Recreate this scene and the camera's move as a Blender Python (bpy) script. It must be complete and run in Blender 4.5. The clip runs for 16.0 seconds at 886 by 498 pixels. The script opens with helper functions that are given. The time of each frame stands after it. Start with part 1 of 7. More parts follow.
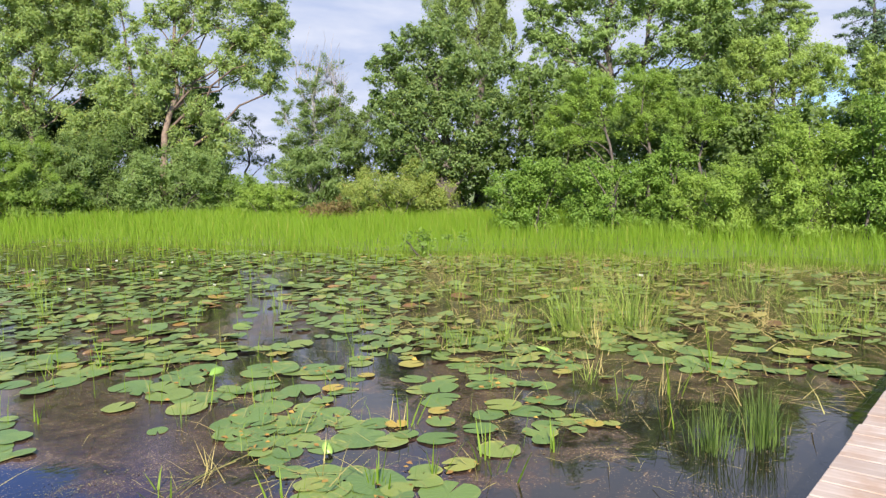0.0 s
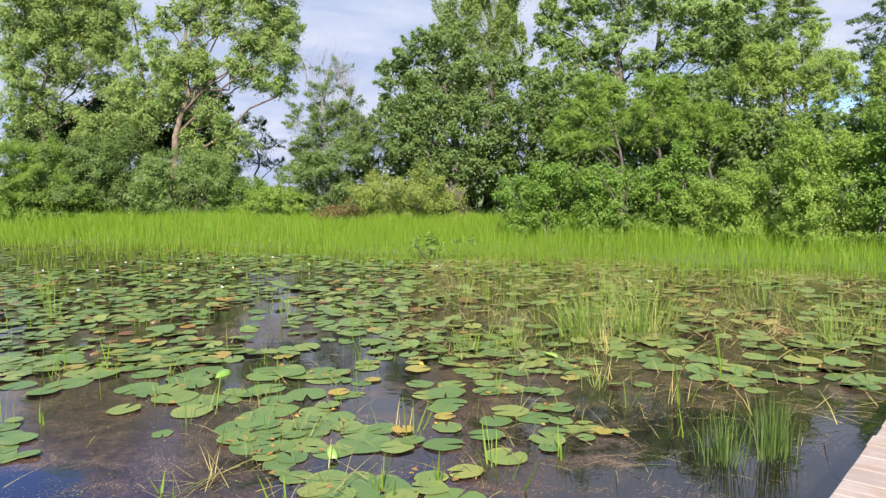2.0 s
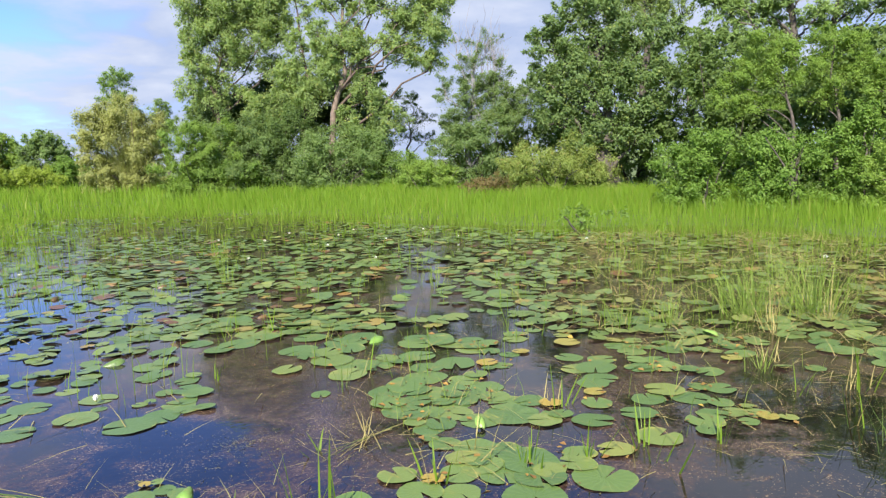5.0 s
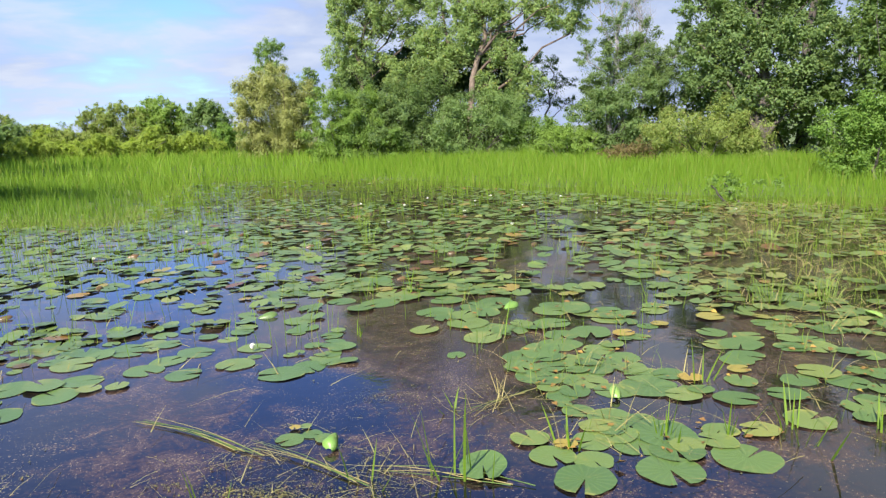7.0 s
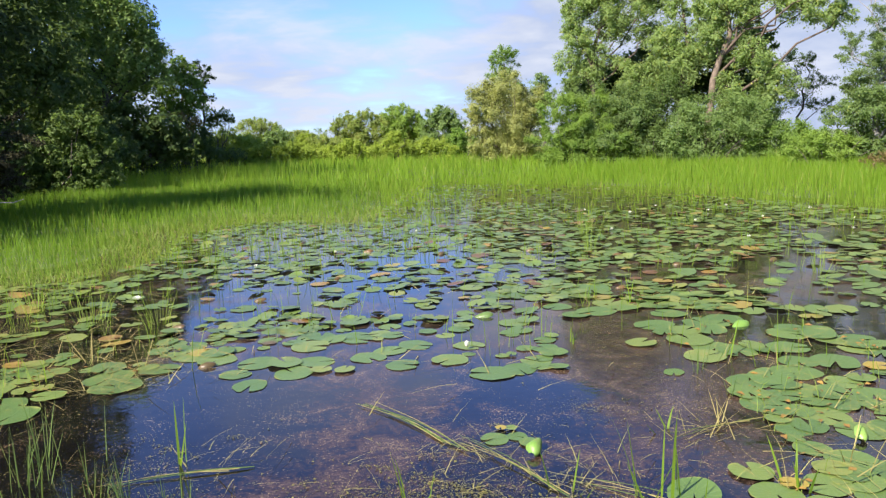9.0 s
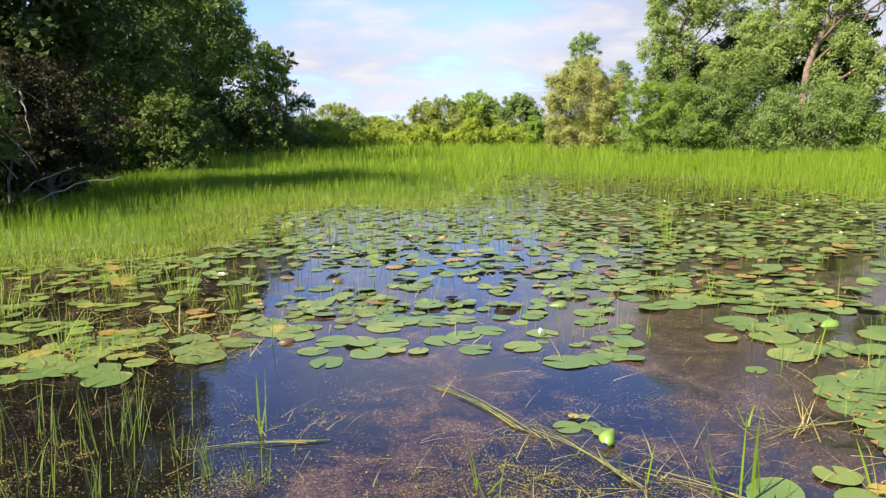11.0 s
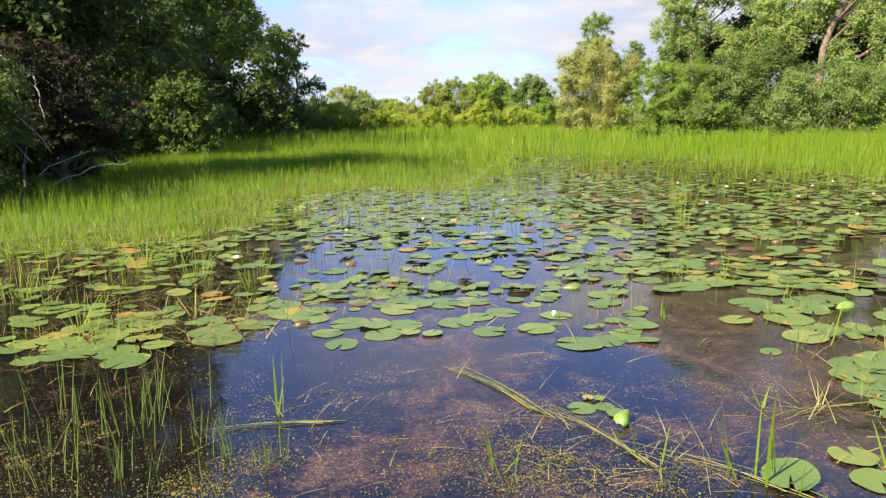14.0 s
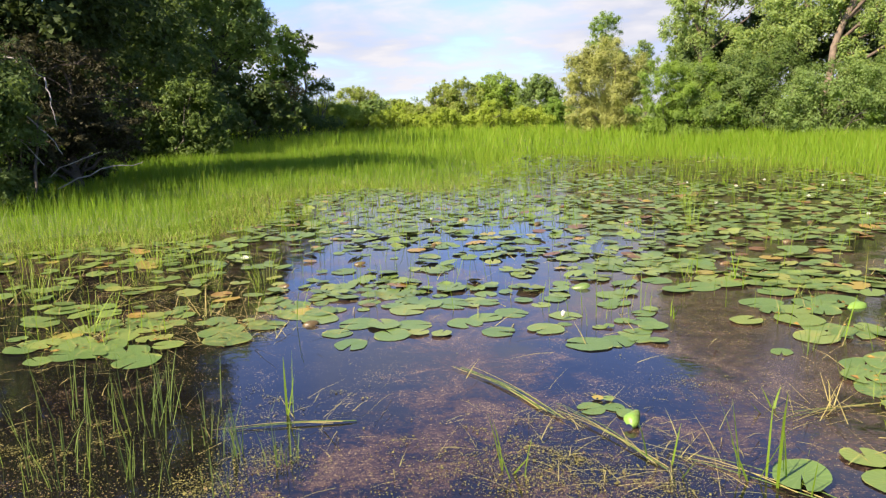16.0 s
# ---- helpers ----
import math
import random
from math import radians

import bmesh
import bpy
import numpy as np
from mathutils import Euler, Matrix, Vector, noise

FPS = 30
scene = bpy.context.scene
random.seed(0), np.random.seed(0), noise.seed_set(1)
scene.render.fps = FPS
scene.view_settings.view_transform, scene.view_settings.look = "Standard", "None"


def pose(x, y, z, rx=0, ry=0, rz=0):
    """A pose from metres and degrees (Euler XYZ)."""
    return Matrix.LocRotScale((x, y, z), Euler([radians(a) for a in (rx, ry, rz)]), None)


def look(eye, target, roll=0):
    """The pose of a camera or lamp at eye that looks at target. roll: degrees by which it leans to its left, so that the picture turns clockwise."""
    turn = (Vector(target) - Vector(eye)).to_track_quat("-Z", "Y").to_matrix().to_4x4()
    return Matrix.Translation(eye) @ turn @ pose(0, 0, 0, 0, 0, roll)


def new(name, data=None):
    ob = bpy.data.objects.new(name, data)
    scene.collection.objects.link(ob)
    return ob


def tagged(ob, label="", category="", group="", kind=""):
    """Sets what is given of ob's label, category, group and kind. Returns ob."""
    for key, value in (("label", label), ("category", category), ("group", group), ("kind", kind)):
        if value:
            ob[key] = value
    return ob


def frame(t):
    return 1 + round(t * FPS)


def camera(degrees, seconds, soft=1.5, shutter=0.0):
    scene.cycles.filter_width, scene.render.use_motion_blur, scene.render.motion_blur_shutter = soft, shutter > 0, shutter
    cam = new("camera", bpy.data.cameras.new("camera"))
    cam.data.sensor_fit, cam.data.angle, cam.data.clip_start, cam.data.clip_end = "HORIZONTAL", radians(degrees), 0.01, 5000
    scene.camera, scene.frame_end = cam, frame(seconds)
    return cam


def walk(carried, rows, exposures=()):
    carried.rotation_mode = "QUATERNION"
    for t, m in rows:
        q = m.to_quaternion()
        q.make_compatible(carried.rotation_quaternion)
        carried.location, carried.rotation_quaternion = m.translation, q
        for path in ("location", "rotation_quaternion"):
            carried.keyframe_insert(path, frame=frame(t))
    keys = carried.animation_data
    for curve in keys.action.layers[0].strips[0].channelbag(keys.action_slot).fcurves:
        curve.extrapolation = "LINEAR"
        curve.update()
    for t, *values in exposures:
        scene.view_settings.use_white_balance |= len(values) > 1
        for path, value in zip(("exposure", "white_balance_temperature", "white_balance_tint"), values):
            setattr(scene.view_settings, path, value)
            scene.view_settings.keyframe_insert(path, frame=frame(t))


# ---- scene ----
cam = camera(63.8, 16.0, 1.35)
PATH = [
    (0, (0.121, -0.025, 1.438), (1.586, 1.322, 1.243), -1.3),
    (0.5, (0.132, -0.016, 1.433), (1.588, 1.342, 1.238), -1.5),
    (1, (0.163, -0.022, 1.424), (1.605, 1.35, 1.223), -1.6),
    (1.5, (0.164, -0.024, 1.429), (1.599, 1.355, 1.227), -1.1),
    (2, (0.15, -0.006, 1.437), (1.6, 1.36, 1.253), -0.9),
    (2.5, (0.12, 0.019, 1.426), (1.579, 1.375, 1.251), -0.8),
    (3, (0.124, 0.039, 1.42), (1.555, 1.425, 1.238), -1.7),
    (3.5, (0.147, 0.038, 1.419), (1.524, 1.478, 1.242), -1.8),
    (4, (0.16, 0.042, 1.415), (1.449, 1.558, 1.223), -1.8),
    (4.2, (0.166, 0.042, 1.416), (1.414, 1.591, 1.208), -2.0),
    (6.3, (0.198, 0.023, 1.42), (1.144, 1.76, 1.125), -1.2),
    (6.5, (0.184, 0.032, 1.416), (1.083, 1.792, 1.11), -1.4),
    (7, (0.16, 0.025, 1.415), (0.952, 1.832, 1.085), -2.0),
    (7.5, (0.187, 0.031, 1.429), (0.869, 1.882, 1.103), -2.7),
    (8, (0.219, 0.029, 1.428), (0.796, 1.919, 1.123), -2.3),
    (8.5, (0.218, 0.032, 1.419), (0.61, 1.977, 1.172), -1.9),
    (9, (0.211, 0.033, 1.408), (0.404, 2.001, 1.113), -2.0),
    (9.5, (0.193, 0.022, 1.413), (0.258, 1.997, 1.105), -1.8),
    (9.7, (0.205, 0.036, 1.4), (0.24, 2.012, 1.094), -1.8),
    (12, (0.17, 0.017, 1.392), (0.144, 1.987, 1.046), -1.1),
    (12.5, (0.17, 0.02, 1.394), (0.131, 1.988, 1.04), -1.2),
    (13, (0.168, 0.02, 1.395), (0.139, 1.987, 1.036), -1.2),
    (13.5, (0.167, 0.026, 1.39), (0.13, 1.992, 1.025), -1.3),
    (14, (0.167, 0.016, 1.391), (0.124, 1.981, 1.021), -1.4),
    (14.5, (0.16, 0.015, 1.392), (0.108, 1.98, 1.023), -1.5),
    (15, (0.162, 0.022, 1.388), (0.097, 1.987, 1.018), -1.6),
    (15.5, (0.162, 0.02, 1.39), (0.099, 1.984, 1.018), -1.6),
    (16, (0.162, 0.013, 1.393), (0.096, 1.978, 1.024), -1.6),
]
walk(cam, [(t, look(e, a, r)) for t, e, a, r in PATH], [(0, 1.72, 6850, 19), (4, 1.64, 6600, 18), (8, 1.62, 6500, 17), (9.6, 1.69, 7100, 18), (12, 1.85, 7850, 20), (16, 1.83, 7850, 20)])

# ---- light ----
SUN_BEARING, SUN_HEIGHT = -132.0, 41.0      # degrees from +y towards +x, and above the horizon
sb, sh = radians(SUN_BEARING), radians(SUN_HEIGHT)
to_sun = Vector((math.sin(sb) * math.cos(sh), math.cos(sb) * math.cos(sh), math.sin(sh)))
sun_data = bpy.data.lights.new("sun", "SUN")
sun_data.energy, sun_data.angle, sun_data.color = 4.4, radians(0.53), (1.0, 0.95, 0.86)
sun = new("sun", sun_data)
sun.matrix_world = look(to_sun * 60, (0, 0, 0))

world = bpy.data.worlds.new("sky")
scene.world = world
world.use_nodes = True
wt = world.node_tree
wt.nodes.clear()


def wnode(kind, **values):
    n = wt.nodes.new(kind)
    for key, value in values.items():
        n.inputs[key].default_value = value
    return n


def wmath(op, a, b):
    n = wt.nodes.new("ShaderNodeMath")
    n.operation = op
    for slot, v in zip(n.inputs, (a, b)):
        if isinstance(v, (int, float)):
            slot.default_value = v
        else:
            wt.links.new(v, slot)
    return n.outputs[0]


sky = wt.nodes.new("ShaderNodeTexSky")
sky.sky_type, sky.sun_disc = "NISHITA", False
sky.sun_elevation, sky.sun_rotation = sh, sb
sky.dust_density, sky.ozone_density, sky.air_density = 0.6, 1.6, 1.0
way_in = wt.nodes.new("ShaderNodeTexCoord")
parts_xyz = wt.nodes.new("ShaderNodeSeparateXYZ")
wt.links.new(way_in.outputs["Generated"], parts_xyz.inputs[0])
height_z = wmath("MAXIMUM", parts_xyz.outputs[2], 0.02)
flat = wmath("ADD", height_z, 0.16)
cloud_at = wt.nodes.new("ShaderNodeCombineXYZ")
wt.links.new(wmath("DIVIDE", parts_xyz.outputs[0], flat), cloud_at.inputs[0])
wt.links.new(wmath("DIVIDE", parts_xyz.outputs[1], flat), cloud_at.inputs[1])
cloud_at.inputs[2].default_value = 3.1
puffs = wnode("ShaderNodeTexNoise", Scale=1.9, Detail=7.0, Roughness=0.55, Distortion=0.25)
wt.links.new(cloud_at.outputs[0], puffs.inputs["Vector"])
sheet = wnode("ShaderNodeTexNoise", Scale=0.42, Detail=3.0, Roughness=0.5)
wt.links.new(cloud_at.outputs[0], sheet.inputs["Vector"])
cover = wmath("ADD", wmath("MULTIPLY", puffs.outputs[0], 0.55), wmath("MULTIPLY", sheet.outputs[0], 0.5))
cover = wmath("SUBTRACT", cover, wmath("MULTIPLY", height_z, 0.14))
cover = wmath("SUBTRACT", cover, wmath("MULTIPLY", wmath("MAXIMUM", wmath("SUBTRACT", height_z, 0.45), 0.0), 0.12))
# the clouds stand thicker over the bank to the north-east
bank = wmath("ADD", wmath("MULTIPLY", parts_xyz.outputs[0], 0.62), wmath("MULTIPLY", parts_xyz.outputs[1], 0.78))
cover = wmath("ADD", cover, wmath("MULTIPLY", wmath("MAXIMUM", wmath("SUBTRACT", bank, 0.80), 0.0), 1.5))
cover = wmath("SUBTRACT", cover, wmath("MULTIPLY", wmath("MAXIMUM", wmath("SUBTRACT", height_z, 0.34), 0.0), 0.9))
# and one high cloud hangs in the east
east = wmath("ADD", wmath("ADD", wmath("MULTIPLY", parts_xyz.outputs[0], 0.85), wmath("MULTIPLY", parts_xyz.outputs[1], 0.22)), wmath("MULTIPLY", parts_xyz.outputs[2], 0.48))
cover = wmath("ADD", cover, wmath("MULTIPLY", wmath("MAXIMUM", wmath("SUBTRACT", east, 0.90), 0.0), 4.0))
ramp = wt.nodes.new("ShaderNodeMapRange")
ramp.interpolation_type = "SMOOTHSTEP"
ramp.inputs["From Min"].default_value, ramp.inputs["From Max"].default_value = 0.39, 0.66
wt.links.new(cover, ramp.inputs["Value"])


def wmix(factor, a, b, blend="MIX"):
    n = wt.nodes.new("ShaderNodeMix")
    n.data_type, n.blend_type = "RGBA", blend
    for key, v in (("Factor", factor), ("A", a), ("B", b)):
        if isinstance(v, tuple):
            n.inputs[key].default_value = (*v, 1)
        elif isinstance(v, float):
            n.inputs[key].default_value = v
        else:
            wt.links.new(v, n.inputs[key])
    return n.outputs["Result"]


clear = wmix(1.0, sky.outputs[0], (0.44, 0.62, 1.03), "MULTIPLY")
lumps = wt.nodes.new("ShaderNodeMapRange")
lumps.inputs["From Min"].default_value, lumps.inputs["From Max"].default_value = 0.42, 0.62
wt.links.new(puffs.outputs[0], lumps.inputs["Value"])
white = wmix(lumps.outputs[0], (1.68, 2.16, 3.0), (2.4, 2.8, 3.35))
cloudy = wmix(ramp.outputs[0], clear, white)
back = wnode("ShaderNodeBackground", Strength=0.092)
wt.links.new(cloudy, back.inputs["Color"])
wt.links.new(back.outputs[0], wt.nodes.new("ShaderNodeOutputWorld").inputs[0])

# ---- materials ----


class Mat:
    """A node material with short helpers."""

    def __init__(self, name):
        self.m = bpy.data.materials.new(name)
        self.m.use_nodes = True
        self.t = self.m.node_tree
        self.t.nodes.clear()
        self.out = self.t.nodes.new("ShaderNodeOutputMaterial")

    def node(self, kind, links=None, **values):
        n = self.t.nodes.new(kind)
        for key, value in values.items():
            n.inputs[key.replace("_", " ")].default_value = value
        for key, value in (links or {}).items():
            self.t.links.new(value, n.inputs[key])
        return n

    def math(self, op, a, b=0.0):
        n = self.t.nodes.new("ShaderNodeMath")
        n.operation = op
        for slot, v in zip(n.inputs, (a, b)):
            if isinstance(v, (int, float)):
                slot.default_value = v
            else:
                self.t.links.new(v, slot)
        return n.outputs[0]

    def ramp(self, value, stops):
        n = self.t.nodes.new("ShaderNodeValToRGB")
        els = n.color_ramp.elements
        while len(els) < len(stops):
            els.new(0.5)
        for el, (at, col) in zip(els, stops):
            el.position, el.color = at, (*col, 1)
        self.t.links.new(value, n.inputs[0])
        return n.outputs[0]

    def mix(self, fac, a, b, blend="MIX"):
        n = self.t.nodes.new("ShaderNodeMix")
        n.data_type, n.blend_type = "RGBA", blend
        for key, v in (("Factor", fac), ("A", a), ("B", b)):
            if isinstance(v, (int, float)):
                n.inputs[key].default_value = v
            elif isinstance(v, tuple):
                n.inputs[key].default_value = (*v, 1)
            else:
                self.t.links.new(v, n.inputs[key])
        return n.outputs["Result"]

    def noise(self, scale, detail=4.0, rough=0.55, where="Object", distort=0.0):
        if where == "World":
            c = self.t.nodes.new("ShaderNodeNewGeometry").outputs["Position"]
        else:
            c = self.t.nodes.new("ShaderNodeTexCoord").outputs[where]
        return self.node("ShaderNodeTexNoise", {"Vector": c}, Scale=scale, Detail=detail, Roughness=rough, Distortion=distort).outputs[0]

    def bump(self, height, strength, distance):
        return self.node("ShaderNodeBump", {"Height": height}, Strength=strength, Distance=distance).outputs[0]

    def end(self, shader):
        self.t.links.new(shader, self.out.inputs[0])
        return self.m


def leafy(name, dark, light, odd=None, rough=0.55, glow=0.5, gloss=0.2, vary=1.0):
    """Thin leaf: varied leaf by leaf and in broad patches, part of the light passes through."""
    m = Mat(name)
    rnd = m.t.nodes.new("ShaderNodeNewGeometry").outputs["Random Per Island"]
    lo, hi = 0.41 + 0.29 * vary, 0.41 - 0.29 * vary
    stops = [(0.0, tuple(lo * a + (1 - lo) * b for a, b in zip(dark, light))), (0.8, tuple(hi * a + (1 - hi) * b for a, b in zip(dark, light)))]
    if odd:
        stops += [(0.93, light), (0.97, odd)]
    col = m.ramp(rnd, stops)
    patch = m.noise(0.7, 3, where="World")
    col = m.mix(m.math("MULTIPLY", patch, 0.5), col, dark)
    surf = m.node("ShaderNodeBsdfPrincipled", {"Base Color": col}, Roughness=rough, Specular_IOR_Level=gloss)
    thin = m.node("ShaderNodeBsdfTranslucent", {"Color": m.mix(0.35, col, (light[0] * 1.5, light[1] * 1.5, light[2] * 0.6))})
    mixed = m.node("ShaderNodeMixShader", {1: surf.outputs[0], 2: thin.outputs[0]})
    mixed.inputs[0].default_value = glow
    return m.end(mixed.outputs[0])


leaf_cotton = leafy("cottonwood_leaf", (0.15, 0.225, 0.07), (0.31, 0.42, 0.15), (0.42, 0.42, 0.08), glow=0.58)
leaf_ash = leafy("ash_leaf", (0.115, 0.195, 0.055), (0.27, 0.385, 0.12))
leaf_maple = leafy("maple_leaf", (0.09, 0.158, 0.05), (0.215, 0.31, 0.105), (0.29, 0.34, 0.08), glow=0.55)
leaf_mid = leafy("green_leaf", (0.09, 0.17, 0.032), (0.22, 0.335, 0.075))
leaf_bright = leafy("bright_leaf", (0.085, 0.165, 0.028), (0.205, 0.335, 0.062))
leaf_thin = leafy("thinning_leaf", (0.085, 0.14, 0.045), (0.195, 0.28, 0.09))
leaf_lime = leafy("lime_leaf", (0.13, 0.22, 0.035), (0.265, 0.385, 0.08))
leaf_olive = leafy("olive_leaf", (0.15, 0.215, 0.045), (0.29, 0.36, 0.095), (0.32, 0.22, 0.08))
# Dark green, with the shade inside wood and thickets put into it.
leaf_dark_shade = leafy("dark_shade_leaf", (0.042, 0.08, 0.026), (0.118, 0.178, 0.053))
leaf_grey = leafy("greyish_leaf", (0.1, 0.17, 0.05), (0.22, 0.32, 0.1))
leaf_light = leafy("pale_leaf", (0.125, 0.205, 0.055), (0.285, 0.375, 0.125))
leaf_far = leafy("distant_leaf", (0.18, 0.26, 0.035), (0.32, 0.41, 0.065))
leaf_tan = leafy("tan_leaf", (0.235, 0.265, 0.085), (0.355, 0.385, 0.135))
leaf_willow = leafy("willow_leaf", (0.15, 0.235, 0.05), (0.31, 0.42, 0.11))
leaf_spruce = leafy("spruce_needle", (0.05, 0.095, 0.05), (0.13, 0.20, 0.095), glow=0.25)
# Darkest broadleaf copy: the wood's deep shade is put into its colour.
leaf_deep_shade = leafy("deep_shade_leaf", (0.022, 0.04, 0.015), (0.062, 0.092, 0.03), glow=0.3, gloss=0.05)
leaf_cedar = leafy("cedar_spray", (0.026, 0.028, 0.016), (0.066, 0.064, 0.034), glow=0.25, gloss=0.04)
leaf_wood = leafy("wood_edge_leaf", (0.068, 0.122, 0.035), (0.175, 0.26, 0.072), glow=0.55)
leaf_sapling = leafy("sapling_leaf", (0.105, 0.185, 0.03), (0.24, 0.365, 0.07))
leaf_rust = leafy("rust_leaf", (0.14, 0.12, 0.05), (0.26, 0.20, 0.085), (0.13, 0.20, 0.042))
blade_green = leafy("marsh_grass_blade", (0.135, 0.25, 0.024), (0.245, 0.385, 0.038), (0.42, 0.4, 0.1), rough=0.5, glow=0.62, vary=0.38)
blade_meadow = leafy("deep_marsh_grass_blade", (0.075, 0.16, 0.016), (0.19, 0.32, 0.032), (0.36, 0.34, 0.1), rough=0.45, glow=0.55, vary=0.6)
blade_sedge = leafy("sedge_blade", (0.135, 0.215, 0.04), (0.27, 0.37, 0.075), (0.42, 0.36, 0.13), rough=0.5, glow=0.5)
leaf_scrap = leafy("dead_leaf_scrap", (0.11, 0.05, 0.02), (0.30, 0.20, 0.045), (0.36, 0.27, 0.05), glow=0.1)
blade_deep = leafy("rush_blade", (0.065, 0.13, 0.03), (0.19, 0.28, 0.07), (0.36, 0.29, 0.11), rough=0.4)
blade_straw = leafy("straw_blade", (0.16, 0.15, 0.045), (0.35, 0.30, 0.11), (0.18, 0.26, 0.05), rough=0.6, glow=0.2)
weed_fleck = leafy("duckweed_fleck", (0.062, 0.058, 0.018), (0.20, 0.19, 0.05), (0.19, 0.12, 0.06), glow=0.1)


def bark_mat(name, a, b):
    m = Mat(name)
    n = m.noise(9.0, 6, 0.65)
    col = m.ramp(n, [(0.3, a), (0.7, b)])
    return m.end(m.node("ShaderNodeBsdfPrincipled", {"Base Color": col, "Normal": m.bump(n, 0.6, 0.03)}, Roughness=0.9).outputs[0])


bark = bark_mat("bark", (0.07, 0.054, 0.037), (0.19, 0.145, 0.10))
bark_dark = bark_mat("dark_bark", (0.03, 0.026, 0.02), (0.10, 0.085, 0.065))
bark_brown = bark_mat("brown_bark", (0.04, 0.03, 0.022), (0.12, 0.088, 0.06))
bark_weathered = bark_mat("weathered_bark", (0.15, 0.143, 0.135), (0.31, 0.295, 0.28))


def pad_mat(name, per_object, stops, spotted=True):
    """Lily pad: waxy, with radial veins, blotches and a yellowing rim on some."""
    m = Mat(name)
    if per_object:
        rnd = m.t.nodes.new("ShaderNodeObjectInfo").outputs["Random"]
    else:
        rnd = m.t.nodes.new("ShaderNodeNewGeometry").outputs["Random Per Island"]
    col = m.ramp(rnd, stops)
    blotch = m.noise(4.5, 6, 0.7, "World")
    fine = m.noise(38.0, 4, 0.65, "World")
    spots = m.math("ADD", m.math("MULTIPLY", blotch, 0.8), m.math("MULTIPLY", fine, 0.3))
    if not spotted:
        spots = m.math("MULTIPLY", spots, 0.75)
    col = m.mix(m.ramp(spots, [(0.61, (0, 0, 0)), (0.76, (0.7, 0.7, 0.7))]), col, (0.24, 0.22, 0.05))
    col = m.mix(m.ramp(spots, [(0.69, (0, 0, 0)), (0.77, (0.8, 0.8, 0.8))]), col, (0.18, 0.09, 0.03))
    col = m.mix(m.math("MULTIPLY", fine, 0.45), col, (0.055, 0.095, 0.035))
    high = fine
    if per_object:
        flat_at = m.t.nodes.new("ShaderNodeTexCoord").outputs["Object"]
        turn = m.t.nodes.new("ShaderNodeTexGradient")
        turn.gradient_type = "RADIAL"
        m.t.links.new(flat_at, turn.inputs[0])
        vein = m.math("ABSOLUTE", m.math("SINE", m.math("MULTIPLY", turn.outputs["Fac"], 6.2832 * 9)))
        vein = m.math("POWER", vein, 0.25)
        col = m.mix(m.math("MULTIPLY", m.math("SUBTRACT", 1.0, vein), 0.3), col, (0.18, 0.25, 0.07))
        high = m.math("ADD", m.math("MULTIPLY", vein, 0.7), fine)
        # the rim yellows and browns where it is old
        out = m.t.nodes.new("ShaderNodeVectorMath")
        out.operation = "LENGTH"
        m.t.links.new(flat_at, out.inputs[0])
        age = m.math("ADD", out.outputs["Value"], m.math("MULTIPLY", m.math("SUBTRACT", blotch, 0.53), 1.3))
        col = m.mix(m.ramp(age, [(0.97, (0, 0, 0)), (1.0, (0.35, 0.35, 0.35))]), col, (0.26, 0.26, 0.05))
        col = m.mix(m.ramp(age, [(1.0, (0, 0, 0)), (1.06, (0.55, 0.55, 0.55))]), col, (0.20, 0.11, 0.035))
    rough = m.math("ADD", m.math("MULTIPLY", spots, 0.3), 0.23)
    surf = m.node("ShaderNodeBsdfPrincipled", {"Base Color": col, "Roughness": rough, "Normal": m.bump(high, 0.35, 0.004)}, Specular_IOR_Level=0.33)
    return m.end(surf.outputs[0])


PAD_GREENS = [(0.0, (0.058, 0.112, 0.027)), (0.5, (0.082, 0.140, 0.031)), (0.85, (0.114, 0.165, 0.035)), (0.97, (0.14, 0.18, 0.04))]
PAD_MIXED = [(0.0, (0.066, 0.112, 0.026)), (0.5, (0.098, 0.148, 0.032)), (0.83, (0.132, 0.172, 0.036)), (0.90, (0.19, 0.195, 0.04)), (0.945, (0.26, 0.145, 0.028)), (0.97, (0.12, 0.042, 0.015))]
pad_green = pad_mat("lily_pad_green", True, PAD_GREENS)
pad_mixed = pad_mat("lily_pad_mixed", False, PAD_MIXED)
pad_yellow = pad_mat("lily_pad_yellow", True, [(0.0, (0.11, 0.165, 0.035)), (0.5, (0.19, 0.20, 0.04)), (1.0, (0.33, 0.21, 0.03))])
pad_brown = pad_mat("lily_pad_brown", True, [(0.0, (0.055, 0.024, 0.012)), (1.0, (0.13, 0.052, 0.02))], False)
pad_lime = pad_mat("lily_leaf_lime", True, [(0.0, (0.12, 0.24, 0.035)), (1.0, (0.20, 0.32, 0.06))])


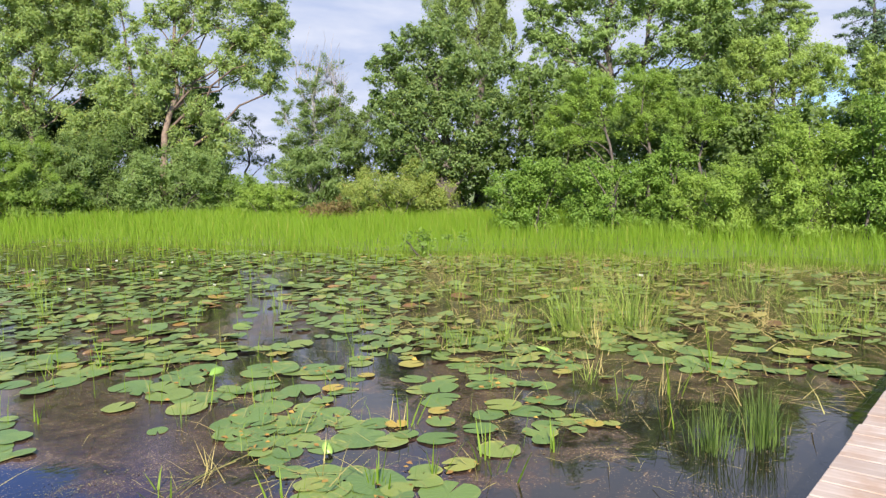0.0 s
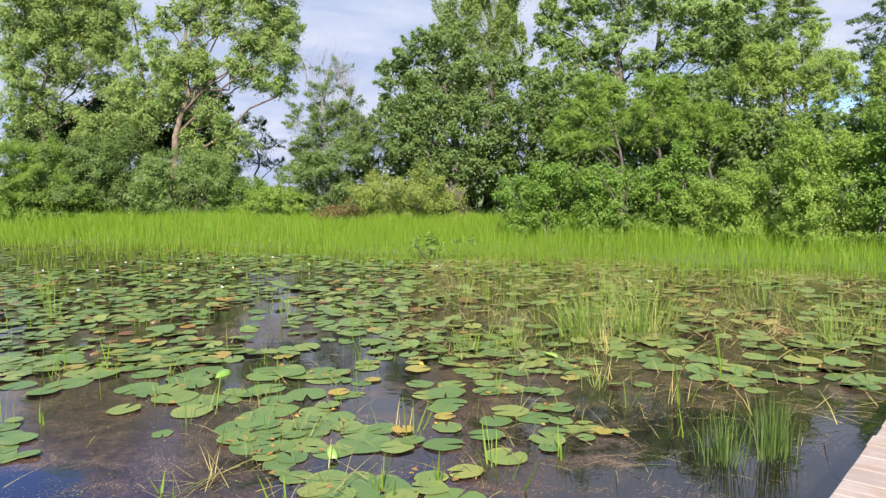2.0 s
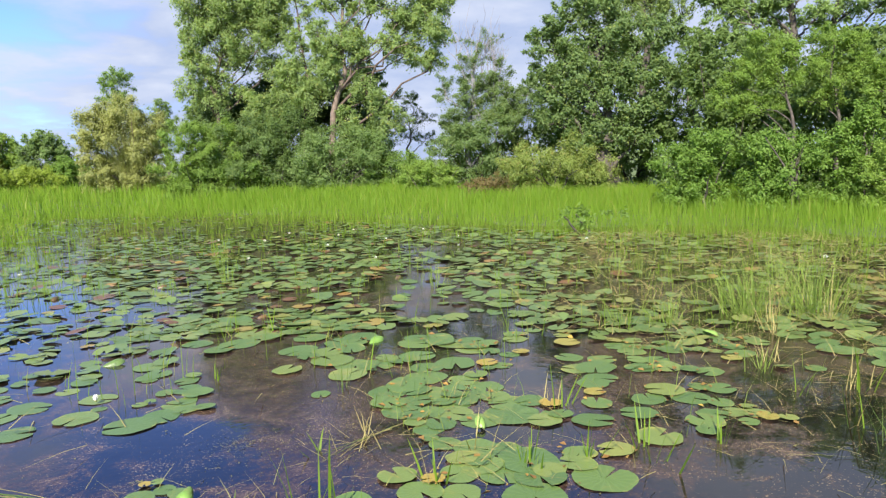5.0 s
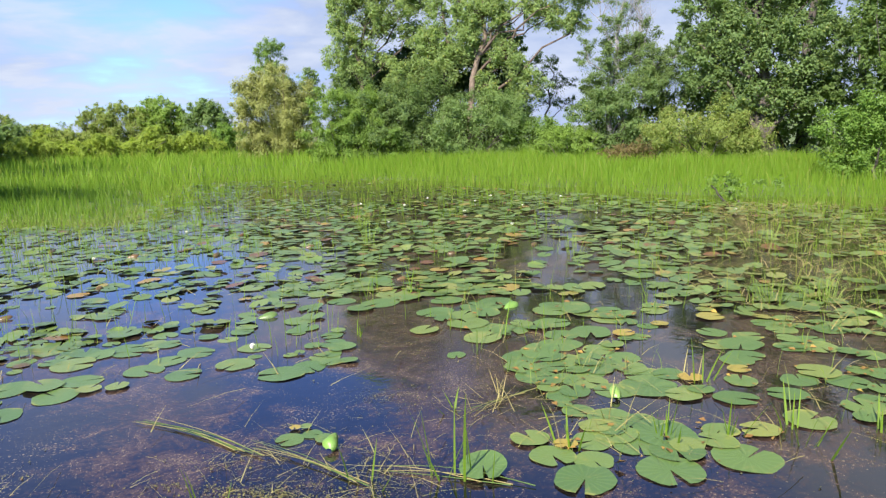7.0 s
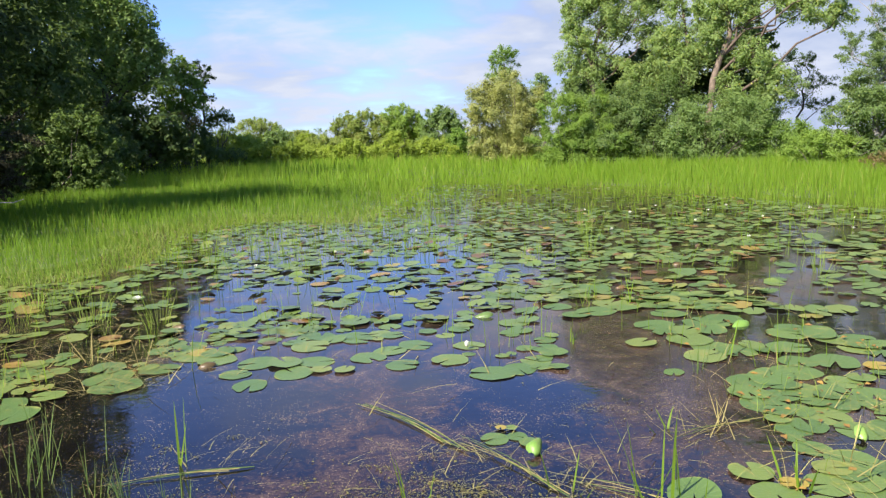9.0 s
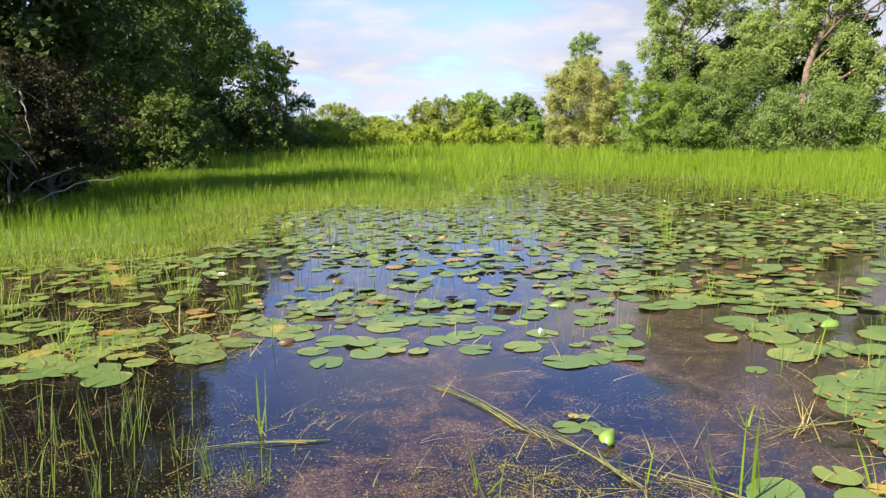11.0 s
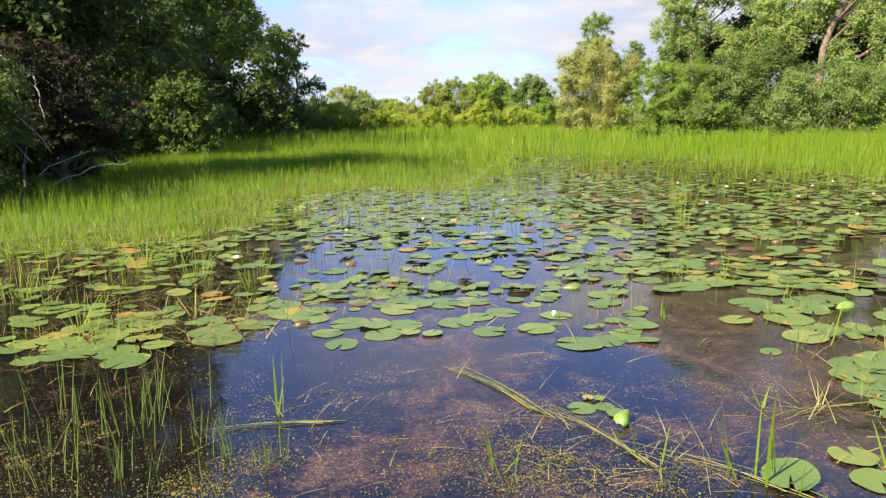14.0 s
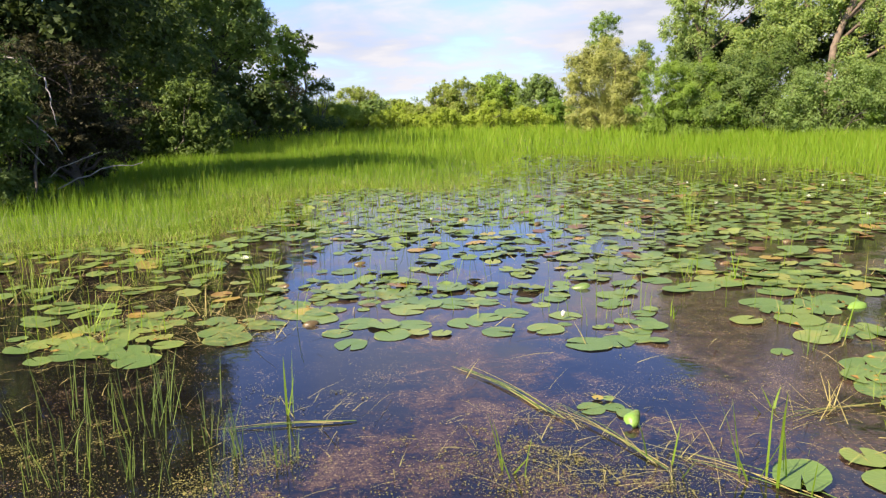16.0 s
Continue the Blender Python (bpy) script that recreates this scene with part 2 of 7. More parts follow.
def water_mat():
    """Clear dark water, patched with drowned weed and scum that lie just under the surface."""
    m = Mat("pond_water")
    broad = m.noise(0.75, 3, 0.55, "World", 0.5)
    clump = m.noise(3.6, 10, 0.68, "World", 0.7)
    grit = m.noise(34.0, 9, 0.85, "World", 0.4)
    speck = m.noise(75.0, 3, 0.6, "World")
    weed = m.math("ADD", m.math("MULTIPLY", broad, 0.35), m.math("ADD", m.math("MULTIPLY", grit, 0.42), m.math("MULTIPLY", clump, 0.40)))
    # weed beds (+) and clear pools (-): place, reach, strength
    where = m.t.nodes.new("ShaderNodeNewGeometry").outputs["Position"]
    for px_, py_, reach, push in ((1.75, 3.7, 0.8, 0.06), (1.5, 3.45, 0.5, 0.08), (-0.8, 3.8, 1.1, -0.10), (1.0, 3.75, 0.75, -0.13), (4.3, 0.9, 1.1, -0.14), (3.75, 4.6, 1.0, -0.10), (0.2, 8.5, 3.2, -0.12), (-1.5, 3.3, 1.7, -0.13), (-2.8, 4.9, 2.0, -0.10), (0.1, 2.5, 0.8, -0.01),
                                  (-0.1, 3.5, 0.8, 0.02), (0.4, 3.2, 0.9, 0.01), (1.3, 4.2, 0.9, 0.03), (3.5, 1.2, 1.3, -0.11), (-0.1, 3.0, 0.6, 0.05), (1.8, 4.8, 1.0, 0.05), (3.9, 2.2, 0.8, 0.03), (2.2, 2.6, 0.9, -0.05)):
        gap = m.t.nodes.new("ShaderNodeVectorMath")
        gap.operation = "DISTANCE"
        m.t.links.new(where, gap.inputs[0])
        gap.inputs[1].default_value = (px_, py_, 0.0)
        near = m.math("MAXIMUM", m.math("SUBTRACT", 1.0, m.math("DIVIDE", gap.outputs["Value"], reach)), 0.0)
        weed = m.math("ADD", weed, m.math("MULTIPLY", near, push))
    cover = m.ramp(weed, [(0.545, (0, 0, 0)), (0.61, (1, 1, 1))])
    tone = m.math("ADD", m.math("MULTIPLY", grit, 0.6), m.math("MULTIPLY", clump, 0.4))
    brown = m.ramp(tone, [(0.38, (0.009, 0.006, 0.007)), (0.48, (0.024, 0.014, 0.011)), (0.57, (0.058, 0.037, 0.025)), (0.68, (0.128, 0.090, 0.046))])
    col = m.mix(cover, (0.005, 0.0045, 0.0045), brown)
    dots = m.math("ADD", speck, m.math("MULTIPLY", m.math("SUBTRACT", clump, 0.5), 0.45))
    col = m.mix(m.ramp(dots, [(0.62, (0, 0, 0)), (0.68, (0.85, 0.85, 0.85))]), col, (0.17, 0.13, 0.065))
    wave = m.math("ADD", m.noise(14.0, 3, 0.5, "World"), m.math("MULTIPLY", m.noise(2.2, 2, 0.5, "World"), 1.5))
    rough = m.math("ADD", m.math("MULTIPLY", cover, 0.14), 0.03)
    shine = m.math("SUBTRACT", 0.68, m.math("MULTIPLY", cover, 0.30))
    surf = m.node("ShaderNodeBsdfPrincipled", {"Base Color": col, "Roughness": rough, "Normal": m.bump(wave, 0.07, 0.010), "Specular IOR Level": shine}, IOR=1.5)
    return m.end(surf.outputs[0])


def ground_mat():
    m = Mat("marsh_soil")
    a, b = m.noise(0.4, 5, 0.6, "World"), m.noise(11.0, 5, 0.7, "World")
    col = m.mix(m.math("MULTIPLY", b, 0.6), m.ramp(a, [(0.35, (0.055, 0.085, 0.018)), (0.65, (0.105, 0.165, 0.028))]), (0.04, 0.036, 0.016))
    return m.end(m.node("ShaderNodeBsdfPrincipled", {"Base Color": col, "Normal": m.bump(b, 0.6, 0.05)}, Roughness=0.95).outputs[0])


def plank_mat():
    m = Mat("weathered_dock_wood")
    tc = m.t.nodes.new("ShaderNodeTexCoord").outputs["Object"]
    stretch = m.node("ShaderNodeMapping", {"Vector": tc})
    stretch.inputs["Scale"].default_value = (22.0, 1.2, 22.0)
    grain = m.node("ShaderNodeTexNoise", {"Vector": stretch.outputs[0]}, Scale=2.0, Detail=7.0, Roughness=0.65).outputs[0]
    stain = m.noise(4.5, 6, 0.7, "World")
    rnd = m.t.nodes.new("ShaderNodeObjectInfo").outputs["Random"]
    col = m.ramp(grain, [(0.3, (0.17, 0.138, 0.105)), (0.7, (0.36, 0.318, 0.262))])
    col = m.mix(m.ramp(stain, [(0.45, (0, 0, 0)), (0.68, (0.75, 0.75, 0.75))]), col, (0.20, 0.13, 0.075))
    col = m.mix(m.math("MULTIPLY", rnd, 0.55), col, (0.19, 0.165, 0.135))
    return m.end(m.node("ShaderNodeBsdfPrincipled", {"Base Color": col, "Normal": m.bump(grain, 0.4, 0.004)}, Roughness=0.85).outputs[0])


water_surface, soil, plank = water_mat(), ground_mat(), plank_mat()
petal = leafy("lily_petal", (0.72, 0.74, 0.62), (0.86, 0.87, 0.80), rough=0.45, glow=0.25)

# ---- mesh helpers ----
rng = np.random.default_rng(11)


def mesh_from(name, verts, tris, mat, smooth=False):
    """A triangle mesh out of two arrays."""
    verts, tris = np.asarray(verts, dtype=np.float32), np.asarray(tris, dtype=np.int32)
    me = bpy.data.meshes.new(name)
    me.vertices.add(len(verts))
    me.vertices.foreach_set("co", verts.ravel())
    me.loops.add(tris.size)
    me.loops.foreach_set("vertex_index", tris.ravel())
    me.polygons.add(len(tris))
    me.polygons.foreach_set("loop_start", np.arange(0, tris.size, 3, dtype=np.int32))
    if smooth:
        me.polygons.foreach_set("use_smooth", np.ones(len(tris), dtype=bool))
    me.update(calc_edges=True)
    me.materials.append(mat)
    return me


def part(name, me, parent, label=""):
    ob = new(name, me)
    ob.parent = parent
    return tagged(ob, label)


def joined(pieces):
    """Joins (verts, tris) pairs."""
    vs, ts, n = [], [], 0
    for v, t in pieces:
        vs.append(v)
        ts.append(t + n)
        n += len(v)
    return np.concatenate(vs), np.concatenate(ts)


def tube(points, radii, sides=6):
    """A tapered tube along a polyline."""
    pts, n = np.asarray(points, float), len(points)
    run = np.gradient(pts, axis=0)
    run /= np.linalg.norm(run, axis=1)[:, None] + 1e-9
    ref = np.where(np.abs(run[:, 2:3]) > 0.9, np.array([[1.0, 0, 0]]), np.array([[0, 0, 1.0]]))
    u = np.cross(run, ref)
    u /= np.linalg.norm(u, axis=1)[:, None] + 1e-9
    v = np.cross(run, u)
    a = np.linspace(0, 2 * np.pi, sides, endpoint=False)
    ring = u[:, None, :] * np.cos(a)[None, :, None] + v[:, None, :] * np.sin(a)[None, :, None]
    verts = (pts[:, None, :] + ring * np.asarray(radii)[:, None, None]).reshape(-1, 3)
    tris = []
    for i in range(n - 1):
        for j in range(sides):
            p, q = i * sides + j, i * sides + (j + 1) % sides
            tris += [(p, q, q + sides), (p, q + sides, p + sides)]
    return verts, np.array(tris)


def limb(a, b, ra, rb, sag=0.0, wild=0.08, steps=7, sides=6):
    """A crooked branch from a to b."""
    a, b = np.asarray(a, float), np.asarray(b, float)
    s = np.linspace(0, 1, steps)[:, None]
    span = np.linalg.norm(b - a)
    pts = a + (b - a) * s
    pts[1:-1] += rng.normal(0, wild * span / 3, (steps - 2, 3))
    pts[:, 2] += sag * span * np.sin(s[:, 0] * np.pi)
    return tube(pts, np.linspace(ra, rb, steps), sides)


def unit(v):
    return v / (np.linalg.norm(v, axis=1)[:, None] + 1e-9)


def leaves(at, normal, size, slim=0.62, folded=False):
    """A leaf at every place: a pointed blade, or a folded four-cornered one."""
    n = len(at)
    side = unit(np.cross(normal, unit(rng.normal(size=(n, 3)))))
    run = np.cross(side, normal)
    length = (size * rng.uniform(0.6, 1.3, n))[:, None]
    wide = length * slim * 0.5
    lift = normal * wide * 0.35
    droop = np.array([0, 0, -1.0]) * length * 0.12
    if not folded:
        verts = np.stack([at - side * wide, at + side * wide + lift * 0.5, at + run * length + droop], axis=1).reshape(-1, 3)
        return verts, np.arange(n * 3).reshape(-1, 3)
    verts = np.stack([at, at + run * length * 0.5 + side * wide + lift, at + run * length + droop, at + run * length * 0.5 - side * wide + lift], axis=1).reshape(-1, 3)
    base = np.arange(n)[:, None] * 4
    tris = np.concatenate([base + [0, 1, 2], base + [0, 2, 3]], axis=1).reshape(-1, 3)
    return verts, tris


# How the leafy sprays of a crown grow: their length against the lobe, how thick they are, how much they rise and droop,
# how flat they lie, and how slim their leaves are.
BOUQUET = dict(reach=0.40, thick=0.34, rise=0.15, droop=0.18, flat=1.0, slim=0.72)
LEAFY = dict(reach=0.42, thick=0.30, rise=0.35, droop=0.14, flat=0.9, slim=0.62)
FINE = dict(reach=0.46, thick=0.26, rise=0.45, droop=0.22, flat=1.0, slim=0.42)
UPSWEPT = dict(reach=0.46, thick=0.24, rise=0.75, droop=0.10, flat=0.85, slim=0.66)
WAND = dict(reach=0.75, thick=0.13, rise=1.5, droop=0.0, flat=1.0, slim=0.45)
FEATHER = dict(reach=0.60, thick=0.20, rise=0.3, droop=0.15, flat=0.8, slim=0.5)
OPEN_SPRAY = dict(reach=0.50, thick=0.26, rise=0.35, droop=0.10, flat=0.6, slim=0.6)
LEVEL = dict(reach=0.62, thick=0.17, rise=-0.05, droop=0.22, flat=0.45, slim=0.45)


def foliage(lobes, leaf, dens, style):
    """Leaves along many short sprays that grow out of a few lobes. dens: leaf area over the lobe's outline. Gives the leaf arrays and each lobe's spray feet."""
    ats, normals, sizes, feet = [], [], [], []
    leaf *= 0.68
    up = np.array([0, 0, 1.0])
    for lx, ly, lz, rx, rz, *share in lobes:
        mid, r = np.array([lx, ly, lz]), np.array([rx, rx * 0.85, rz]) * 1.06
        mean = (rx * rx * rz) ** (1 / 3)
        reach = float(np.clip(style["reach"] * mean, 0.10, 0.75))
        sprays = int(np.clip(5.5 * (mean / reach) ** 2, 14, 90))
        way = unit(rng.normal(size=(sprays, 3)))
        way[:, 2] = np.where(way[:, 2] < -0.55, -way[:, 2], way[:, 2])
        foot = mid + way * r * rng.uniform(0.25, 0.80, sprays)[:, None]
        run = unit(way * np.array([1, 1, 0.7]) + up * style["rise"] + rng.normal(0, 0.30, (sprays, 3)))
        long = reach * rng.uniform(0.6, 1.45, sprays)
        n = int(2.0 * dens * (share[0] if share else 1.0) * math.pi * rx * rz / (0.5 * leaf * leaf * style["slim"])) + 6
        pick = rng.choice(sprays, n, p=long ** 1.5 / np.sum(long ** 1.5))
        s = rng.uniform(0.0, 1.0, n) ** 0.8
        off = rng.normal(size=(n, 3)) * (style["thick"] * long[pick] * (1.15 - 0.75 * s))[:, None]
        off[:, 2] *= style["flat"]
        at = foot[pick] + run[pick] * (long[pick] * s)[:, None] + off
        at[:, 2] -= style["droop"] * long[pick] * s * s
        # a few leaves between the sprays
        stray = rng.random(n) < 0.10
        at[stray] = mid + unit(rng.normal(size=(n, 3)))[stray] * r * rng.uniform(0.3, 1.05, n)[stray, None]
        ats.append(at)
        normals.append(unit(unit((at - mid) / r) * 0.35 + unit(off) * 0.30 + rng.normal(size=(n, 3)) * 0.42 + up * 0.42))
        sizes.append(np.full(n, leaf))
        feet.append(foot)
    return leaves(np.concatenate(ats), np.concatenate(normals), np.concatenate(sizes), style["slim"]), feet


# ---- the plan ----
SHORE = [(-7.5, -6), (-7.0, 0), (-6.0, 5), (-5.1, 7.7), (-3.4, 8.4), (-2.8, 9.6), (-3.3, 12.6), (-2.3, 14.3), (-1.0, 14.0), (-0.1, 13.2), (0.5, 16.7),
         (1.7, 24.6), (4.5, 23.4), (7.3, 19.2), (8.4, 14.4), (9.6, 10.1), (11.0, 7.1), (11.5, 4.2), (11.6, 2.1), (11.8, -6)]


def shore_distance(x, y):
    """How far a place lies outside the pond (negative: in the water)."""
    x, y = np.asarray(x, float), np.asarray(y, float)
    best, inside = np.full(x.shape, 1e9), np.zeros(x.shape, bool)
    for (ax, ay), (bx, by) in zip(SHORE, SHORE[1:] + SHORE[:1]):
        dx, dy = bx - ax, by - ay
        s = np.clip(((x - ax) * dx + (y - ay) * dy) / (dx * dx + dy * dy), 0, 1)
        best = np.minimum(best, np.hypot(x - ax - s * dx, y - ay - s * dy))
        cross = (ay > y) != (by > y)
        with np.errstate(divide="ignore", invalid="ignore"):
            inside ^= cross & (x < (bx - ax) * (y - ay) / (by - ay + 1e-12) + ax)
    return np.where(inside, -best, best)


def ripple(x, y, scale, seed):
    """Smooth made-up variation, about -1 to 1."""
    s = np.sin(x * scale + seed) * np.cos(y * scale * 1.13 - seed * 1.7)
    s += 0.6 * np.sin((x * 0.7 + y) * scale * 1.9 + seed * 2.3) + 0.5 * np.cos((x - y * 0.8) * scale * 2.7 - seed)
    return s / 1.6


def ground_height(x, y):
    d = shore_distance(x, y)
    return np.where(d < 0, np.maximum(d * 0.25, -0.35), np.minimum(d * 0.02, 0.25)) - 0.02 + 0.015 * ripple(np.asarray(x), np.asarray(y), 0.9, 1.0)


def axis(a, b, step, reach):
    mid = np.arange(a, b + step, step)
    out = step * np.cumsum(1.35 ** np.arange(1, 40))
    out = out[out < reach]
    return np.concatenate([(a - out)[::-1], mid, b + out])


gx, gy = axis(-24, 34, 0.6, 2600), axis(-14, 62, 0.6, 2600)
mx, my = np.meshgrid(gx, gy)
gv = np.stack([mx.ravel(), my.ravel(), ground_height(mx, my).ravel()], axis=1)
ii = (np.arange(len(gy) - 1)[:, None] * len(gx) + np.arange(len(gx) - 1)[None, :]).ravel()[:, None]
gt = np.concatenate([ii + [0, 1, len(gx) + 1], ii + [0, len(gx) + 1, len(gx)]])
tagged(new("ground", mesh_from("ground", gv, gt, soil, True)), "marshy ground with grass sod and dark soil", "ground", kind="structure")
wv = np.array([(-12, -12, 0), (16, -12, 0), (16, 30, 0), (-12, 30, 0)], float)
tagged(new("water", mesh_from("water", wv, [(0, 1, 2), (0, 2, 3)], water_surface)), "dark still pond water with drowned brown weed", "water", kind="structure")

# ---- trees and shrubs ----


def blades(x, y, z, height, width, bend, lie=0.0, turn=None):
    """Bent grass blades of three triangles each. lie: 1 lays them down flat."""
    n = len(x)
    turn = rng.uniform(0, 2 * np.pi, n) if turn is None else turn
    out = np.stack([np.cos(turn), np.sin(turn), np.zeros(n)], axis=1)
    face = rng.uniform(0, 2 * np.pi, n)
    side = np.stack([np.cos(face), np.sin(face), np.zeros(n)], axis=1) * (width * 0.5)[:, None]
    base = np.stack([x, y, z], axis=1)
    up = np.array([0, 0, 1.0]) * (height * (1 - lie))[:, None]
    off = out * (height * (bend + lie))[:, None]
    mid, tip = base + up * 0.55 + off * 0.32, base + up + off
    verts = np.stack([base - side, base + side, mid + side * 0.8, mid - side * 0.8, tip], axis=1).reshape(-1, 3)
    i = np.arange(n)[:, None] * 5
    tris = np.concatenate([i + [0, 1, 2], i + [0, 2, 3], i + [3, 2, 4]], axis=1).reshape(-1, 3)
    return verts, tris


def tree(x, y, lobes, name, label, mat, leaf, dens, trunk, style, twigs=0, spine=None, bough=None):
    root = tagged(new(name), label, "tree", "trees round the pond")
    z0 = float(ground_height(x, y))
    root.matrix_world = pose(x, y, z0)
    lobes = [(a, b, c - z0, *size) for a, b, c, *size in lobes]
    top = max(l[2] for l in lobes)
    (v, t), feet = foliage(lobes, leaf, dens, style)
    # the trunk, with a limb to every lobe and twigs to its sprays
    steps = 12
    s = np.linspace(0, 1, steps)
    if spine:
        knots = np.array(spine) - (0, 0, z0)
        knots[0, 2] = -0.2
        run = np.concatenate([[0], np.cumsum(np.linalg.norm(np.diff(knots, axis=0), axis=1))])
        line = np.stack([np.interp(s * run[-1], run, knots[:, k]) for k in range(3)], axis=1)
        line[1:-1, :2] += rng.normal(0, 0.03, (steps - 2, 2))
    else:
        cx, cy = np.mean([l[0] for l in lobes]), np.mean([l[1] for l in lobes])
        line = np.stack([s * cx, s * cy, -0.2 + s * top], axis=1)
        line[1:-1, :2] += rng.normal(0, 0.08, (steps - 2, 2))
    wood = [tube(line, trunk * (1.0 - 0.85 * s), 8)]
    arms = []
    for (a, b, c, r, *_), foot in zip(lobes, feet):
        out = np.hypot(line[:, 0] - a, line[:, 1] - b)
        k = int(np.clip(np.argmin(np.abs(line[:, 2] - (c - 0.75 * out - 0.25 * r))), 1, steps - 2))
        fat = trunk * (1.0 - 0.85 * s[k]) * 0.48
        arm = [limb(line[k], (a, b, c), fat, fat * 0.35, 0.05, 0.12)]
        arms.append(arm)
        for q in foot[: 14 if r > 0.8 else 8]:
            arm.append(limb((a, b, c), q, fat * 0.35, 0.010, 0.0, 0.12, 5, 4))
    for _ in range(twigs):
        a, b, c, r, h, *_ = lobes[rng.integers(2)]
        tip = np.array([a, b, c]) + np.array([rng.normal(0, r * 0.8), rng.normal(0, r * 0.7), h * rng.uniform(0.9, 2.9)])
        wood.append(limb((a * 0.8, b * 0.8, c - h * rng.uniform(0.2, 1.6)), tip, 0.022, 0.004, 0.0, 0.08, 6, 4))
        for _ in range(5):
            m = np.array([a, b, c]) * 0.5 + tip * 0.5
            wood.append(limb(m, m + rng.normal(0, 0.30, 3) + np.array([0, 0, 0.5]), 0.010, 0.003, 0.0, 0.1, 4, 3))
    skin = bough or (bark_weathered if twigs > 10 else bark_brown if mat is leaf_cotton else bark_dark)
    tv, tt = joined(wood)
    stem = part("trunk", mesh_from("trunk", tv, tt, skin, True), root)
    for arm in arms:
        tv, tt = joined(arm)
        part("limb", mesh_from("limb", tv, tt, bark_brown if bough is bark else skin, True), stem)
    part("crown", mesh_from("crown", v, t, mat), root)
    return root


def shrub(x, y, lobes, label, mat, leaf=0.1, dens=2.0, stems=9, style=LEAFY):
    root = tagged(new("shrub"), label, "shrub", "shrubs round the marsh")
    z0 = float(ground_height(x, y))
    root.matrix_world = pose(x, y, z0)
    lobes = [(a, b, c - z0, *size) for a, b, c, *size in lobes]
    # skirts carry the foliage down to the ground
    skirts = [(a, b, max((c - h) * 0.5, 0.25), r * 0.9, max((c - h) * 0.5, 0.3)) for a, b, c, r, h, *_ in lobes if 0.25 < c - h < 1.6]
    (v, t), feet = foliage(lobes + skirts, leaf, dens, style)
    v[:, 2] = np.maximum(v[:, 2], 0.02)
    for i in range(stems):
        a, b, c, r, h, *_ = lobes[i % len(lobes)]
        tip = (a + rng.normal(0, r * 0.45), b + rng.normal(0, r * 0.45), c + h * rng.uniform(-0.1, 0.8))
        tv, tt = limb((rng.normal(0, 0.25), rng.normal(0, 0.25), -0.1), tip, 0.035, 0.008, 0.0, 0.1, 6, 4)
        part("stem", mesh_from("stem", tv, tt, bark if mat is leaf_tan else bark_dark, True), root)
    if mat is leaf_tan:
        # fine shoots that fan out from the foot to the dome
        n = 1300
        turn = rng.uniform(0, 2 * np.pi, n)
        tv, tt = blades(np.cos(turn) * 0.5 * rng.random(n), np.sin(turn) * 0.5 * rng.random(n), np.full(n, 0.0), rng.uniform(1.4, 3.3, n), np.full(n, 0.018), np.abs(rng.normal(0.0, 0.24, n)), turn=turn)
        tagged(part("shoot_tuft", mesh_from("shoot_tuft", tv, tt, mat), root), kind="stuff")
    part("foliage", mesh_from("foliage", v, t, mat), root)
    return root


tree(10.44, 31.32, [(0.06, -0.02, 9.43, 1.31, 0.94), (1.34, -0.47, 9.7, 1.26, 0.94), (-0.46, 0.15, 8.34, 1.36, 1.21), (0.82, -0.28, 8.36, 1.47, 1.31), (2.08, -0.76, 8.8, 1.21, 1.47), (-0.15, 0.05, 6.81, 1.31, 0.94), (1.39, -0.49, 6.91, 1.31, 1.1), (2.36, -0.88, 6.97, 0.84, 1.21), (-0.81, 0.25, 7.24, 0.68, 1.18), (-0.77, 0.24, 5.62, 0.79, 0.68), (0.91, -0.31, 5.77, 0.84, 0.58), (2.05, -0.75, 5.63, 0.73, 0.63), (0.31, -0.1, 7.65, 1.15, 1.05), (1.82, -0.66, 7.66, 1.15, 1.05), (0.22, -0.07, 9.06, 1.31, 1.05), (1.36, -0.48, 9.4, 1.31, 1.05), (0.6, -0.2, 6.24, 0.94, 0.79), (-0.59, 0.19, 5.08, 0.68, 0.52, 0.7), (-0.04, 0.01, 5.1, 0.63, 0.47, 0.6), (0.52, -0.18, 4.5, 0.84, 0.47, 0.7), (-0.47, 0.15, 4.1, 0.79, 0.58, 0.8), (-1.2, 0.37, 4.62, 0.63, 0.79, 0.8), (-1.08, 0.33, 5.93, 0.52, 0.68, 0.8)], "cottonwood_tree", "tall airy cottonwood with yellow-green leaves behind the marsh", leaf_cotton, leaf=0.12, dens=2.2, trunk=0.14, style=BOUQUET, spine=[(-0.11, 0.03, 0.57), (-0.2, 0.07, 3.1), (-0.29, 0.09, 4.65), (0.09, -0.03, 6.43), (0.52, -0.18, 8.0), (0.83, -0.29, 9.34)])
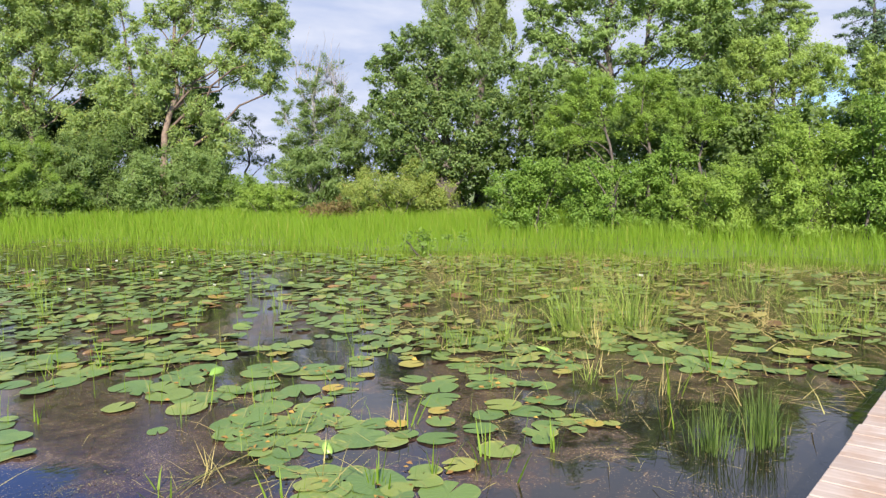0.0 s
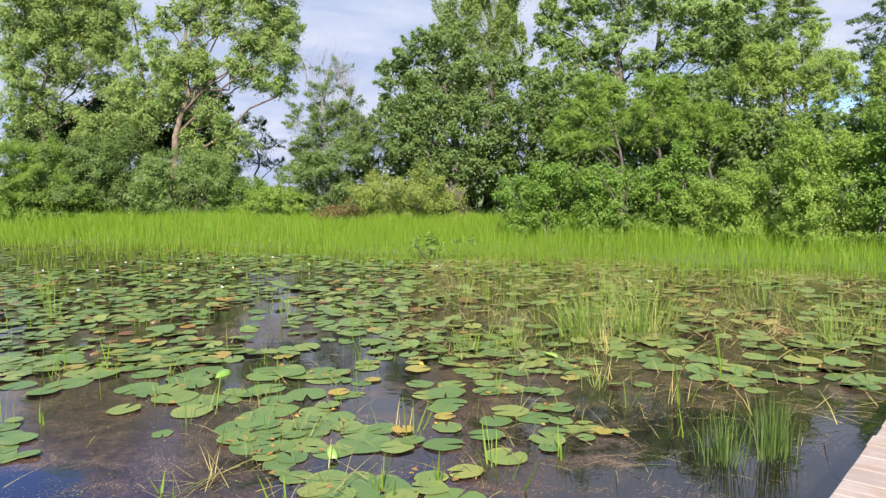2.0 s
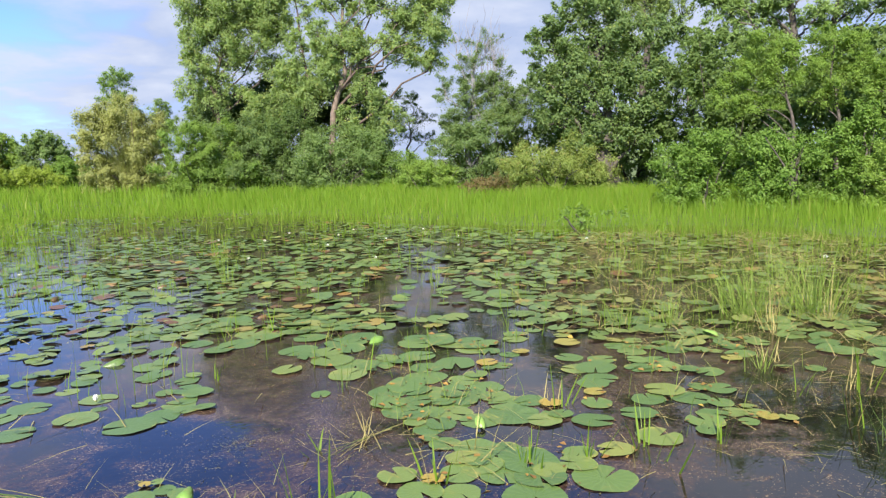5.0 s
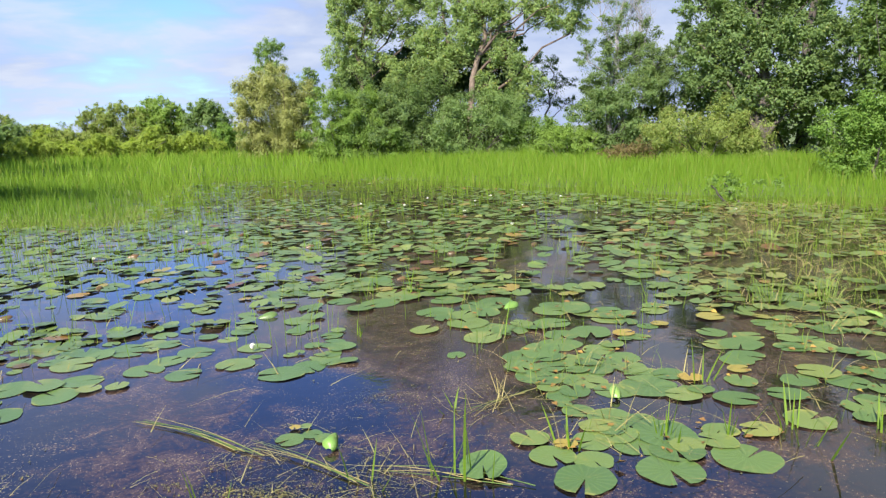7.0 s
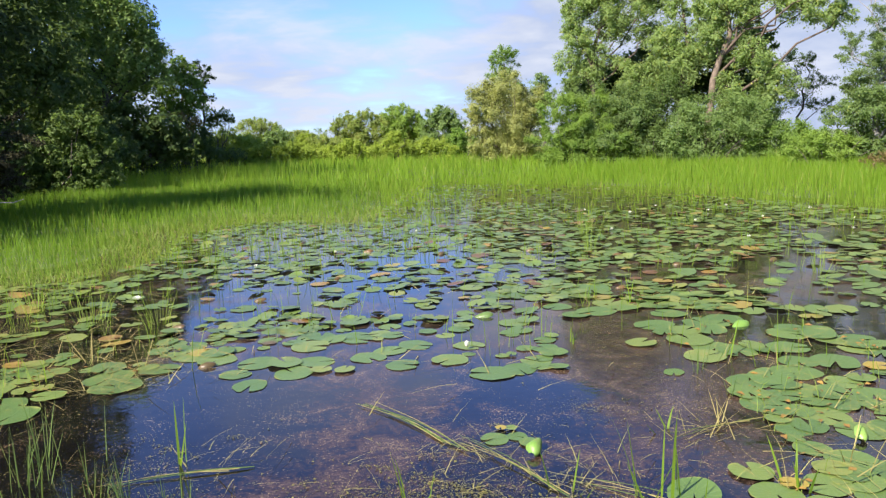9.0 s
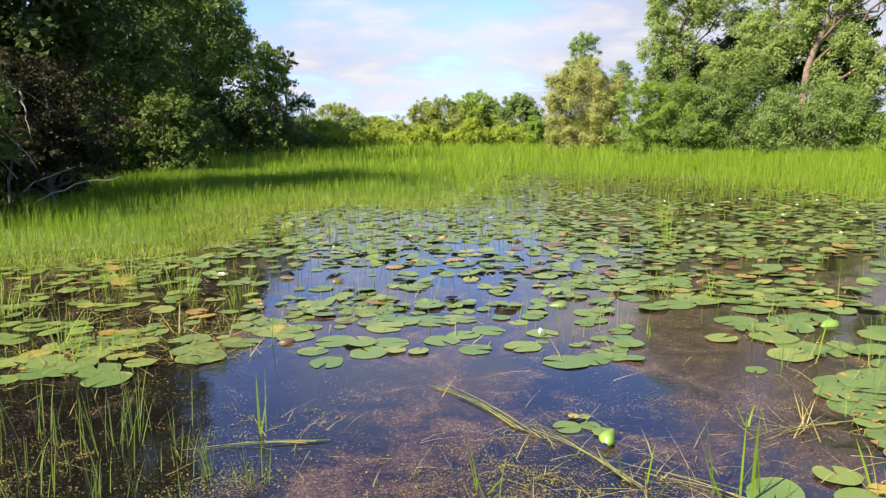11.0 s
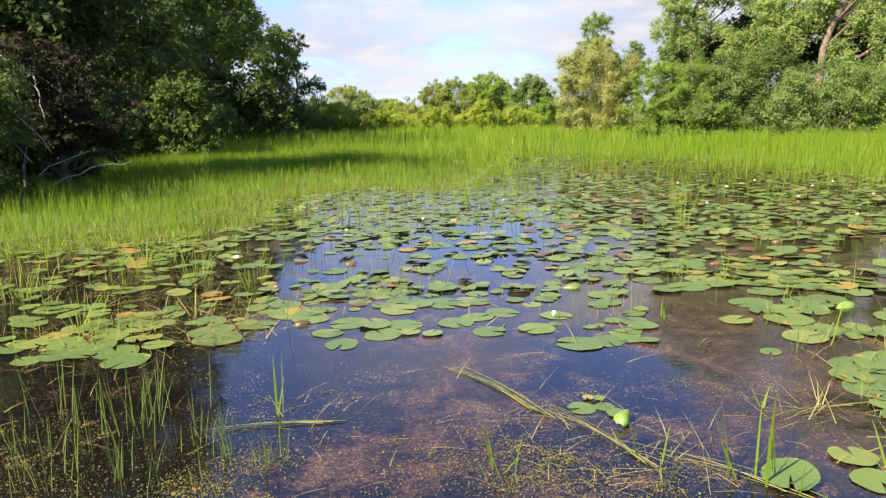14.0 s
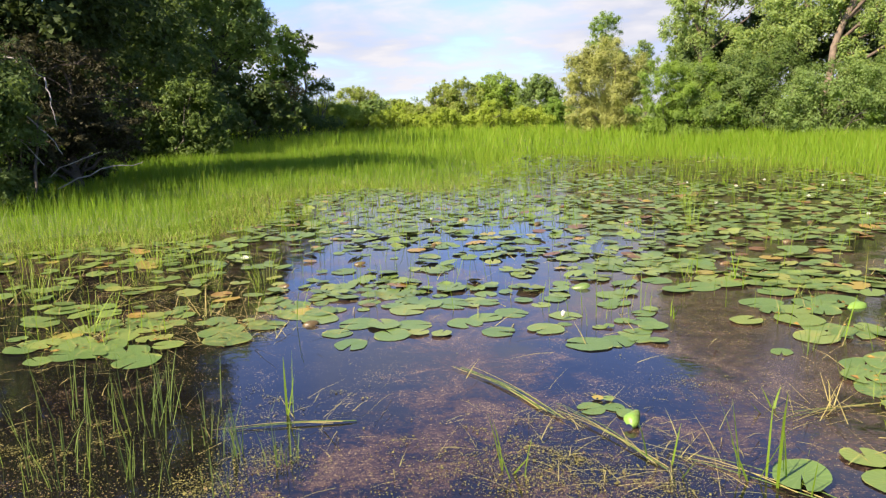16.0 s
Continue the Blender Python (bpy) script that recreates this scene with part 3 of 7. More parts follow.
tree(13.26, 29.15, [(-0.47, 0.21, 5.2, 0.91, 0.81), (-0.04, 0.02, 4.14, 1.17, 0.97), (-0.86, 0.37, 3.91, 0.81, 0.97), (0.26, -0.12, 7.53, 0.33, 1.07, 0.55), (-0.15, 0.07, 8.44, 0.36, 0.91, 0.5), (-1.59, 0.67, 3.68, 0.81, 0.81), (-0.15, 0.07, 6.4, 0.51, 0.86, 0.8), (0.66, -0.31, 5.8, 0.46, 0.86), (0.71, -0.33, 4.43, 0.51, 0.76)], "cottonwood_tree", "slim cottonwood with a dark bare stem and thin top", leaf_cotton, leaf=0.12, dens=2.3, trunk=0.12, style=BOUQUET, spine=[(-0.09, 0.04, 0.51), (0.01, -0.01, 3.05), (0.16, -0.07, 4.99), (0.02, -0.01, 6.78), (-0.15, 0.07, 8.44), (-0.22, 0.1, 9.31)])
tree(13.41, 26.87, [(0.55, -0.28, 9.8, 1.33, 1.1), (2.36, -1.3, 9.84, 1.76, 1.1), (3.43, -1.98, 9.36, 1.33, 1.1), (1.62, -0.86, 8.61, 0.86, 1.0), (3.01, -1.71, 8.08, 1.24, 0.91), (3.94, -2.34, 7.62, 0.62, 1.0), (3.5, -2.03, 6.51, 1.1, 0.76), (2.46, -1.36, 6.96, 0.81, 0.52, 0.8), (2.73, -1.53, 5.65, 0.91, 0.62), (3.68, -2.15, 5.44, 0.62, 0.62), (0.37, -0.18, 6.09, 1.0, 0.91), (0.02, -0.01, 5.0, 0.76, 1.0), (1.16, -0.61, 5.53, 0.62, 0.67), (0.42, -0.21, 7.86, 0.48, 0.91, 0.8), (-0.16, 0.08, 7.78, 0.36, 0.76, 0.7), (1.9, -1.03, 7.66, 0.86, 0.62, 0.7), (0.92, -0.47, 6.21, 0.71, 0.62), (2.2, -1.2, 6.14, 0.81, 0.48, 0.7), (3.16, -1.81, 7.16, 0.95, 0.71), (1.02, -0.53, 8.25, 0.57, 0.81, 0.7), (-0.34, 0.16, 6.48, 0.52, 0.81, 0.8), (1.01, -0.52, 7.29, 0.33, 0.86, 0.7), (1.28, -0.67, 4.15, 0.76, 0.71), (2.07, -1.12, 3.04, 0.86, 0.79), (1.77, -0.95, 2.26, 0.52, 0.52), (0.55, -0.28, 3.16, 0.52, 0.52), (0.89, -0.46, 2.39, 0.81, 0.62)], "cottonwood_tree", "tall cottonwood with leaning bare trunk and pale green leaves", leaf_cotton, leaf=0.125, dens=2.7, trunk=0.18, style=BOUQUET, bough=bark, spine=[(-0.08, 0.04, 0.57), (-0.02, 0.01, 2.07), (0.05, -0.02, 3.05), (0.2, -0.1, 3.92), (0.56, -0.29, 4.91), (0.54, -0.27, 6.2), (0.58, -0.3, 7.48), (0.57, -0.29, 9.39)])
tree(19.88, 31.26, [(-0.59, 0.36, 4.54, 0.71, 0.44), (0.13, -0.08, 4.32, 0.59, 0.65), (0.6, -0.39, 3.37, 0.65, 0.53), (0.02, -0.01, 2.54, 0.82, 0.41), (-0.36, 0.22, 3.55, 0.53, 0.41), (0.75, -0.48, 2.47, 0.59, 0.41)], "slender_tree", "sparse feathery tree with thin dark branches", leaf_dark_shade, leaf=0.12, dens=0.9, trunk=0.09, style=FEATHER)
tree(15.96, 20.60, [(-0.05, 0.03, 4.44, 0.62, 0.87, 0.45), (0.72, -0.57, 4.16, 0.62, 0.83, 0.45), (-0.27, 0.2, 3.45, 0.83, 0.7, 0.7), (0.94, -0.76, 3.32, 0.87, 0.7, 0.7), (0.27, -0.21, 2.89, 1.07, 0.7, 0.8), (1.47, -1.21, 3.55, 0.58, 0.58, 0.7), (-0.8, 0.59, 3.6, 0.37, 0.83, 0.45), (1.27, -1.04, 2.75, 0.7, 0.62, 0.9), (-0.47, 0.35, 2.2, 0.78, 0.62), (0.38, -0.3, 5.07, 0.74, 0.7, 0.22), (0.37, -0.29, 3.68, 0.83, 0.7, 0.5)], "thinning_tree", "half-dead small tree with bare grey twigs on top", leaf_thin, leaf=0.085, dens=2.3, trunk=0.12, twigs=16, style=FEATHER, spine=[(-0.22, 0.17, 0.89), (-0.23, 0.18, 2.1), (-0.08, 0.06, 3.29), (0.05, -0.04, 4.48), (0.14, -0.11, 5.46)])
tree(17.29, 15.28, [(-0.3, 0.33, 5.63, 1.02, 0.84), (-0.9, 0.96, 5.42, 0.77, 0.69), (-1.38, 1.42, 4.64, 0.69, 0.66), (-0.2, 0.22, 4.61, 1.21, 0.77), (0.76, -0.9, 4.78, 0.91, 0.77), (-0.83, 0.88, 3.88, 0.95, 0.69), (0.26, -0.3, 3.62, 1.13, 0.77), (0.9, -1.08, 3.5, 0.58, 0.84), (-0.47, 0.51, 2.91, 1.13, 0.69), (-1.39, 1.43, 3.12, 0.66, 0.55), (0.48, -0.56, 2.49, 0.95, 0.58), (-1.25, 1.29, 2.4, 0.77, 0.47), (-0.24, 0.26, 2.05, 1.02, 0.51), (-0.68, 0.73, 1.68, 0.82, 0.44), (0.36, -0.41, 1.65, 0.88, 0.44), (-1.58, 1.61, 3.85, 0.44, 0.47, 0.8)], "maple_tree", "dense dark green maple with upswept branches", leaf_maple, leaf=0.125, dens=2.9, trunk=0.22, style=UPSWEPT)
tree(20.19, 16.50, [(0.0, -0.01, 7.93, 1.03, 1.24), (-0.05, 0.06, 6.76, 0.95, 0.91), (0.48, -0.6, 6.69, 0.54, 1.16), (-0.59, 0.69, 6.98, 0.74, 0.91), (-1.06, 1.21, 7.2, 0.54, 0.62, 0.5), (-0.31, 0.37, 8.72, 1.03, 0.83), (0.73, -0.93, 5.93, 0.41, 0.83, 0.6), (0.69, -0.87, 8.27, 0.5, 0.83, 0.7), (0.17, -0.21, 5.87, 0.83, 0.74), (-0.4, 0.48, 6.19, 0.74, 0.62)], "silver_maple_tree", "tall silvery-green maple with fine upright branches", leaf_light, leaf=0.105, dens=2.7, trunk=0.2, style=WAND)
tree(20.32, 14.71, [(-0.02, 0.03, 3.56, 0.52, 0.83), (0.06, -0.09, 2.69, 0.52, 0.6), (-0.09, 0.13, 4.61, 0.36, 0.71, 0.6), (0.24, -0.33, 3.35, 0.48, 0.52), (-0.28, 0.38, 2.9, 0.36, 0.6)], "slender_tree", "greyish young tree in the gap between the maples", leaf_grey, leaf=0.09, dens=1.6, trunk=0.08, style=FEATHER)
tree(21.44, 12.05, [(-1.13, 1.81, 6.73, 0.7, 0.7), (-0.61, 1.01, 6.71, 0.82, 0.78), (-0.86, 1.41, 5.61, 0.82, 0.51), (-1.23, 1.95, 4.79, 0.74, 0.51), (-0.42, 0.71, 5.31, 0.62, 0.58), (0.04, -0.08, 7.13, 0.97, 0.58, 0.7), (-0.71, 1.18, 4.63, 0.74, 0.51), (-1.34, 2.11, 3.97, 0.51, 0.47, 0.8), (-0.14, 0.24, 4.76, 0.54, 0.43), (0.15, -0.27, 6.13, 0.78, 0.74, 0.35), (0.38, -0.7, 7.6, 1.17, 0.7, 0.7), (-0.51, 0.85, 7.93, 1.17, 0.7), (-0.13, 0.24, 5.71, 0.78, 0.58, 0.5), (-1.12, 1.79, 5.91, 0.66, 0.51, 0.8), (0.3, -0.55, 5.11, 0.66, 0.51, 0.6)], "ash_tree", "tall green ash with dark forking limbs", leaf_ash, leaf=0.125, dens=3.3, trunk=0.2, style=OPEN_SPRAY, bough=bark_dark, spine=[(0.03, -0.05, 1.08), (0.03, -0.05, 3.13), (0.06, -0.11, 4.78), (-0.03, 0.05, 6.06), (0.13, -0.23, 7.47), (0.22, -0.39, 8.34)])
tree(22.15, 10.69, [(-0.09, 0.18, 6.57, 0.82, 0.7, 0.7), (0.28, -0.6, 6.63, 0.89, 0.7), (0.63, -1.41, 6.2, 0.82, 0.82), (0.21, -0.45, 5.55, 0.82, 0.62, 0.8), (0.56, -1.23, 5.1, 0.89, 0.7), (0.82, -1.88, 5.6, 0.54, 0.7), (-0.09, 0.18, 5.25, 0.74, 0.51, 0.6), (0.43, -0.93, 4.24, 0.89, 0.54), (0.75, -1.71, 4.36, 0.62, 0.62), (0.85, -1.95, 6.66, 0.7, 0.7), (0.08, -0.17, 4.33, 0.54, 0.43), (0.48, -1.05, 7.59, 1.17, 0.7), (0.93, -2.16, 4.88, 0.47, 0.58)], "ash_tree", "tall green ash with dark forking limbs", leaf_ash, leaf=0.125, dens=3.3, trunk=0.18, style=OPEN_SPRAY, bough=bark_dark, spine=[(-0.08, 0.16, 1.05), (-0.15, 0.29, 3.08), (-0.17, 0.33, 5.08), (-0.09, 0.18, 6.5), (0.1, -0.2, 7.69)])
tree(23.94, 7.55, [(-0.18, 0.55, 6.25, 0.71, 0.56), (0.03, -0.08, 6.48, 0.79, 0.6), (0.15, -0.48, 6.03, 0.48, 0.67), (-0.13, 0.38, 7.12, 0.79, 0.52), (0.06, -0.19, 7.38, 0.67, 0.6), (-0.23, 0.69, 5.61, 0.56, 0.4, 0.7)], "larch_tree", "pale feathery tree with level branches behind the willow", leaf_light, leaf=0.1, dens=2.4, trunk=0.14, style=LEVEL)
tree(19.29, 5.67, [(-0.3, 0.94, 4.19, 0.67, 0.6), (-0.07, 0.24, 4.29, 0.76, 0.67), (0.12, -0.42, 3.98, 0.67, 0.67), (-0.39, 1.18, 3.64, 0.48, 0.48), (-0.17, 0.53, 3.62, 0.67, 0.51), (0.08, -0.26, 3.42, 0.67, 0.44), (0.24, -0.9, 3.69, 0.38, 0.51, 0.8), (-0.22, 0.71, 2.93, 0.6, 0.48, 0.5), (0.05, -0.17, 4.82, 0.41, 0.41, 0.8), (-0.43, 1.29, 4.25, 0.35, 0.41, 0.8), (0.13, -0.45, 2.86, 0.48, 0.35, 0.6)], "willow_tree", "soft pale green willow with fine leaves", leaf_willow, leaf=0.09, dens=2.4, trunk=0.11, style=FINE, spine=[(0.03, -0.11, 1.06), (0.02, -0.06, 2.19), (0.02, -0.06, 3.16), (-0.02, 0.06, 4.14), (-0.04, 0.13, 4.69)])
tree(25.60, 5.15, [(-0.04, 0.22, 6.16, 0.87, 0.33), (-0.07, 0.34, 5.47, 0.91, 0.31), (-0.13, 0.59, 5.05, 0.62, 0.17), (0.0, -0.0, 4.68, 0.95, 0.37), (-0.03, 0.15, 4.05, 1.03, 0.33), (-0.03, 0.13, 3.36, 1.11, 0.41), (-0.15, 0.69, 3.12, 0.7, 0.29), (0.01, -0.05, 6.8, 0.78, 0.31), (0.02, -0.11, 7.38, 0.62, 0.29), (0.1, -0.52, 5.5, 0.95, 0.62), (0.13, -0.7, 4.31, 1.03, 0.83)], "spruce_tree", "dark blue-green spruce with drooping boughs", leaf_spruce, leaf=0.12, dens=2.0, trunk=0.18, style=LEVEL)
tree(17.30, 3.31, [(-0.03, 0.15, 3.62, 0.5, 0.39), (-0.04, 0.2, 3.19, 0.56, 0.36), (0.03, -0.13, 3.33, 0.56, 0.56), (-0.07, 0.34, 2.74, 0.42, 0.25, 0.6)], "willow_tree", "soft pale green willow with fine leaves", leaf_willow, leaf=0.09, dens=2.2, trunk=0.08, style=FINE)
tree(15.83, 8.76, [(-0.31, 0.53, 3.63, 0.46, 0.37), (-0.08, 0.14, 3.42, 0.46, 0.4), (-0.5, 0.84, 3.13, 0.46, 0.34), (-0.15, 0.26, 2.88, 0.6, 0.37), (-0.71, 1.16, 2.56, 0.54, 0.37), (-0.36, 0.61, 2.35, 0.54, 0.29), (-0.65, 1.07, 2.93, 0.31, 0.26)], "sapling_tree", "bright green young tree with rounded tufts", leaf_sapling, leaf=0.08, dens=2.4, trunk=0.07, style=FINE, spine=[(0.01, -0.02, 1.17), (-0.0, 0.0, 2.0), (-0.08, 0.14, 2.75), (-0.21, 0.37, 3.44)])
tree(16.79, 8.23, [(-0.13, 0.25, 3.77, 0.47, 0.35), (0.09, -0.18, 3.55, 0.41, 0.38), (-0.19, 0.37, 3.09, 0.56, 0.35), (0.06, -0.11, 2.82, 0.56, 0.38), (-0.15, 0.29, 2.39, 0.47, 0.27), (0.18, -0.38, 3.14, 0.3, 0.27)], "sapling_tree", "bright green young tree with rounded tufts", leaf_sapling, leaf=0.08, dens=2.4, trunk=0.07, style=FINE, spine=[(-0.01, 0.02, 1.15), (-0.0, 0.0, 2.13), (-0.06, 0.13, 2.97), (-0.07, 0.13, 3.65)])
tree(16.72, 6.94, [(-0.12, 0.28, 2.97, 0.4, 0.29), (0.05, -0.12, 2.85, 0.54, 0.34), (-0.14, 0.33, 2.53, 0.46, 0.29), (0.1, -0.24, 2.37, 0.43, 0.26), (0.21, -0.53, 2.63, 0.23, 0.23)], "sapling_tree", "bright green young tree with rounded tufts", leaf_sapling, leaf=0.08, dens=2.4, trunk=0.07, style=FINE, spine=[(0.01, -0.03, 1.13), (0.01, -0.02, 1.93), (0.01, -0.03, 2.79)])
shrub(8.24, 27.87, [(-0.5, 0.1, 2.3, 1.0, 0.95), (0.75, -0.2, 2.15, 0.95, 1.1), (-0.7, 0.1, 1.4, 0.9, 0.7), (0.4, 0.0, 1.3, 0.9, 0.6)], "bright green willow shrub under the cottonwoods", leaf_sapling, leaf=0.105, dens=2, style=FINE, stems=8)
shrub(11.09, 27.42, [(-0.6, 0.2, 2.0, 1.0, 1.1), (0.6, -0.3, 2.4, 1.05, 1.3), (-0.0, 0.0, 1.2, 1.4, 0.7)], "dark green understorey shrub in cottonwood shade", leaf_wood, leaf=0.105, dens=2, style=LEAFY, stems=8)
shrub(12.61, 25.10, [(-0.4, 0.2, 2.0, 1.00, 0.78), (0.8, -0.4, 1.8, 1.11, 1.11), (-0.6, 0.3, 1.2, 1.33, 0.67), (1.1, -0.6, 1.3, 1.33, 0.62)], "grey-green tangled shrub at the cottonwood foot", leaf_grey, leaf=0.105, dens=1.9, style=LEAFY, stems=8)
shrub(14.85, 23.86, [(-0.4, 0.2, 1.1, 1.11, 0.53), (0.5, -0.3, 1.0, 1.11, 0.49)], "low deep green bushes at the marsh edge", leaf_mid, leaf=0.105, dens=2.2, style=LEAFY, stems=8)
shrub(14.05, 20.81, [(-0.4, 0.3, 0.8, 0.71, 0.40), (0.1, -0.0, 0.9, 0.87, 0.52), (0.5, -0.3, 0.8, 0.67, 0.40)], "low rounded lime-green bush at the marsh edge", leaf_lime, leaf=0.105, dens=2, style=FINE, stems=8)
shrub(15.39, 15.90, [(-0.4, 0.4, 1.1, 1.22, 0.66), (0.5, -0.5, 1.0, 1.22, 0.70), (0.9, -1.0, 0.6, 1.05, 0.44)], "pale olive bramble mound with thin stems", leaf_olive, leaf=0.105, dens=1.6, style=FINE, stems=8)
shrub(14.42, 17.17, [(-0.6, 0.5, 0.6, 0.62, 0.16), (-0.0, 0.0, 0.6, 0.71, 0.19), (0.6, -0.5, 0.5, 0.80, 0.16)], "low reddish-brown withered undergrowth", leaf_rust, leaf=0.105, dens=1.5, style=FINE, stems=8)
shrub(13.96, 9.82, [(-0.3, 0.4, 1.2, 0.56, 0.50), (0.1, -0.2, 1.3, 0.68, 0.62), (-0.1, 0.1, 0.8, 0.79, 0.31)], "leafy green dogwood shrub at the marsh edge", leaf_bright, leaf=0.085, dens=2.1, style=LEAFY, stems=8)
shrub(14.46, 8.31, [(-0.1, 0.2, 1.3, 0.66, 0.51), (0.2, -0.3, 1.1, 0.66, 0.54), (-0.1, 0.1, 0.7, 0.88, 0.30)], "leafy green dogwood shrub at the marsh edge", leaf_bright, leaf=0.085, dens=2.1, style=LEAFY, stems=8)
shrub(15.33, 7.10, [(-0.2, 0.3, 1.3, 0.56, 0.49), (0.1, -0.2, 1.6, 0.56, 0.62), (0, -0, 0.8, 0.67, 0.37)], "leafy green dogwood shrub at the marsh edge", leaf_bright, leaf=0.085, dens=2.1, style=LEAFY, stems=8)
shrub(15.00, 5.83, [(-0.2, 0.4, 0.9, 0.64, 0.47), (0.1, -0.3, 1.1, 0.75, 0.64), (0, -0, 0.6, 0.85, 0.26)], "yellow-green willow shrub at the marsh edge", leaf_lime, leaf=0.085, dens=2, style=FINE, stems=8)
shrub(15.18, 4.03, [(-0.1, 0.4, 1.3, 0.62, 0.68), (0.1, -0.3, 1.4, 0.73, 0.86), (-0, 0.1, 0.7, 0.93, 0.34), (-0.1, 0.4, 2, 0.62, 0.45)], "yellow-green willow shrub at the marsh edge", leaf_lime, leaf=0.085, dens=2, style=FINE, stems=8)
shrub(15.24, 2.90, [(-0, 0.2, 1.1, 0.61, 0.78), (0.1, -0.4, 1.2, 0.71, 0.90), (0, -0.1, 2.1, 0.71, 0.67), (0.2, -1.2, 1.1, 0.92, 1.01)], "leafy green dogwood shrub at the marsh edge", leaf_bright, leaf=0.085, dens=2.1, style=LEAFY, stems=8)
tree(11.26, 56.91, [(-0.1, 0.0, 7.7, 1.29, 0.92), (-0.4, 0.1, 6.4, 1.19, 0.92), (0.2, -0.0, 5.1, 1.38, 1.38)], "distant_tree", "distant round-topped tree over the willow", leaf_mid, leaf=0.16, dens=2.2, trunk=0.15, style=LEAFY)
tree(12.20, 48.51, [(-0.2, 0.0, 5.2, 0.59, 0.71), (-0.2, 0.1, 4.1, 0.99, 0.99)], "distant_tree", "distant bluish slender tree", leaf_grey, leaf=0.16, dens=2.2, trunk=0.15, style=LEAFY)
# Left wood: its shade is put into the dark leaf colours.
tree(-8.76, 14.51, [(0.31, 0.21, 3.26, 1.49, 1.35), (-0.72, -0.52, 2.54, 1.35, 1.62), (1.24, 0.62, 4.4, 1.62, 1.35), (-0.0, -0.0, 5.12, 1.89, 1.49), (0.52, 0.31, 2.23, 1.22, 0.81), (0.62, 0.31, 6.57, 1.89, 1.49), (-0.83, -0.62, 5.02, 1.76, 1.76)], "broadleaf_tree", "dark green broadleaf tree shading the marsh edge, leaves darkened for shade", leaf_deep_shade, leaf=0.2, dens=2.0, trunk=0.2, style=BOUQUET)
tree(-11.70, 24.08, [(0.25, 0.12, 4.4, 2.34, 1.91), (1.25, 0.62, 3.4, 1.7, 1.7), (0.87, 0.37, 6.52, 2.55, 1.91), (0.75, 0.37, 8.15, 2.34, 1.7), (0.75, 0.37, 10.15, 2.55, 1.91)], "broadleaf_tree", "dark green broadleaf tree shading the marsh edge, leaves darkened for shade", leaf_dark_shade, leaf=0.2, dens=2.0, trunk=0.2, style=BOUQUET)
shrub(-8.89, 36.24, [(-0.37, -0.12, 1.65, 1.18, 0.95), (0.75, 0.12, 1.4, 0.88, 0.83), (0.12, 0.0, 2.77, 0.88, 0.74)], "dark bush with a few browned branches", leaf_dark_shade, leaf=0.131, dens=2, style=LEAFY, stems=8)
shrub(-9.83, 31.38, [(-0.37, -0.12, 2.01, 1.31, 1.31), (0.73, 0.24, 1.65, 1.17, 1.05)], "dark green bush under the trees", leaf_dark_shade, leaf=0.128, dens=2, style=LEAFY, stems=8)
shrub(-10.01, 20.82, [(-0.13, -0.13, 1.78, 1.02, 1.1), (0.5, 0.25, 1.28, 0.92, 0.74)], "dark twiggy bush on the shaded bank", leaf_dark_shade, leaf=0.132, dens=2, style=LEAFY, stems=8)
shrub(-8.51, 15.11, [(-0.11, -0.11, 1.73, 0.89, 1.1), (0.44, 0.22, 1.29, 0.83, 0.7)], "dark twiggy bush on the shaded bank", leaf_dark_shade, leaf=0.116, dens=2, style=LEAFY, stems=8)
shrub(-7.37, 11.07, [(0.1, 0.0, 1.9, 0.85, 1.06), (0.3, 0.2, 1.3, 0.64, 0.64), (-0.4, -0.3, 1.7, 0.96, 1.17)], "dark twiggy bush on the shaded bank", leaf_dark_shade, leaf=0.105, dens=2, style=LEAFY, stems=8)
# Fill behind the front shrubs; a darker leaf colour carries the gaps' shade.
shrub(18.46, 12.10, [(-0.3, 0.5, 2.9, 0.85, 1.22), (0.3, -0.5, 2.9, 0.85, 1.10), (0.0, -0.0, 2.1, 1.22, 0.73)], "green thicket behind the marsh shrubs, leaves darkened as gap shade", leaf_wood, leaf=0.19, dens=1.5, stems=4)
shrub(18.82, 10.57, [(-0.3, 0.5, 2.9, 0.89, 1.19), (0.3, -0.5, 2.9, 0.89, 1.07), (0.0, -0.0, 2.2, 1.28, 0.72)], "green thicket behind the marsh shrubs, leaves darkened as gap shade", leaf_wood, leaf=0.19, dens=1.5, stems=4)
shrub(19.13, 8.89, [(-0.3, 0.5, 2.7, 0.87, 1.16), (0.2, -0.5, 2.7, 0.87, 1.05), (-0.0, 0.0, 2.0, 1.25, 0.70)], "green thicket behind the marsh shrubs, leaves darkened as gap shade", leaf_wood, leaf=0.19, dens=1.5, stems=4)
shrub(19.71, 7.53, [(-0.2, 0.5, 2.7, 0.82, 1.16), (0.2, -0.4, 2.7, 0.82, 1.05), (-0.0, 0.0, 2.1, 1.16, 0.70)], "green thicket behind the marsh shrubs, leaves darkened as gap shade", leaf_wood, leaf=0.19, dens=1.5, stems=4)
shrub(18.83, 12.45, [(-0.3, 0.4, 3.8, 0.75, 1.07), (0.3, -0.4, 3.8, 0.75, 0.96), (0.0, -0.0, 3.1, 1.07, 0.64)], "green thicket behind the marsh shrubs, leaves darkened as gap shade", leaf_wood, leaf=0.19, dens=1.5, stems=4)
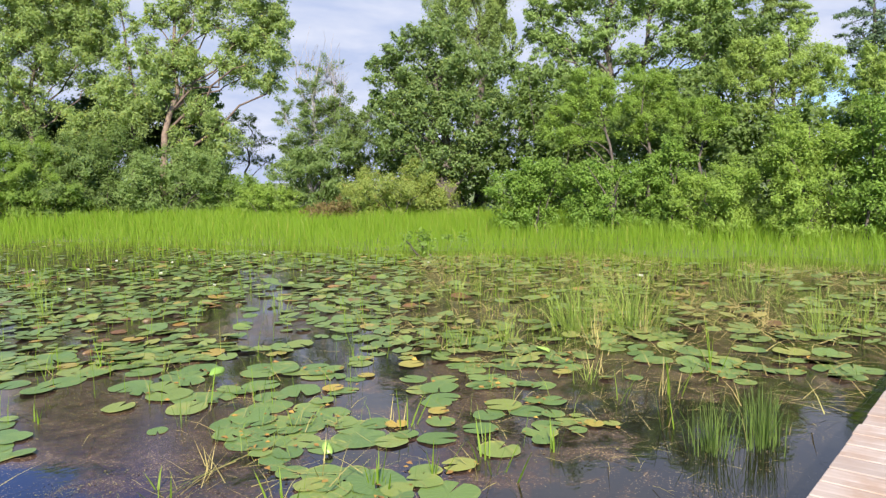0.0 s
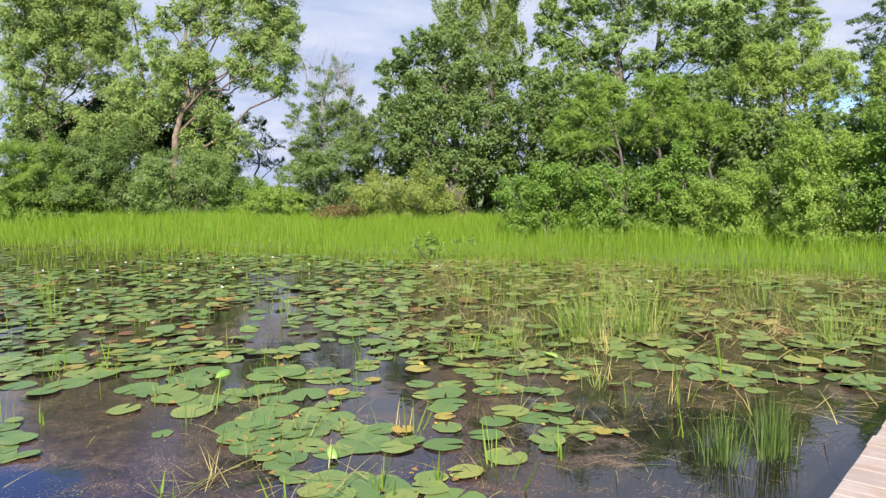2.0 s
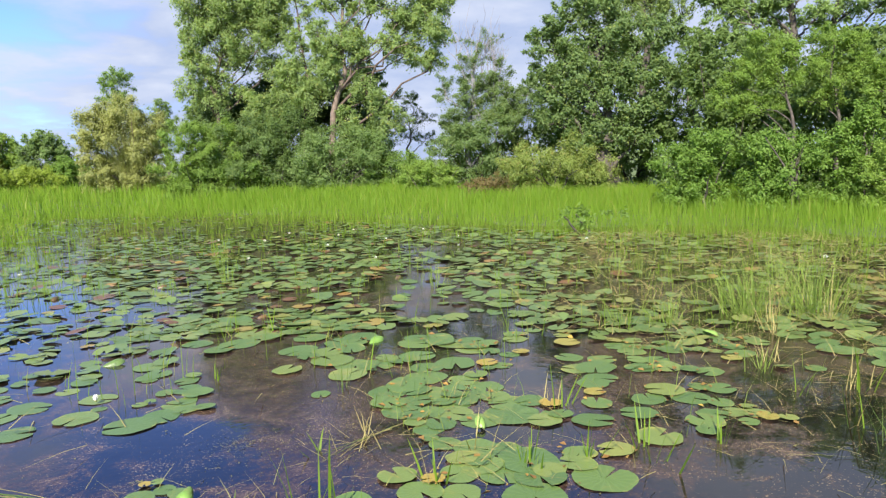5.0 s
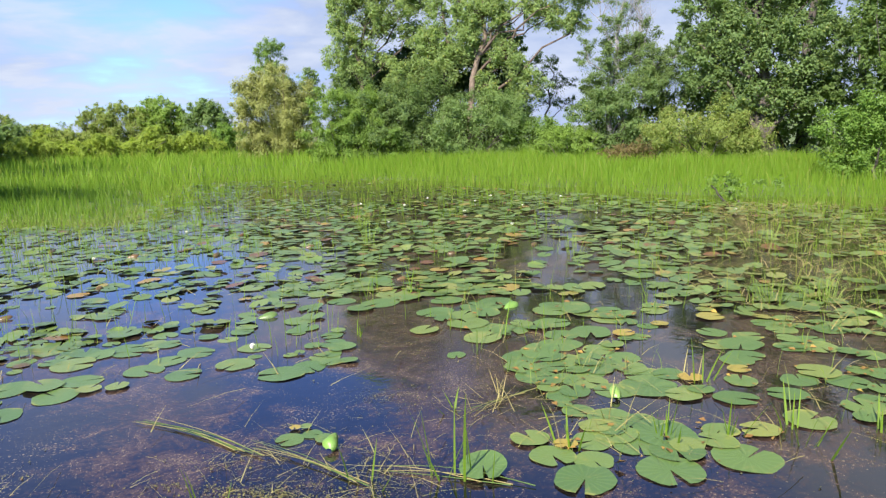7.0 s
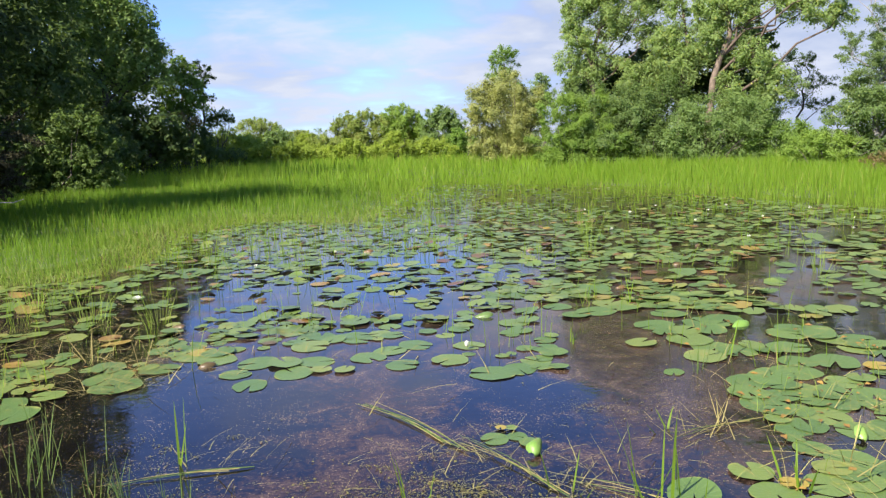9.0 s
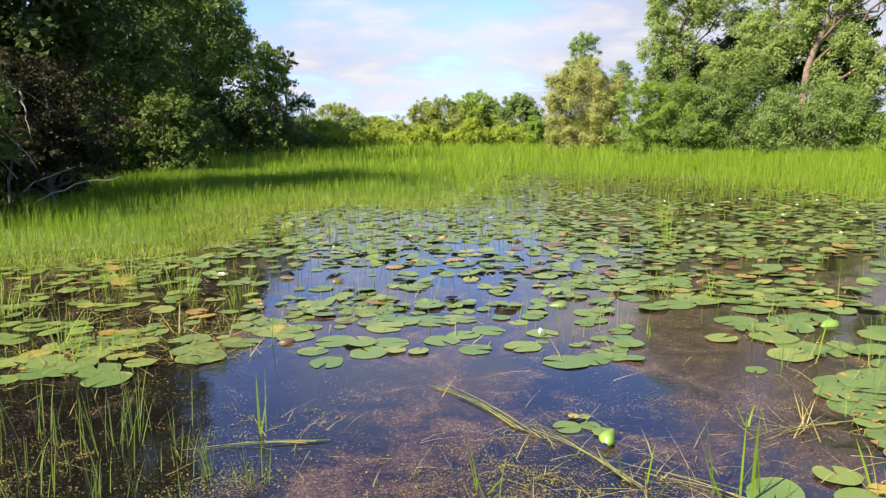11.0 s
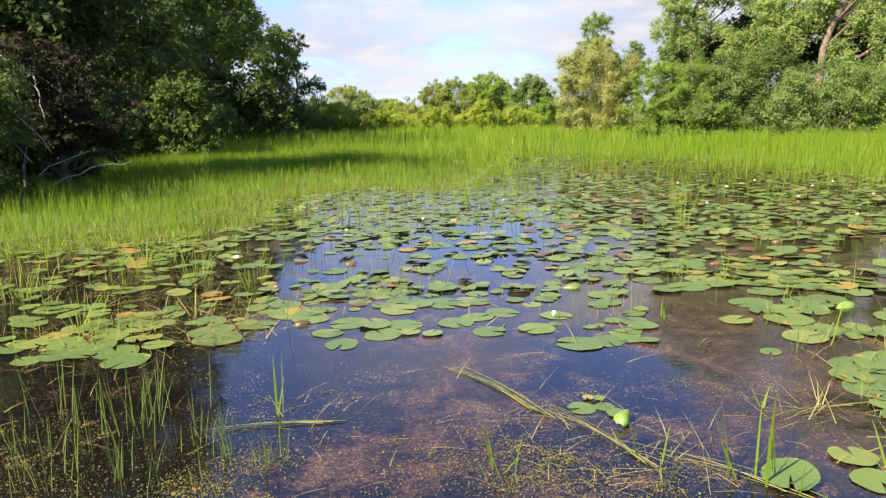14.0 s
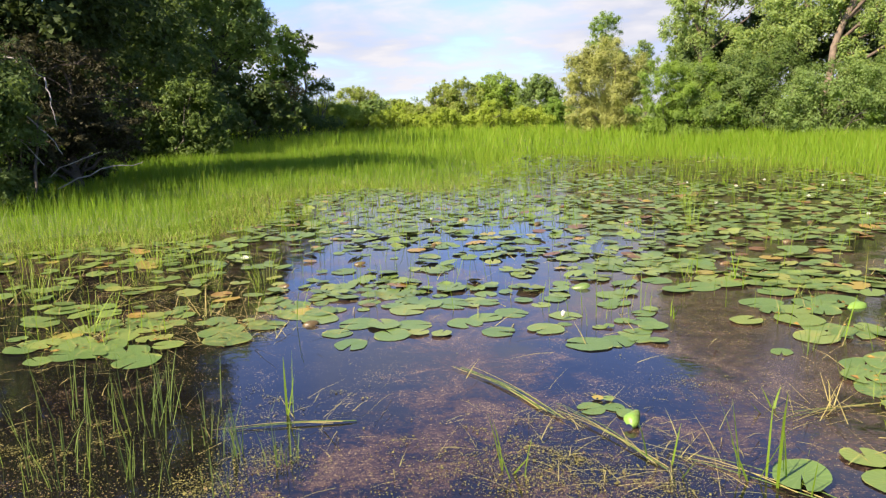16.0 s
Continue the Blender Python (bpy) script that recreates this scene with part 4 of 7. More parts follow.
shrub(19.58, 9.10, [(-0.3, 0.5, 3.4, 0.89, 1.28), (0.2, -0.5, 3.4, 0.89, 1.15), (-0.0, 0.0, 2.6, 1.28, 0.77)], "green thicket behind the marsh shrubs, leaves darkened as gap shade", leaf_wood, leaf=0.19, dens=1.5, stems=4)
shrub(20.80, 7.47, [(-0.2, 0.5, 4.9, 0.73, 1.05), (0.1, -0.4, 4.9, 0.73, 0.94), (-0.0, 0.0, 4.3, 1.05, 0.63)], "green thicket behind the marsh shrubs, leaves darkened as gap shade", leaf_wood, leaf=0.19, dens=1.5, stems=4)
shrub(17.15, 22.18, [(-0.4, 0.3, 1.4, 0.62, 0.49), (0.3, -0.3, 1.5, 0.62, 0.44), (-0.0, 0.0, 1.1, 0.89, 0.29)], "green thicket behind the marsh shrubs, leaves darkened as gap shade", leaf_wood, leaf=0.19, dens=1.5, stems=4)
shrub(17.99, 20.19, [(-0.4, 0.4, 1.9, 0.82, 0.90), (0.4, -0.4, 2.0, 0.82, 0.81), (-0.0, 0.0, 1.4, 1.18, 0.54)], "green thicket behind the marsh shrubs, leaves darkened as gap shade", leaf_wood, leaf=0.19, dens=1.5, stems=4)
shrub(18.73, 18.10, [(-0.4, 0.4, 1.8, 0.87, 1.03), (0.4, -0.4, 1.9, 0.87, 0.93), (-0.0, 0.0, 1.2, 1.24, 0.62)], "green thicket behind the marsh shrubs, leaves darkened as gap shade", leaf_wood, leaf=0.19, dens=1.5, stems=4)
shrub(19.21, 16.09, [(-0.4, 0.5, 1.8, 0.90, 1.09), (0.4, -0.5, 1.9, 0.90, 0.98), (-0.0, 0.0, 1.1, 1.29, 0.65)], "green thicket behind the marsh shrubs, leaves darkened as gap shade", leaf_wood, leaf=0.19, dens=1.5, stems=4)
shrub(19.55, 14.04, [(-0.4, 0.5, 1.9, 0.87, 1.14), (0.4, -0.5, 2.0, 0.87, 1.03), (-0.0, 0.0, 1.2, 1.24, 0.68)], "green thicket behind the marsh shrubs, leaves darkened as gap shade", leaf_wood, leaf=0.19, dens=1.5, stems=4)
shrub(18.69, 11.74, [(-0.3, 0.5, 1.8, 0.79, 1.05), (0.3, -0.5, 1.9, 0.79, 0.94), (-0.0, 0.0, 1.2, 1.13, 0.63)], "green thicket behind the marsh shrubs, leaves darkened as gap shade", leaf_wood, leaf=0.19, dens=1.5, stems=4)
shrub(17.83, 9.24, [(-0.2, 0.5, 1.8, 0.78, 1.03), (0.2, -0.5, 1.9, 0.78, 0.93), (0.0, -0.0, 1.2, 1.11, 0.62)], "green thicket behind the marsh shrubs, leaves darkened as gap shade", leaf_wood, leaf=0.19, dens=1.5, stems=4)
shrub(18.62, 7.55, [(-0.2, 0.5, 2.0, 0.83, 1.19), (0.2, -0.5, 2.0, 0.83, 1.07), (0.0, -0.0, 1.3, 1.19, 0.71)], "green thicket behind the marsh shrubs, leaves darkened as gap shade", leaf_wood, leaf=0.19, dens=1.5, stems=4)
shrub(18.62, 6.13, [(-0.2, 0.5, 2.0, 0.81, 1.16), (0.1, -0.4, 2.0, 0.81, 1.04), (0.0, -0.0, 1.3, 1.16, 0.70)], "green thicket behind the marsh shrubs, leaves darkened as gap shade", leaf_wood, leaf=0.19, dens=1.5, stems=4)
shrub(18.58, 4.47, [(-0.1, 0.5, 2.0, 0.90, 1.20), (0.1, -0.5, 2.0, 0.90, 1.08), (0.0, -0.0, 1.4, 1.28, 0.72)], "green thicket behind the marsh shrubs, leaves darkened as gap shade", leaf_wood, leaf=0.19, dens=1.5, stems=4)
shrub(9.92, 27.86, [(-0.7, 0.2, 2.0, 1.15, 1.29), (0.7, -0.3, 2.1, 1.15, 1.16), (-0.0, 0.0, 1.3, 1.64, 0.77)], "green thicket under the cottonwoods", leaf_maple, leaf=0.105, dens=2.2, style=LEAFY, stems=8)
# The inner shade under the cottonwoods is put into these dark leaves.
shrub(16.30, 29.94, [(-0.4, 0.2, 3.5, 0.79, 1.48), (0.6, -0.3, 3.6, 0.79, 1.33), (0.0, -0.0, 2.6, 1.13, 0.89)], "thicket deep under the cottonwoods, leaves darkened as inner shade", leaf_dark_shade, leaf=0.27, dens=2.2, stems=4)
shrub(14.58, 30.81, [(-0.5, 0.2, 3.9, 0.94, 1.62), (0.7, -0.3, 4.0, 0.94, 1.45), (0.1, -0.0, 3.0, 1.35, 0.97)], "thicket deep under the cottonwoods, leaves darkened as inner shade", leaf_dark_shade, leaf=0.27, dens=2.2, stems=4)
shrub(12.94, 32.06, [(-0.5, 0.2, 3.7, 1.05, 1.78), (0.7, -0.3, 3.8, 1.05, 1.60), (0.0, -0.0, 2.7, 1.50, 1.07)], "thicket deep under the cottonwoods, leaves darkened as inner shade", leaf_dark_shade, leaf=0.27, dens=2.2, stems=4)
shrub(11.27, 33.21, [(-0.5, 0.2, 3.4, 1.07, 1.66), (0.7, -0.3, 3.5, 1.07, 1.50), (0.0, -0.0, 2.4, 1.53, 1.00)], "thicket deep under the cottonwoods, leaves darkened as inner shade", leaf_dark_shade, leaf=0.27, dens=2.2, stems=4)
# Low fill under the wood, leaf colour darkened to carry its shade.
shrub(-8.99, 14.31, [(-0.3, -0.2, 1.3, 0.85, 0.81), (0.5, 0.3, 1.3, 0.85, 0.73), (0.0, 0.0, 0.8, 1.21, 0.48)], "low thicket under the shading trees, leaves darkened for shade", leaf_dark_shade, leaf=0.19, dens=1.5, stems=4)
shrub(-10.61, 21.51, [(-0.49, -0.25, 1.28, 1.2, 1.15), (0.74, 0.37, 1.28, 1.2, 1.02), (0.0, 0.0, 0.66, 1.72, 0.69)], "low thicket under the shading trees, leaves darkened for shade", leaf_dark_shade, leaf=0.19, dens=1.5, stems=4)
shrub(-10.25, 26.37, [(-0.64, -0.26, 1.4, 1.26, 1.12), (0.9, 0.39, 1.4, 1.26, 1.01), (0.13, 0.0, 0.76, 1.79, 0.67)], "low thicket under the shading trees, leaves darkened for shade", leaf_dark_shade, leaf=0.19, dens=1.5, stems=4)
shrub(-9.29, 31.74, [(-0.49, -0.12, 1.4, 1.1, 1.06), (0.86, 0.25, 1.53, 1.1, 0.95), (0.12, 0.0, 0.79, 1.57, 0.63)], "low thicket under the shading trees, leaves darkened for shade", leaf_dark_shade, leaf=0.19, dens=1.5, stems=4)
shrub(-8.93, 11.91, [(-0.3, -0.2, 1.4, 0.92, 0.95), (0.4, 0.3, 1.4, 0.92, 0.86), (0.0, 0.0, 0.9, 1.31, 0.57)], "low thicket under the shading trees, leaves darkened for shade", leaf_dark_shade, leaf=0.19, dens=1.5, stems=4)
shrub(-9.20, 37.44, [(-0.5, -0.12, 1.65, 1.07, 1.1), (0.87, 0.25, 1.78, 1.07, 1.0), (0.12, 0.0, 1.03, 1.53, 0.66)], "low thicket under the shading trees, leaves darkened for shade", leaf_dark_shade, leaf=0.19, dens=1.5, stems=4)
tree(-12.29, 20.27, [(0.41, 0.31, 4.61, 2.07, 1.7), (-0.31, -0.21, 3.37, 1.66, 1.19), (1.04, 0.62, 3.37, 1.66, 1.19), (0.62, 0.31, 5.95, 1.86, 1.19)], "broadleaf_tree", "dark green broadleaf tree deep in the shaded wood, leaves darkened for shade", leaf_deep_shade, leaf=0.32, dens=1.2, trunk=0.2, style=BOUQUET)
tree(-13.99, 29.74, [(0.63, 0.25, 5.97, 2.88, 2.35), (-0.63, -0.25, 4.07, 2.29, 1.65), (1.52, 0.63, 4.19, 2.29, 1.65), (0.76, 0.38, 7.87, 2.59, 1.65)], "broadleaf_tree", "dark green broadleaf tree deep in the shaded wood, leaves darkened for shade", leaf_dark_shade, leaf=0.32, dens=1.2, trunk=0.2, style=BOUQUET)
tree(-12.81, 36.59, [(0.5, 0.25, 6.04, 2.77, 2.47), (-0.75, -0.25, 4.03, 2.22, 1.73), (1.63, 0.5, 4.03, 2.22, 1.73), (0.75, 0.25, 8.17, 2.49, 1.73)], "broadleaf_tree", "dark green broadleaf tree deep in the shaded wood, leaves darkened for shade", leaf_dark_shade, leaf=0.32, dens=1.2, trunk=0.2, style=BOUQUET)
shrub(15.84, 20.13, [(-0.4, 0.3, 1.9, 1.11, 0.77), (0.5, -0.4, 2.3, 1.11, 0.77), (-1.0, 0.7, 1.7, 0.71, 0.51)], "dark broad-leaved thicket at the foot of a thinning tree", leaf_maple, leaf=0.105, dens=2.2, style=LEAFY, stems=8)
shrub(9.24, 27.53, [(-0.6, 0.2, 1.1, 0.92, 0.46), (0.5, -0.2, 1.1, 1.03, 0.55)], "low green bush at the cottonwood foot", leaf_mid, leaf=0.105, dens=2.2, style=LEAFY, stems=8)
shrub(7.23, 35.32, [(-0.21, 0.04, 3.66, 1.54, 1.09), (-1.34, 0.24, 3.01, 0.97, 1.2), (0.91, -0.2, 2.94, 0.91, 1.2), (-0.19, 0.04, 2.3, 1.83, 1.2), (-0.84, 0.16, 1.51, 0.86, 0.63), (0.61, -0.13, 1.48, 0.8, 0.63), (-1.54, 0.27, 1.99, 0.57, 0.86), (1.24, -0.27, 1.97, 0.51, 0.8), (-0.17, 0.03, 1.04, 1.14, 0.4)], "tan-green dome-shaped willow with many thin stems", leaf_tan, leaf=0.14, dens=2.2, stems=40, style=FINE)
shrub(-8.20, 21.44, [(0.06, 0.02, 2.29, 0.62, 0.4), (-0.25, -0.1, 1.67, 0.66, 0.55), (0.49, 0.19, 1.71, 0.62, 0.51), (0.95, 0.35, 1.7, 0.37, 0.47, 0.8), (-0.63, -0.26, 1.4, 0.4, 0.33, 0.8), (0.04, 0.01, 1.22, 0.84, 0.33), (0.46, 0.17, 2.25, 0.44, 0.37)], "light green leafy bush in front of dark trees", leaf_wood, leaf=0.13, dens=2.2, style=LEAFY)
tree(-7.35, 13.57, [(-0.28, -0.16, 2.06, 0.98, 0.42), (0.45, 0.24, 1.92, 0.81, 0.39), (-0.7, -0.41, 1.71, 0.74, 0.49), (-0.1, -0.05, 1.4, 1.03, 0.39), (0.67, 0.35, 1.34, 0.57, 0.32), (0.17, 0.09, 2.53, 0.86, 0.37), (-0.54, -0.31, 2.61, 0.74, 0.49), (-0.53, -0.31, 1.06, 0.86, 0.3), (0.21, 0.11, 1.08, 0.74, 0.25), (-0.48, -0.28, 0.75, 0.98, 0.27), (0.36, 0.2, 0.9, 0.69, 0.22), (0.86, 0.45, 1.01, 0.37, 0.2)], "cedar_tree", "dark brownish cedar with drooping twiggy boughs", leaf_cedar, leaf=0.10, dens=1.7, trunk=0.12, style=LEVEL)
tree(-8.33, 39.11, [(0.23, 0.05, 5.3, 0.44, 0.51), (-0.05, -0.01, 4.52, 0.51, 0.57), (0.34, 0.07, 4.13, 0.38, 0.32, 0.7), (-0.45, -0.1, 5.1, 0.57, 0.7), (-0.12, -0.03, 5.83, 0.25, 0.32, 0.7)], "slender_tree", "spiky dark tree at the end of the shaded wood", leaf_dark_shade, leaf=0.17, dens=1.8, trunk=0.11, style=LEVEL)
shrub(-8.30, 33.98, [(-0.04, -0.01, 2.85, 0.61, 0.33), (0.6, 0.14, 2.66, 0.39, 0.33), (0.37, 0.09, 2.19, 0.33, 0.28, 0.6)], "browned branch tips on a bush of the shaded wood", leaf_rust, leaf=0.13, dens=1.5, style=FINE, stems=5)
# More fill under the crowns, again with shade put into the leaf colour.
shrub(13.90, 32.15, [(0.06, -0.02, 5.06, 1.0, 1.0), (-0.54, 0.22, 3.82, 0.94, 0.94), (1.07, -0.48, 4.33, 0.94, 1.11), (0.37, -0.16, 3.2, 1.22, 0.94)], "thicket deep under the cottonwoods, leaves darkened as inner shade", leaf_wood, leaf=0.21, dens=2.2, stems=5)
shrub(16.66, 30.25, [(0.04, -0.02, 5.31, 0.82, 0.82), (0.6, -0.34, 5.07, 0.6, 0.71), (0.09, -0.05, 4.05, 0.99, 0.93), (-0.54, 0.29, 4.3, 0.66, 0.82), (0.67, -0.38, 3.8, 0.6, 0.82)], "thicket deep under the cottonwoods, leaves darkened as inner shade", leaf_wood, leaf=0.21, dens=2.2, stems=5)
shrub(11.34, 34.18, [(-0.46, 0.15, 4.58, 0.86, 0.86), (0.52, -0.18, 4.04, 1.14, 0.86), (1.39, -0.49, 4.62, 0.86, 0.86), (-0.93, 0.29, 3.49, 1.14, 0.97)], "thicket deep under the cottonwoods, leaves darkened as inner shade", leaf_wood, leaf=0.21, dens=2.2, stems=5)
shrub(19.33, 18.23, [(-0.38, 0.39, 4.91, 0.84, 0.76), (0.6, -0.66, 4.47, 1.18, 1.01), (1.28, -1.44, 4.44, 0.97, 0.97), (-0.84, 0.85, 3.8, 0.76, 0.72), (0.03, -0.03, 3.36, 1.26, 0.97), (1.13, -1.26, 3.02, 1.18, 0.84), (-0.87, 0.87, 2.63, 0.93, 0.59), (0.43, -0.46, 2.11, 1.47, 0.63)], "thicket behind the maple, leaves darkened as inner shade", leaf_wood, leaf=0.2, dens=2.0, stems=6)
# Dark leaves here stand in for shade below the lit crown.
tree(-12.25, 27.33, [(0.17, 0.08, 2.99, 1.33, 1.05), (0.97, 0.42, 3.83, 1.19, 0.95), (-0.45, -0.21, 1.95, 1.19, 0.81), (1.02, 0.44, 2.14, 1.1, 0.95), (1.97, 0.81, 2.13, 1.1, 0.95), (0.39, 0.17, 1.19, 1.43, 0.57)], "broadleaf_tree", "dark green broadleaf tree deep in the shaded wood, leaves darkened for shade", leaf_dark_shade, leaf=0.3, dens=1.9, trunk=0.15, style=BOUQUET)
tree(-9.36, 31.09, [(-0.24, -0.07, 2.64, 1.19, 0.88), (0.86, 0.25, 2.27, 1.03, 0.77), (-0.31, -0.1, 1.57, 1.19, 0.62), (1.28, 0.36, 1.54, 0.93, 0.62), (1.99, 0.54, 1.77, 0.52, 0.57)], "broadleaf_tree", "dark green broadleaf tree deep in the shaded wood, leaves darkened for shade", leaf_dark_shade, leaf=0.3, dens=1.9, trunk=0.12, style=BOUQUET)
shrub(-7.99, 40.20, [(0.29, 0.06, 3.22, 0.59, 0.42), (-0.1, -0.02, 2.86, 0.52, 0.39), (0.67, 0.13, 2.97, 0.33, 0.29)], "dark green bush at the tree line", leaf_dark_shade, leaf=0.2, dens=2.0, stems=6)
shrub(15.04, 29.48, [(-1.45, 0.69, 1.62, 0.94, 0.73), (-0.33, 0.16, 1.63, 1.05, 0.84), (0.73, -0.38, 1.69, 1.05, 0.89), (1.58, -0.85, 1.58, 0.79, 0.89), (-2.42, 1.1, 1.35, 0.89, 0.58)], "thicket deep under the cottonwoods, leaves darkened as inner shade", leaf_wood, leaf=0.18, dens=2.0, stems=5)
# Seven unseen trees, added to throw shade on the wood and the grass.
tree(-14.00, 9.00, [(0, 0, 5.9, 2.0, 1.6), (1.0, 0.4, 4.12, 2.0, 1.6), (-0.9, -0.5, 4.5, 1.9, 1.6), (0.2, 1.0, 2.48, 2.1, 1.5), (0.1, -1.0, 2.25, 2.0, 1.5)], "broadleaf_tree", "dark green broadleaf tree deep in the shaded wood, leaves darkened for shade", leaf_dark_shade, leaf=0.4, dens=1.3, trunk=0.2, style=BOUQUET)
tree(-17.00, 6.00, [(0, 0, 7.4, 2.0, 1.6), (1.0, 0.4, 4.95, 2.0, 1.6), (-0.9, -0.5, 5.4, 1.9, 1.6), (0.2, 1.0, 2.97, 2.1, 1.5), (0.1, -1.0, 2.7, 2.0, 1.5)], "broadleaf_tree", "dark green broadleaf tree deep in the shaded wood, leaves darkened for shade", leaf_dark_shade, leaf=0.4, dens=1.3, trunk=0.2, style=BOUQUET)
tree(-14.50, 14.50, [(0, 0, 5.4, 2.0, 1.6), (1.0, 0.4, 3.85, 2.0, 1.6), (-0.9, -0.5, 4.2, 1.9, 1.6), (0.2, 1.0, 2.31, 2.1, 1.5), (0.1, -1.0, 2.1, 2.0, 1.5)], "broadleaf_tree", "dark green broadleaf tree deep in the shaded wood, leaves darkened for shade", leaf_dark_shade, leaf=0.4, dens=1.3, trunk=0.2, style=BOUQUET)
tree(-15.00, 19.00, [(0, 0, 6.4, 2.0, 1.6), (1.0, 0.4, 4.4, 2.0, 1.6), (-0.9, -0.5, 4.8, 1.9, 1.6), (0.2, 1.0, 2.64, 2.1, 1.5), (0.1, -1.0, 2.4, 2.0, 1.5)], "broadleaf_tree", "dark green broadleaf tree deep in the shaded wood, leaves darkened for shade", leaf_dark_shade, leaf=0.4, dens=1.3, trunk=0.2, style=BOUQUET)
tree(-15.50, 24.00, [(0, 0, 3.9, 2.0, 1.6), (1.0, 0.4, 3.03, 2.0, 1.6), (-0.9, -0.5, 3.3, 1.9, 1.6), (0.2, 1.0, 1.82, 2.1, 1.5), (0.1, -1.0, 1.65, 2.0, 1.5)], "broadleaf_tree", "dark green broadleaf tree deep in the shaded wood, leaves darkened for shade", leaf_dark_shade, leaf=0.4, dens=1.3, trunk=0.2, style=BOUQUET)
tree(-15.50, 30.00, [(0, 0, 4.4, 2.0, 1.6), (1.0, 0.4, 3.3, 2.0, 1.6), (-0.9, -0.5, 3.6, 1.9, 1.6), (0.2, 1.0, 1.98, 2.1, 1.5), (0.1, -1.0, 1.8, 2.0, 1.5)], "broadleaf_tree", "dark green broadleaf tree deep in the shaded wood, leaves darkened for shade", leaf_dark_shade, leaf=0.4, dens=1.3, trunk=0.2, style=BOUQUET)
tree(-13.50, 35.00, [(0, 0, 4.4, 2.0, 1.6), (1.0, 0.4, 3.3, 2.0, 1.6), (-0.9, -0.5, 3.6, 1.9, 1.6), (0.2, 1.0, 1.98, 2.1, 1.5), (0.1, -1.0, 1.8, 2.0, 1.5)], "broadleaf_tree", "dark green broadleaf tree deep in the shaded wood, leaves darkened for shade", leaf_dark_shade, leaf=0.4, dens=1.3, trunk=0.2, style=BOUQUET)
# The lighter leaf colour stands in for sun on this crown.
tree(-11.43, 31.97, [(0.02, 0.01, 8.3, 1.62, 1.19), (1.07, 0.37, 7.7, 1.08, 1.03), (1.8, 0.6, 6.97, 0.92, 0.92), (2.28, 0.74, 6.22, 0.81, 0.81), (2.81, 0.89, 5.35, 0.7, 0.7), (0.82, 0.29, 6.47, 1.35, 1.08), (-0.4, -0.15, 7.02, 1.35, 1.24), (1.5, 0.51, 5.49, 1.19, 0.92), (-0.23, -0.08, 5.4, 1.51, 1.08), (2.38, 0.77, 4.62, 0.92, 0.76), (0.97, 0.34, 4.33, 1.35, 0.92)], "broadleaf_tree", "green broadleaf tree in the wood, leaves lightened as sun on its crown", leaf_ash, leaf=0.17, dens=2.2, trunk=0.2, style=BOUQUET)
tree(-8.72, 35.93, [(0.15, 0.04, 5.17, 0.65, 0.76), (0.61, 0.15, 4.44, 0.65, 0.76), (-0.12, -0.03, 4.31, 0.88, 0.82), (0.76, 0.18, 3.54, 0.59, 0.65), (-0.04, -0.01, 3.36, 0.88, 0.65)], "broadleaf_tree", "green broadleaf tree at the end of the wood", leaf_mid, leaf=0.17, dens=2.2, trunk=0.15, style=BOUQUET)
shrub(-9.10, 45.08, [(-0.23, -0.05, 1.69, 0.95, 0.58), (0.57, 0.11, 1.46, 0.95, 0.51), (0.14, 0.03, 1.06, 1.1, 0.44)], "distant yellow-green willow thicket beyond the marsh", leaf_far, leaf=0.175, dens=2.5, style=FINE, stems=5)
shrub(-7.72, 45.34, [(-0.26, -0.05, 1.66, 0.95, 0.58), (0.56, 0.09, 1.44, 0.95, 0.51), (0.13, 0.02, 1.02, 1.1, 0.44)], "distant yellow-green willow thicket beyond the marsh", leaf_far, leaf=0.175, dens=2.5, style=FINE, stems=5)
shrub(-6.45, 46.55, [(-0.28, -0.04, 1.64, 0.97, 0.6), (0.56, 0.08, 1.41, 0.97, 0.52), (0.12, 0.02, 0.98, 1.12, 0.45)], "distant yellow-green willow thicket beyond the marsh", leaf_far, leaf=0.175, dens=2.5, style=FINE, stems=5)
shrub(-5.22, 48.72, [(-0.32, -0.04, 1.62, 1.01, 0.62), (0.58, 0.06, 1.38, 1.01, 0.54), (0.11, 0.01, 0.93, 1.17, 0.47)], "distant yellow-green willow thicket beyond the marsh", leaf_far, leaf=0.175, dens=2.5, style=FINE, stems=5)
shrub(-3.69, 48.87, [(-0.34, -0.03, 1.59, 1.01, 0.62), (0.56, 0.04, 1.34, 1.01, 0.54), (0.09, 0.01, 0.9, 1.17, 0.47)], "distant yellow-green willow thicket beyond the marsh", leaf_far, leaf=0.175, dens=2.5, style=FINE, stems=5)
shrub(-2.29, 47.96, [(-0.35, -0.02, 1.56, 0.99, 0.61), (0.54, 0.02, 1.32, 0.99, 0.53), (0.08, 0.0, 0.88, 1.14, 0.46)], "distant olive willow beyond the marsh", leaf_olive, leaf=0.175, dens=2.5, style=FINE, stems=6)
shrub(-0.96, 48.01, [(-0.37, -0.01, 1.53, 0.99, 0.61), (0.52, 0.01, 1.29, 0.99, 0.53), (0.06, 0.0, 0.86, 1.14, 0.46)], "distant yellow-green willow thicket beyond the marsh", leaf_far, leaf=0.175, dens=2.5, style=FINE, stems=5)
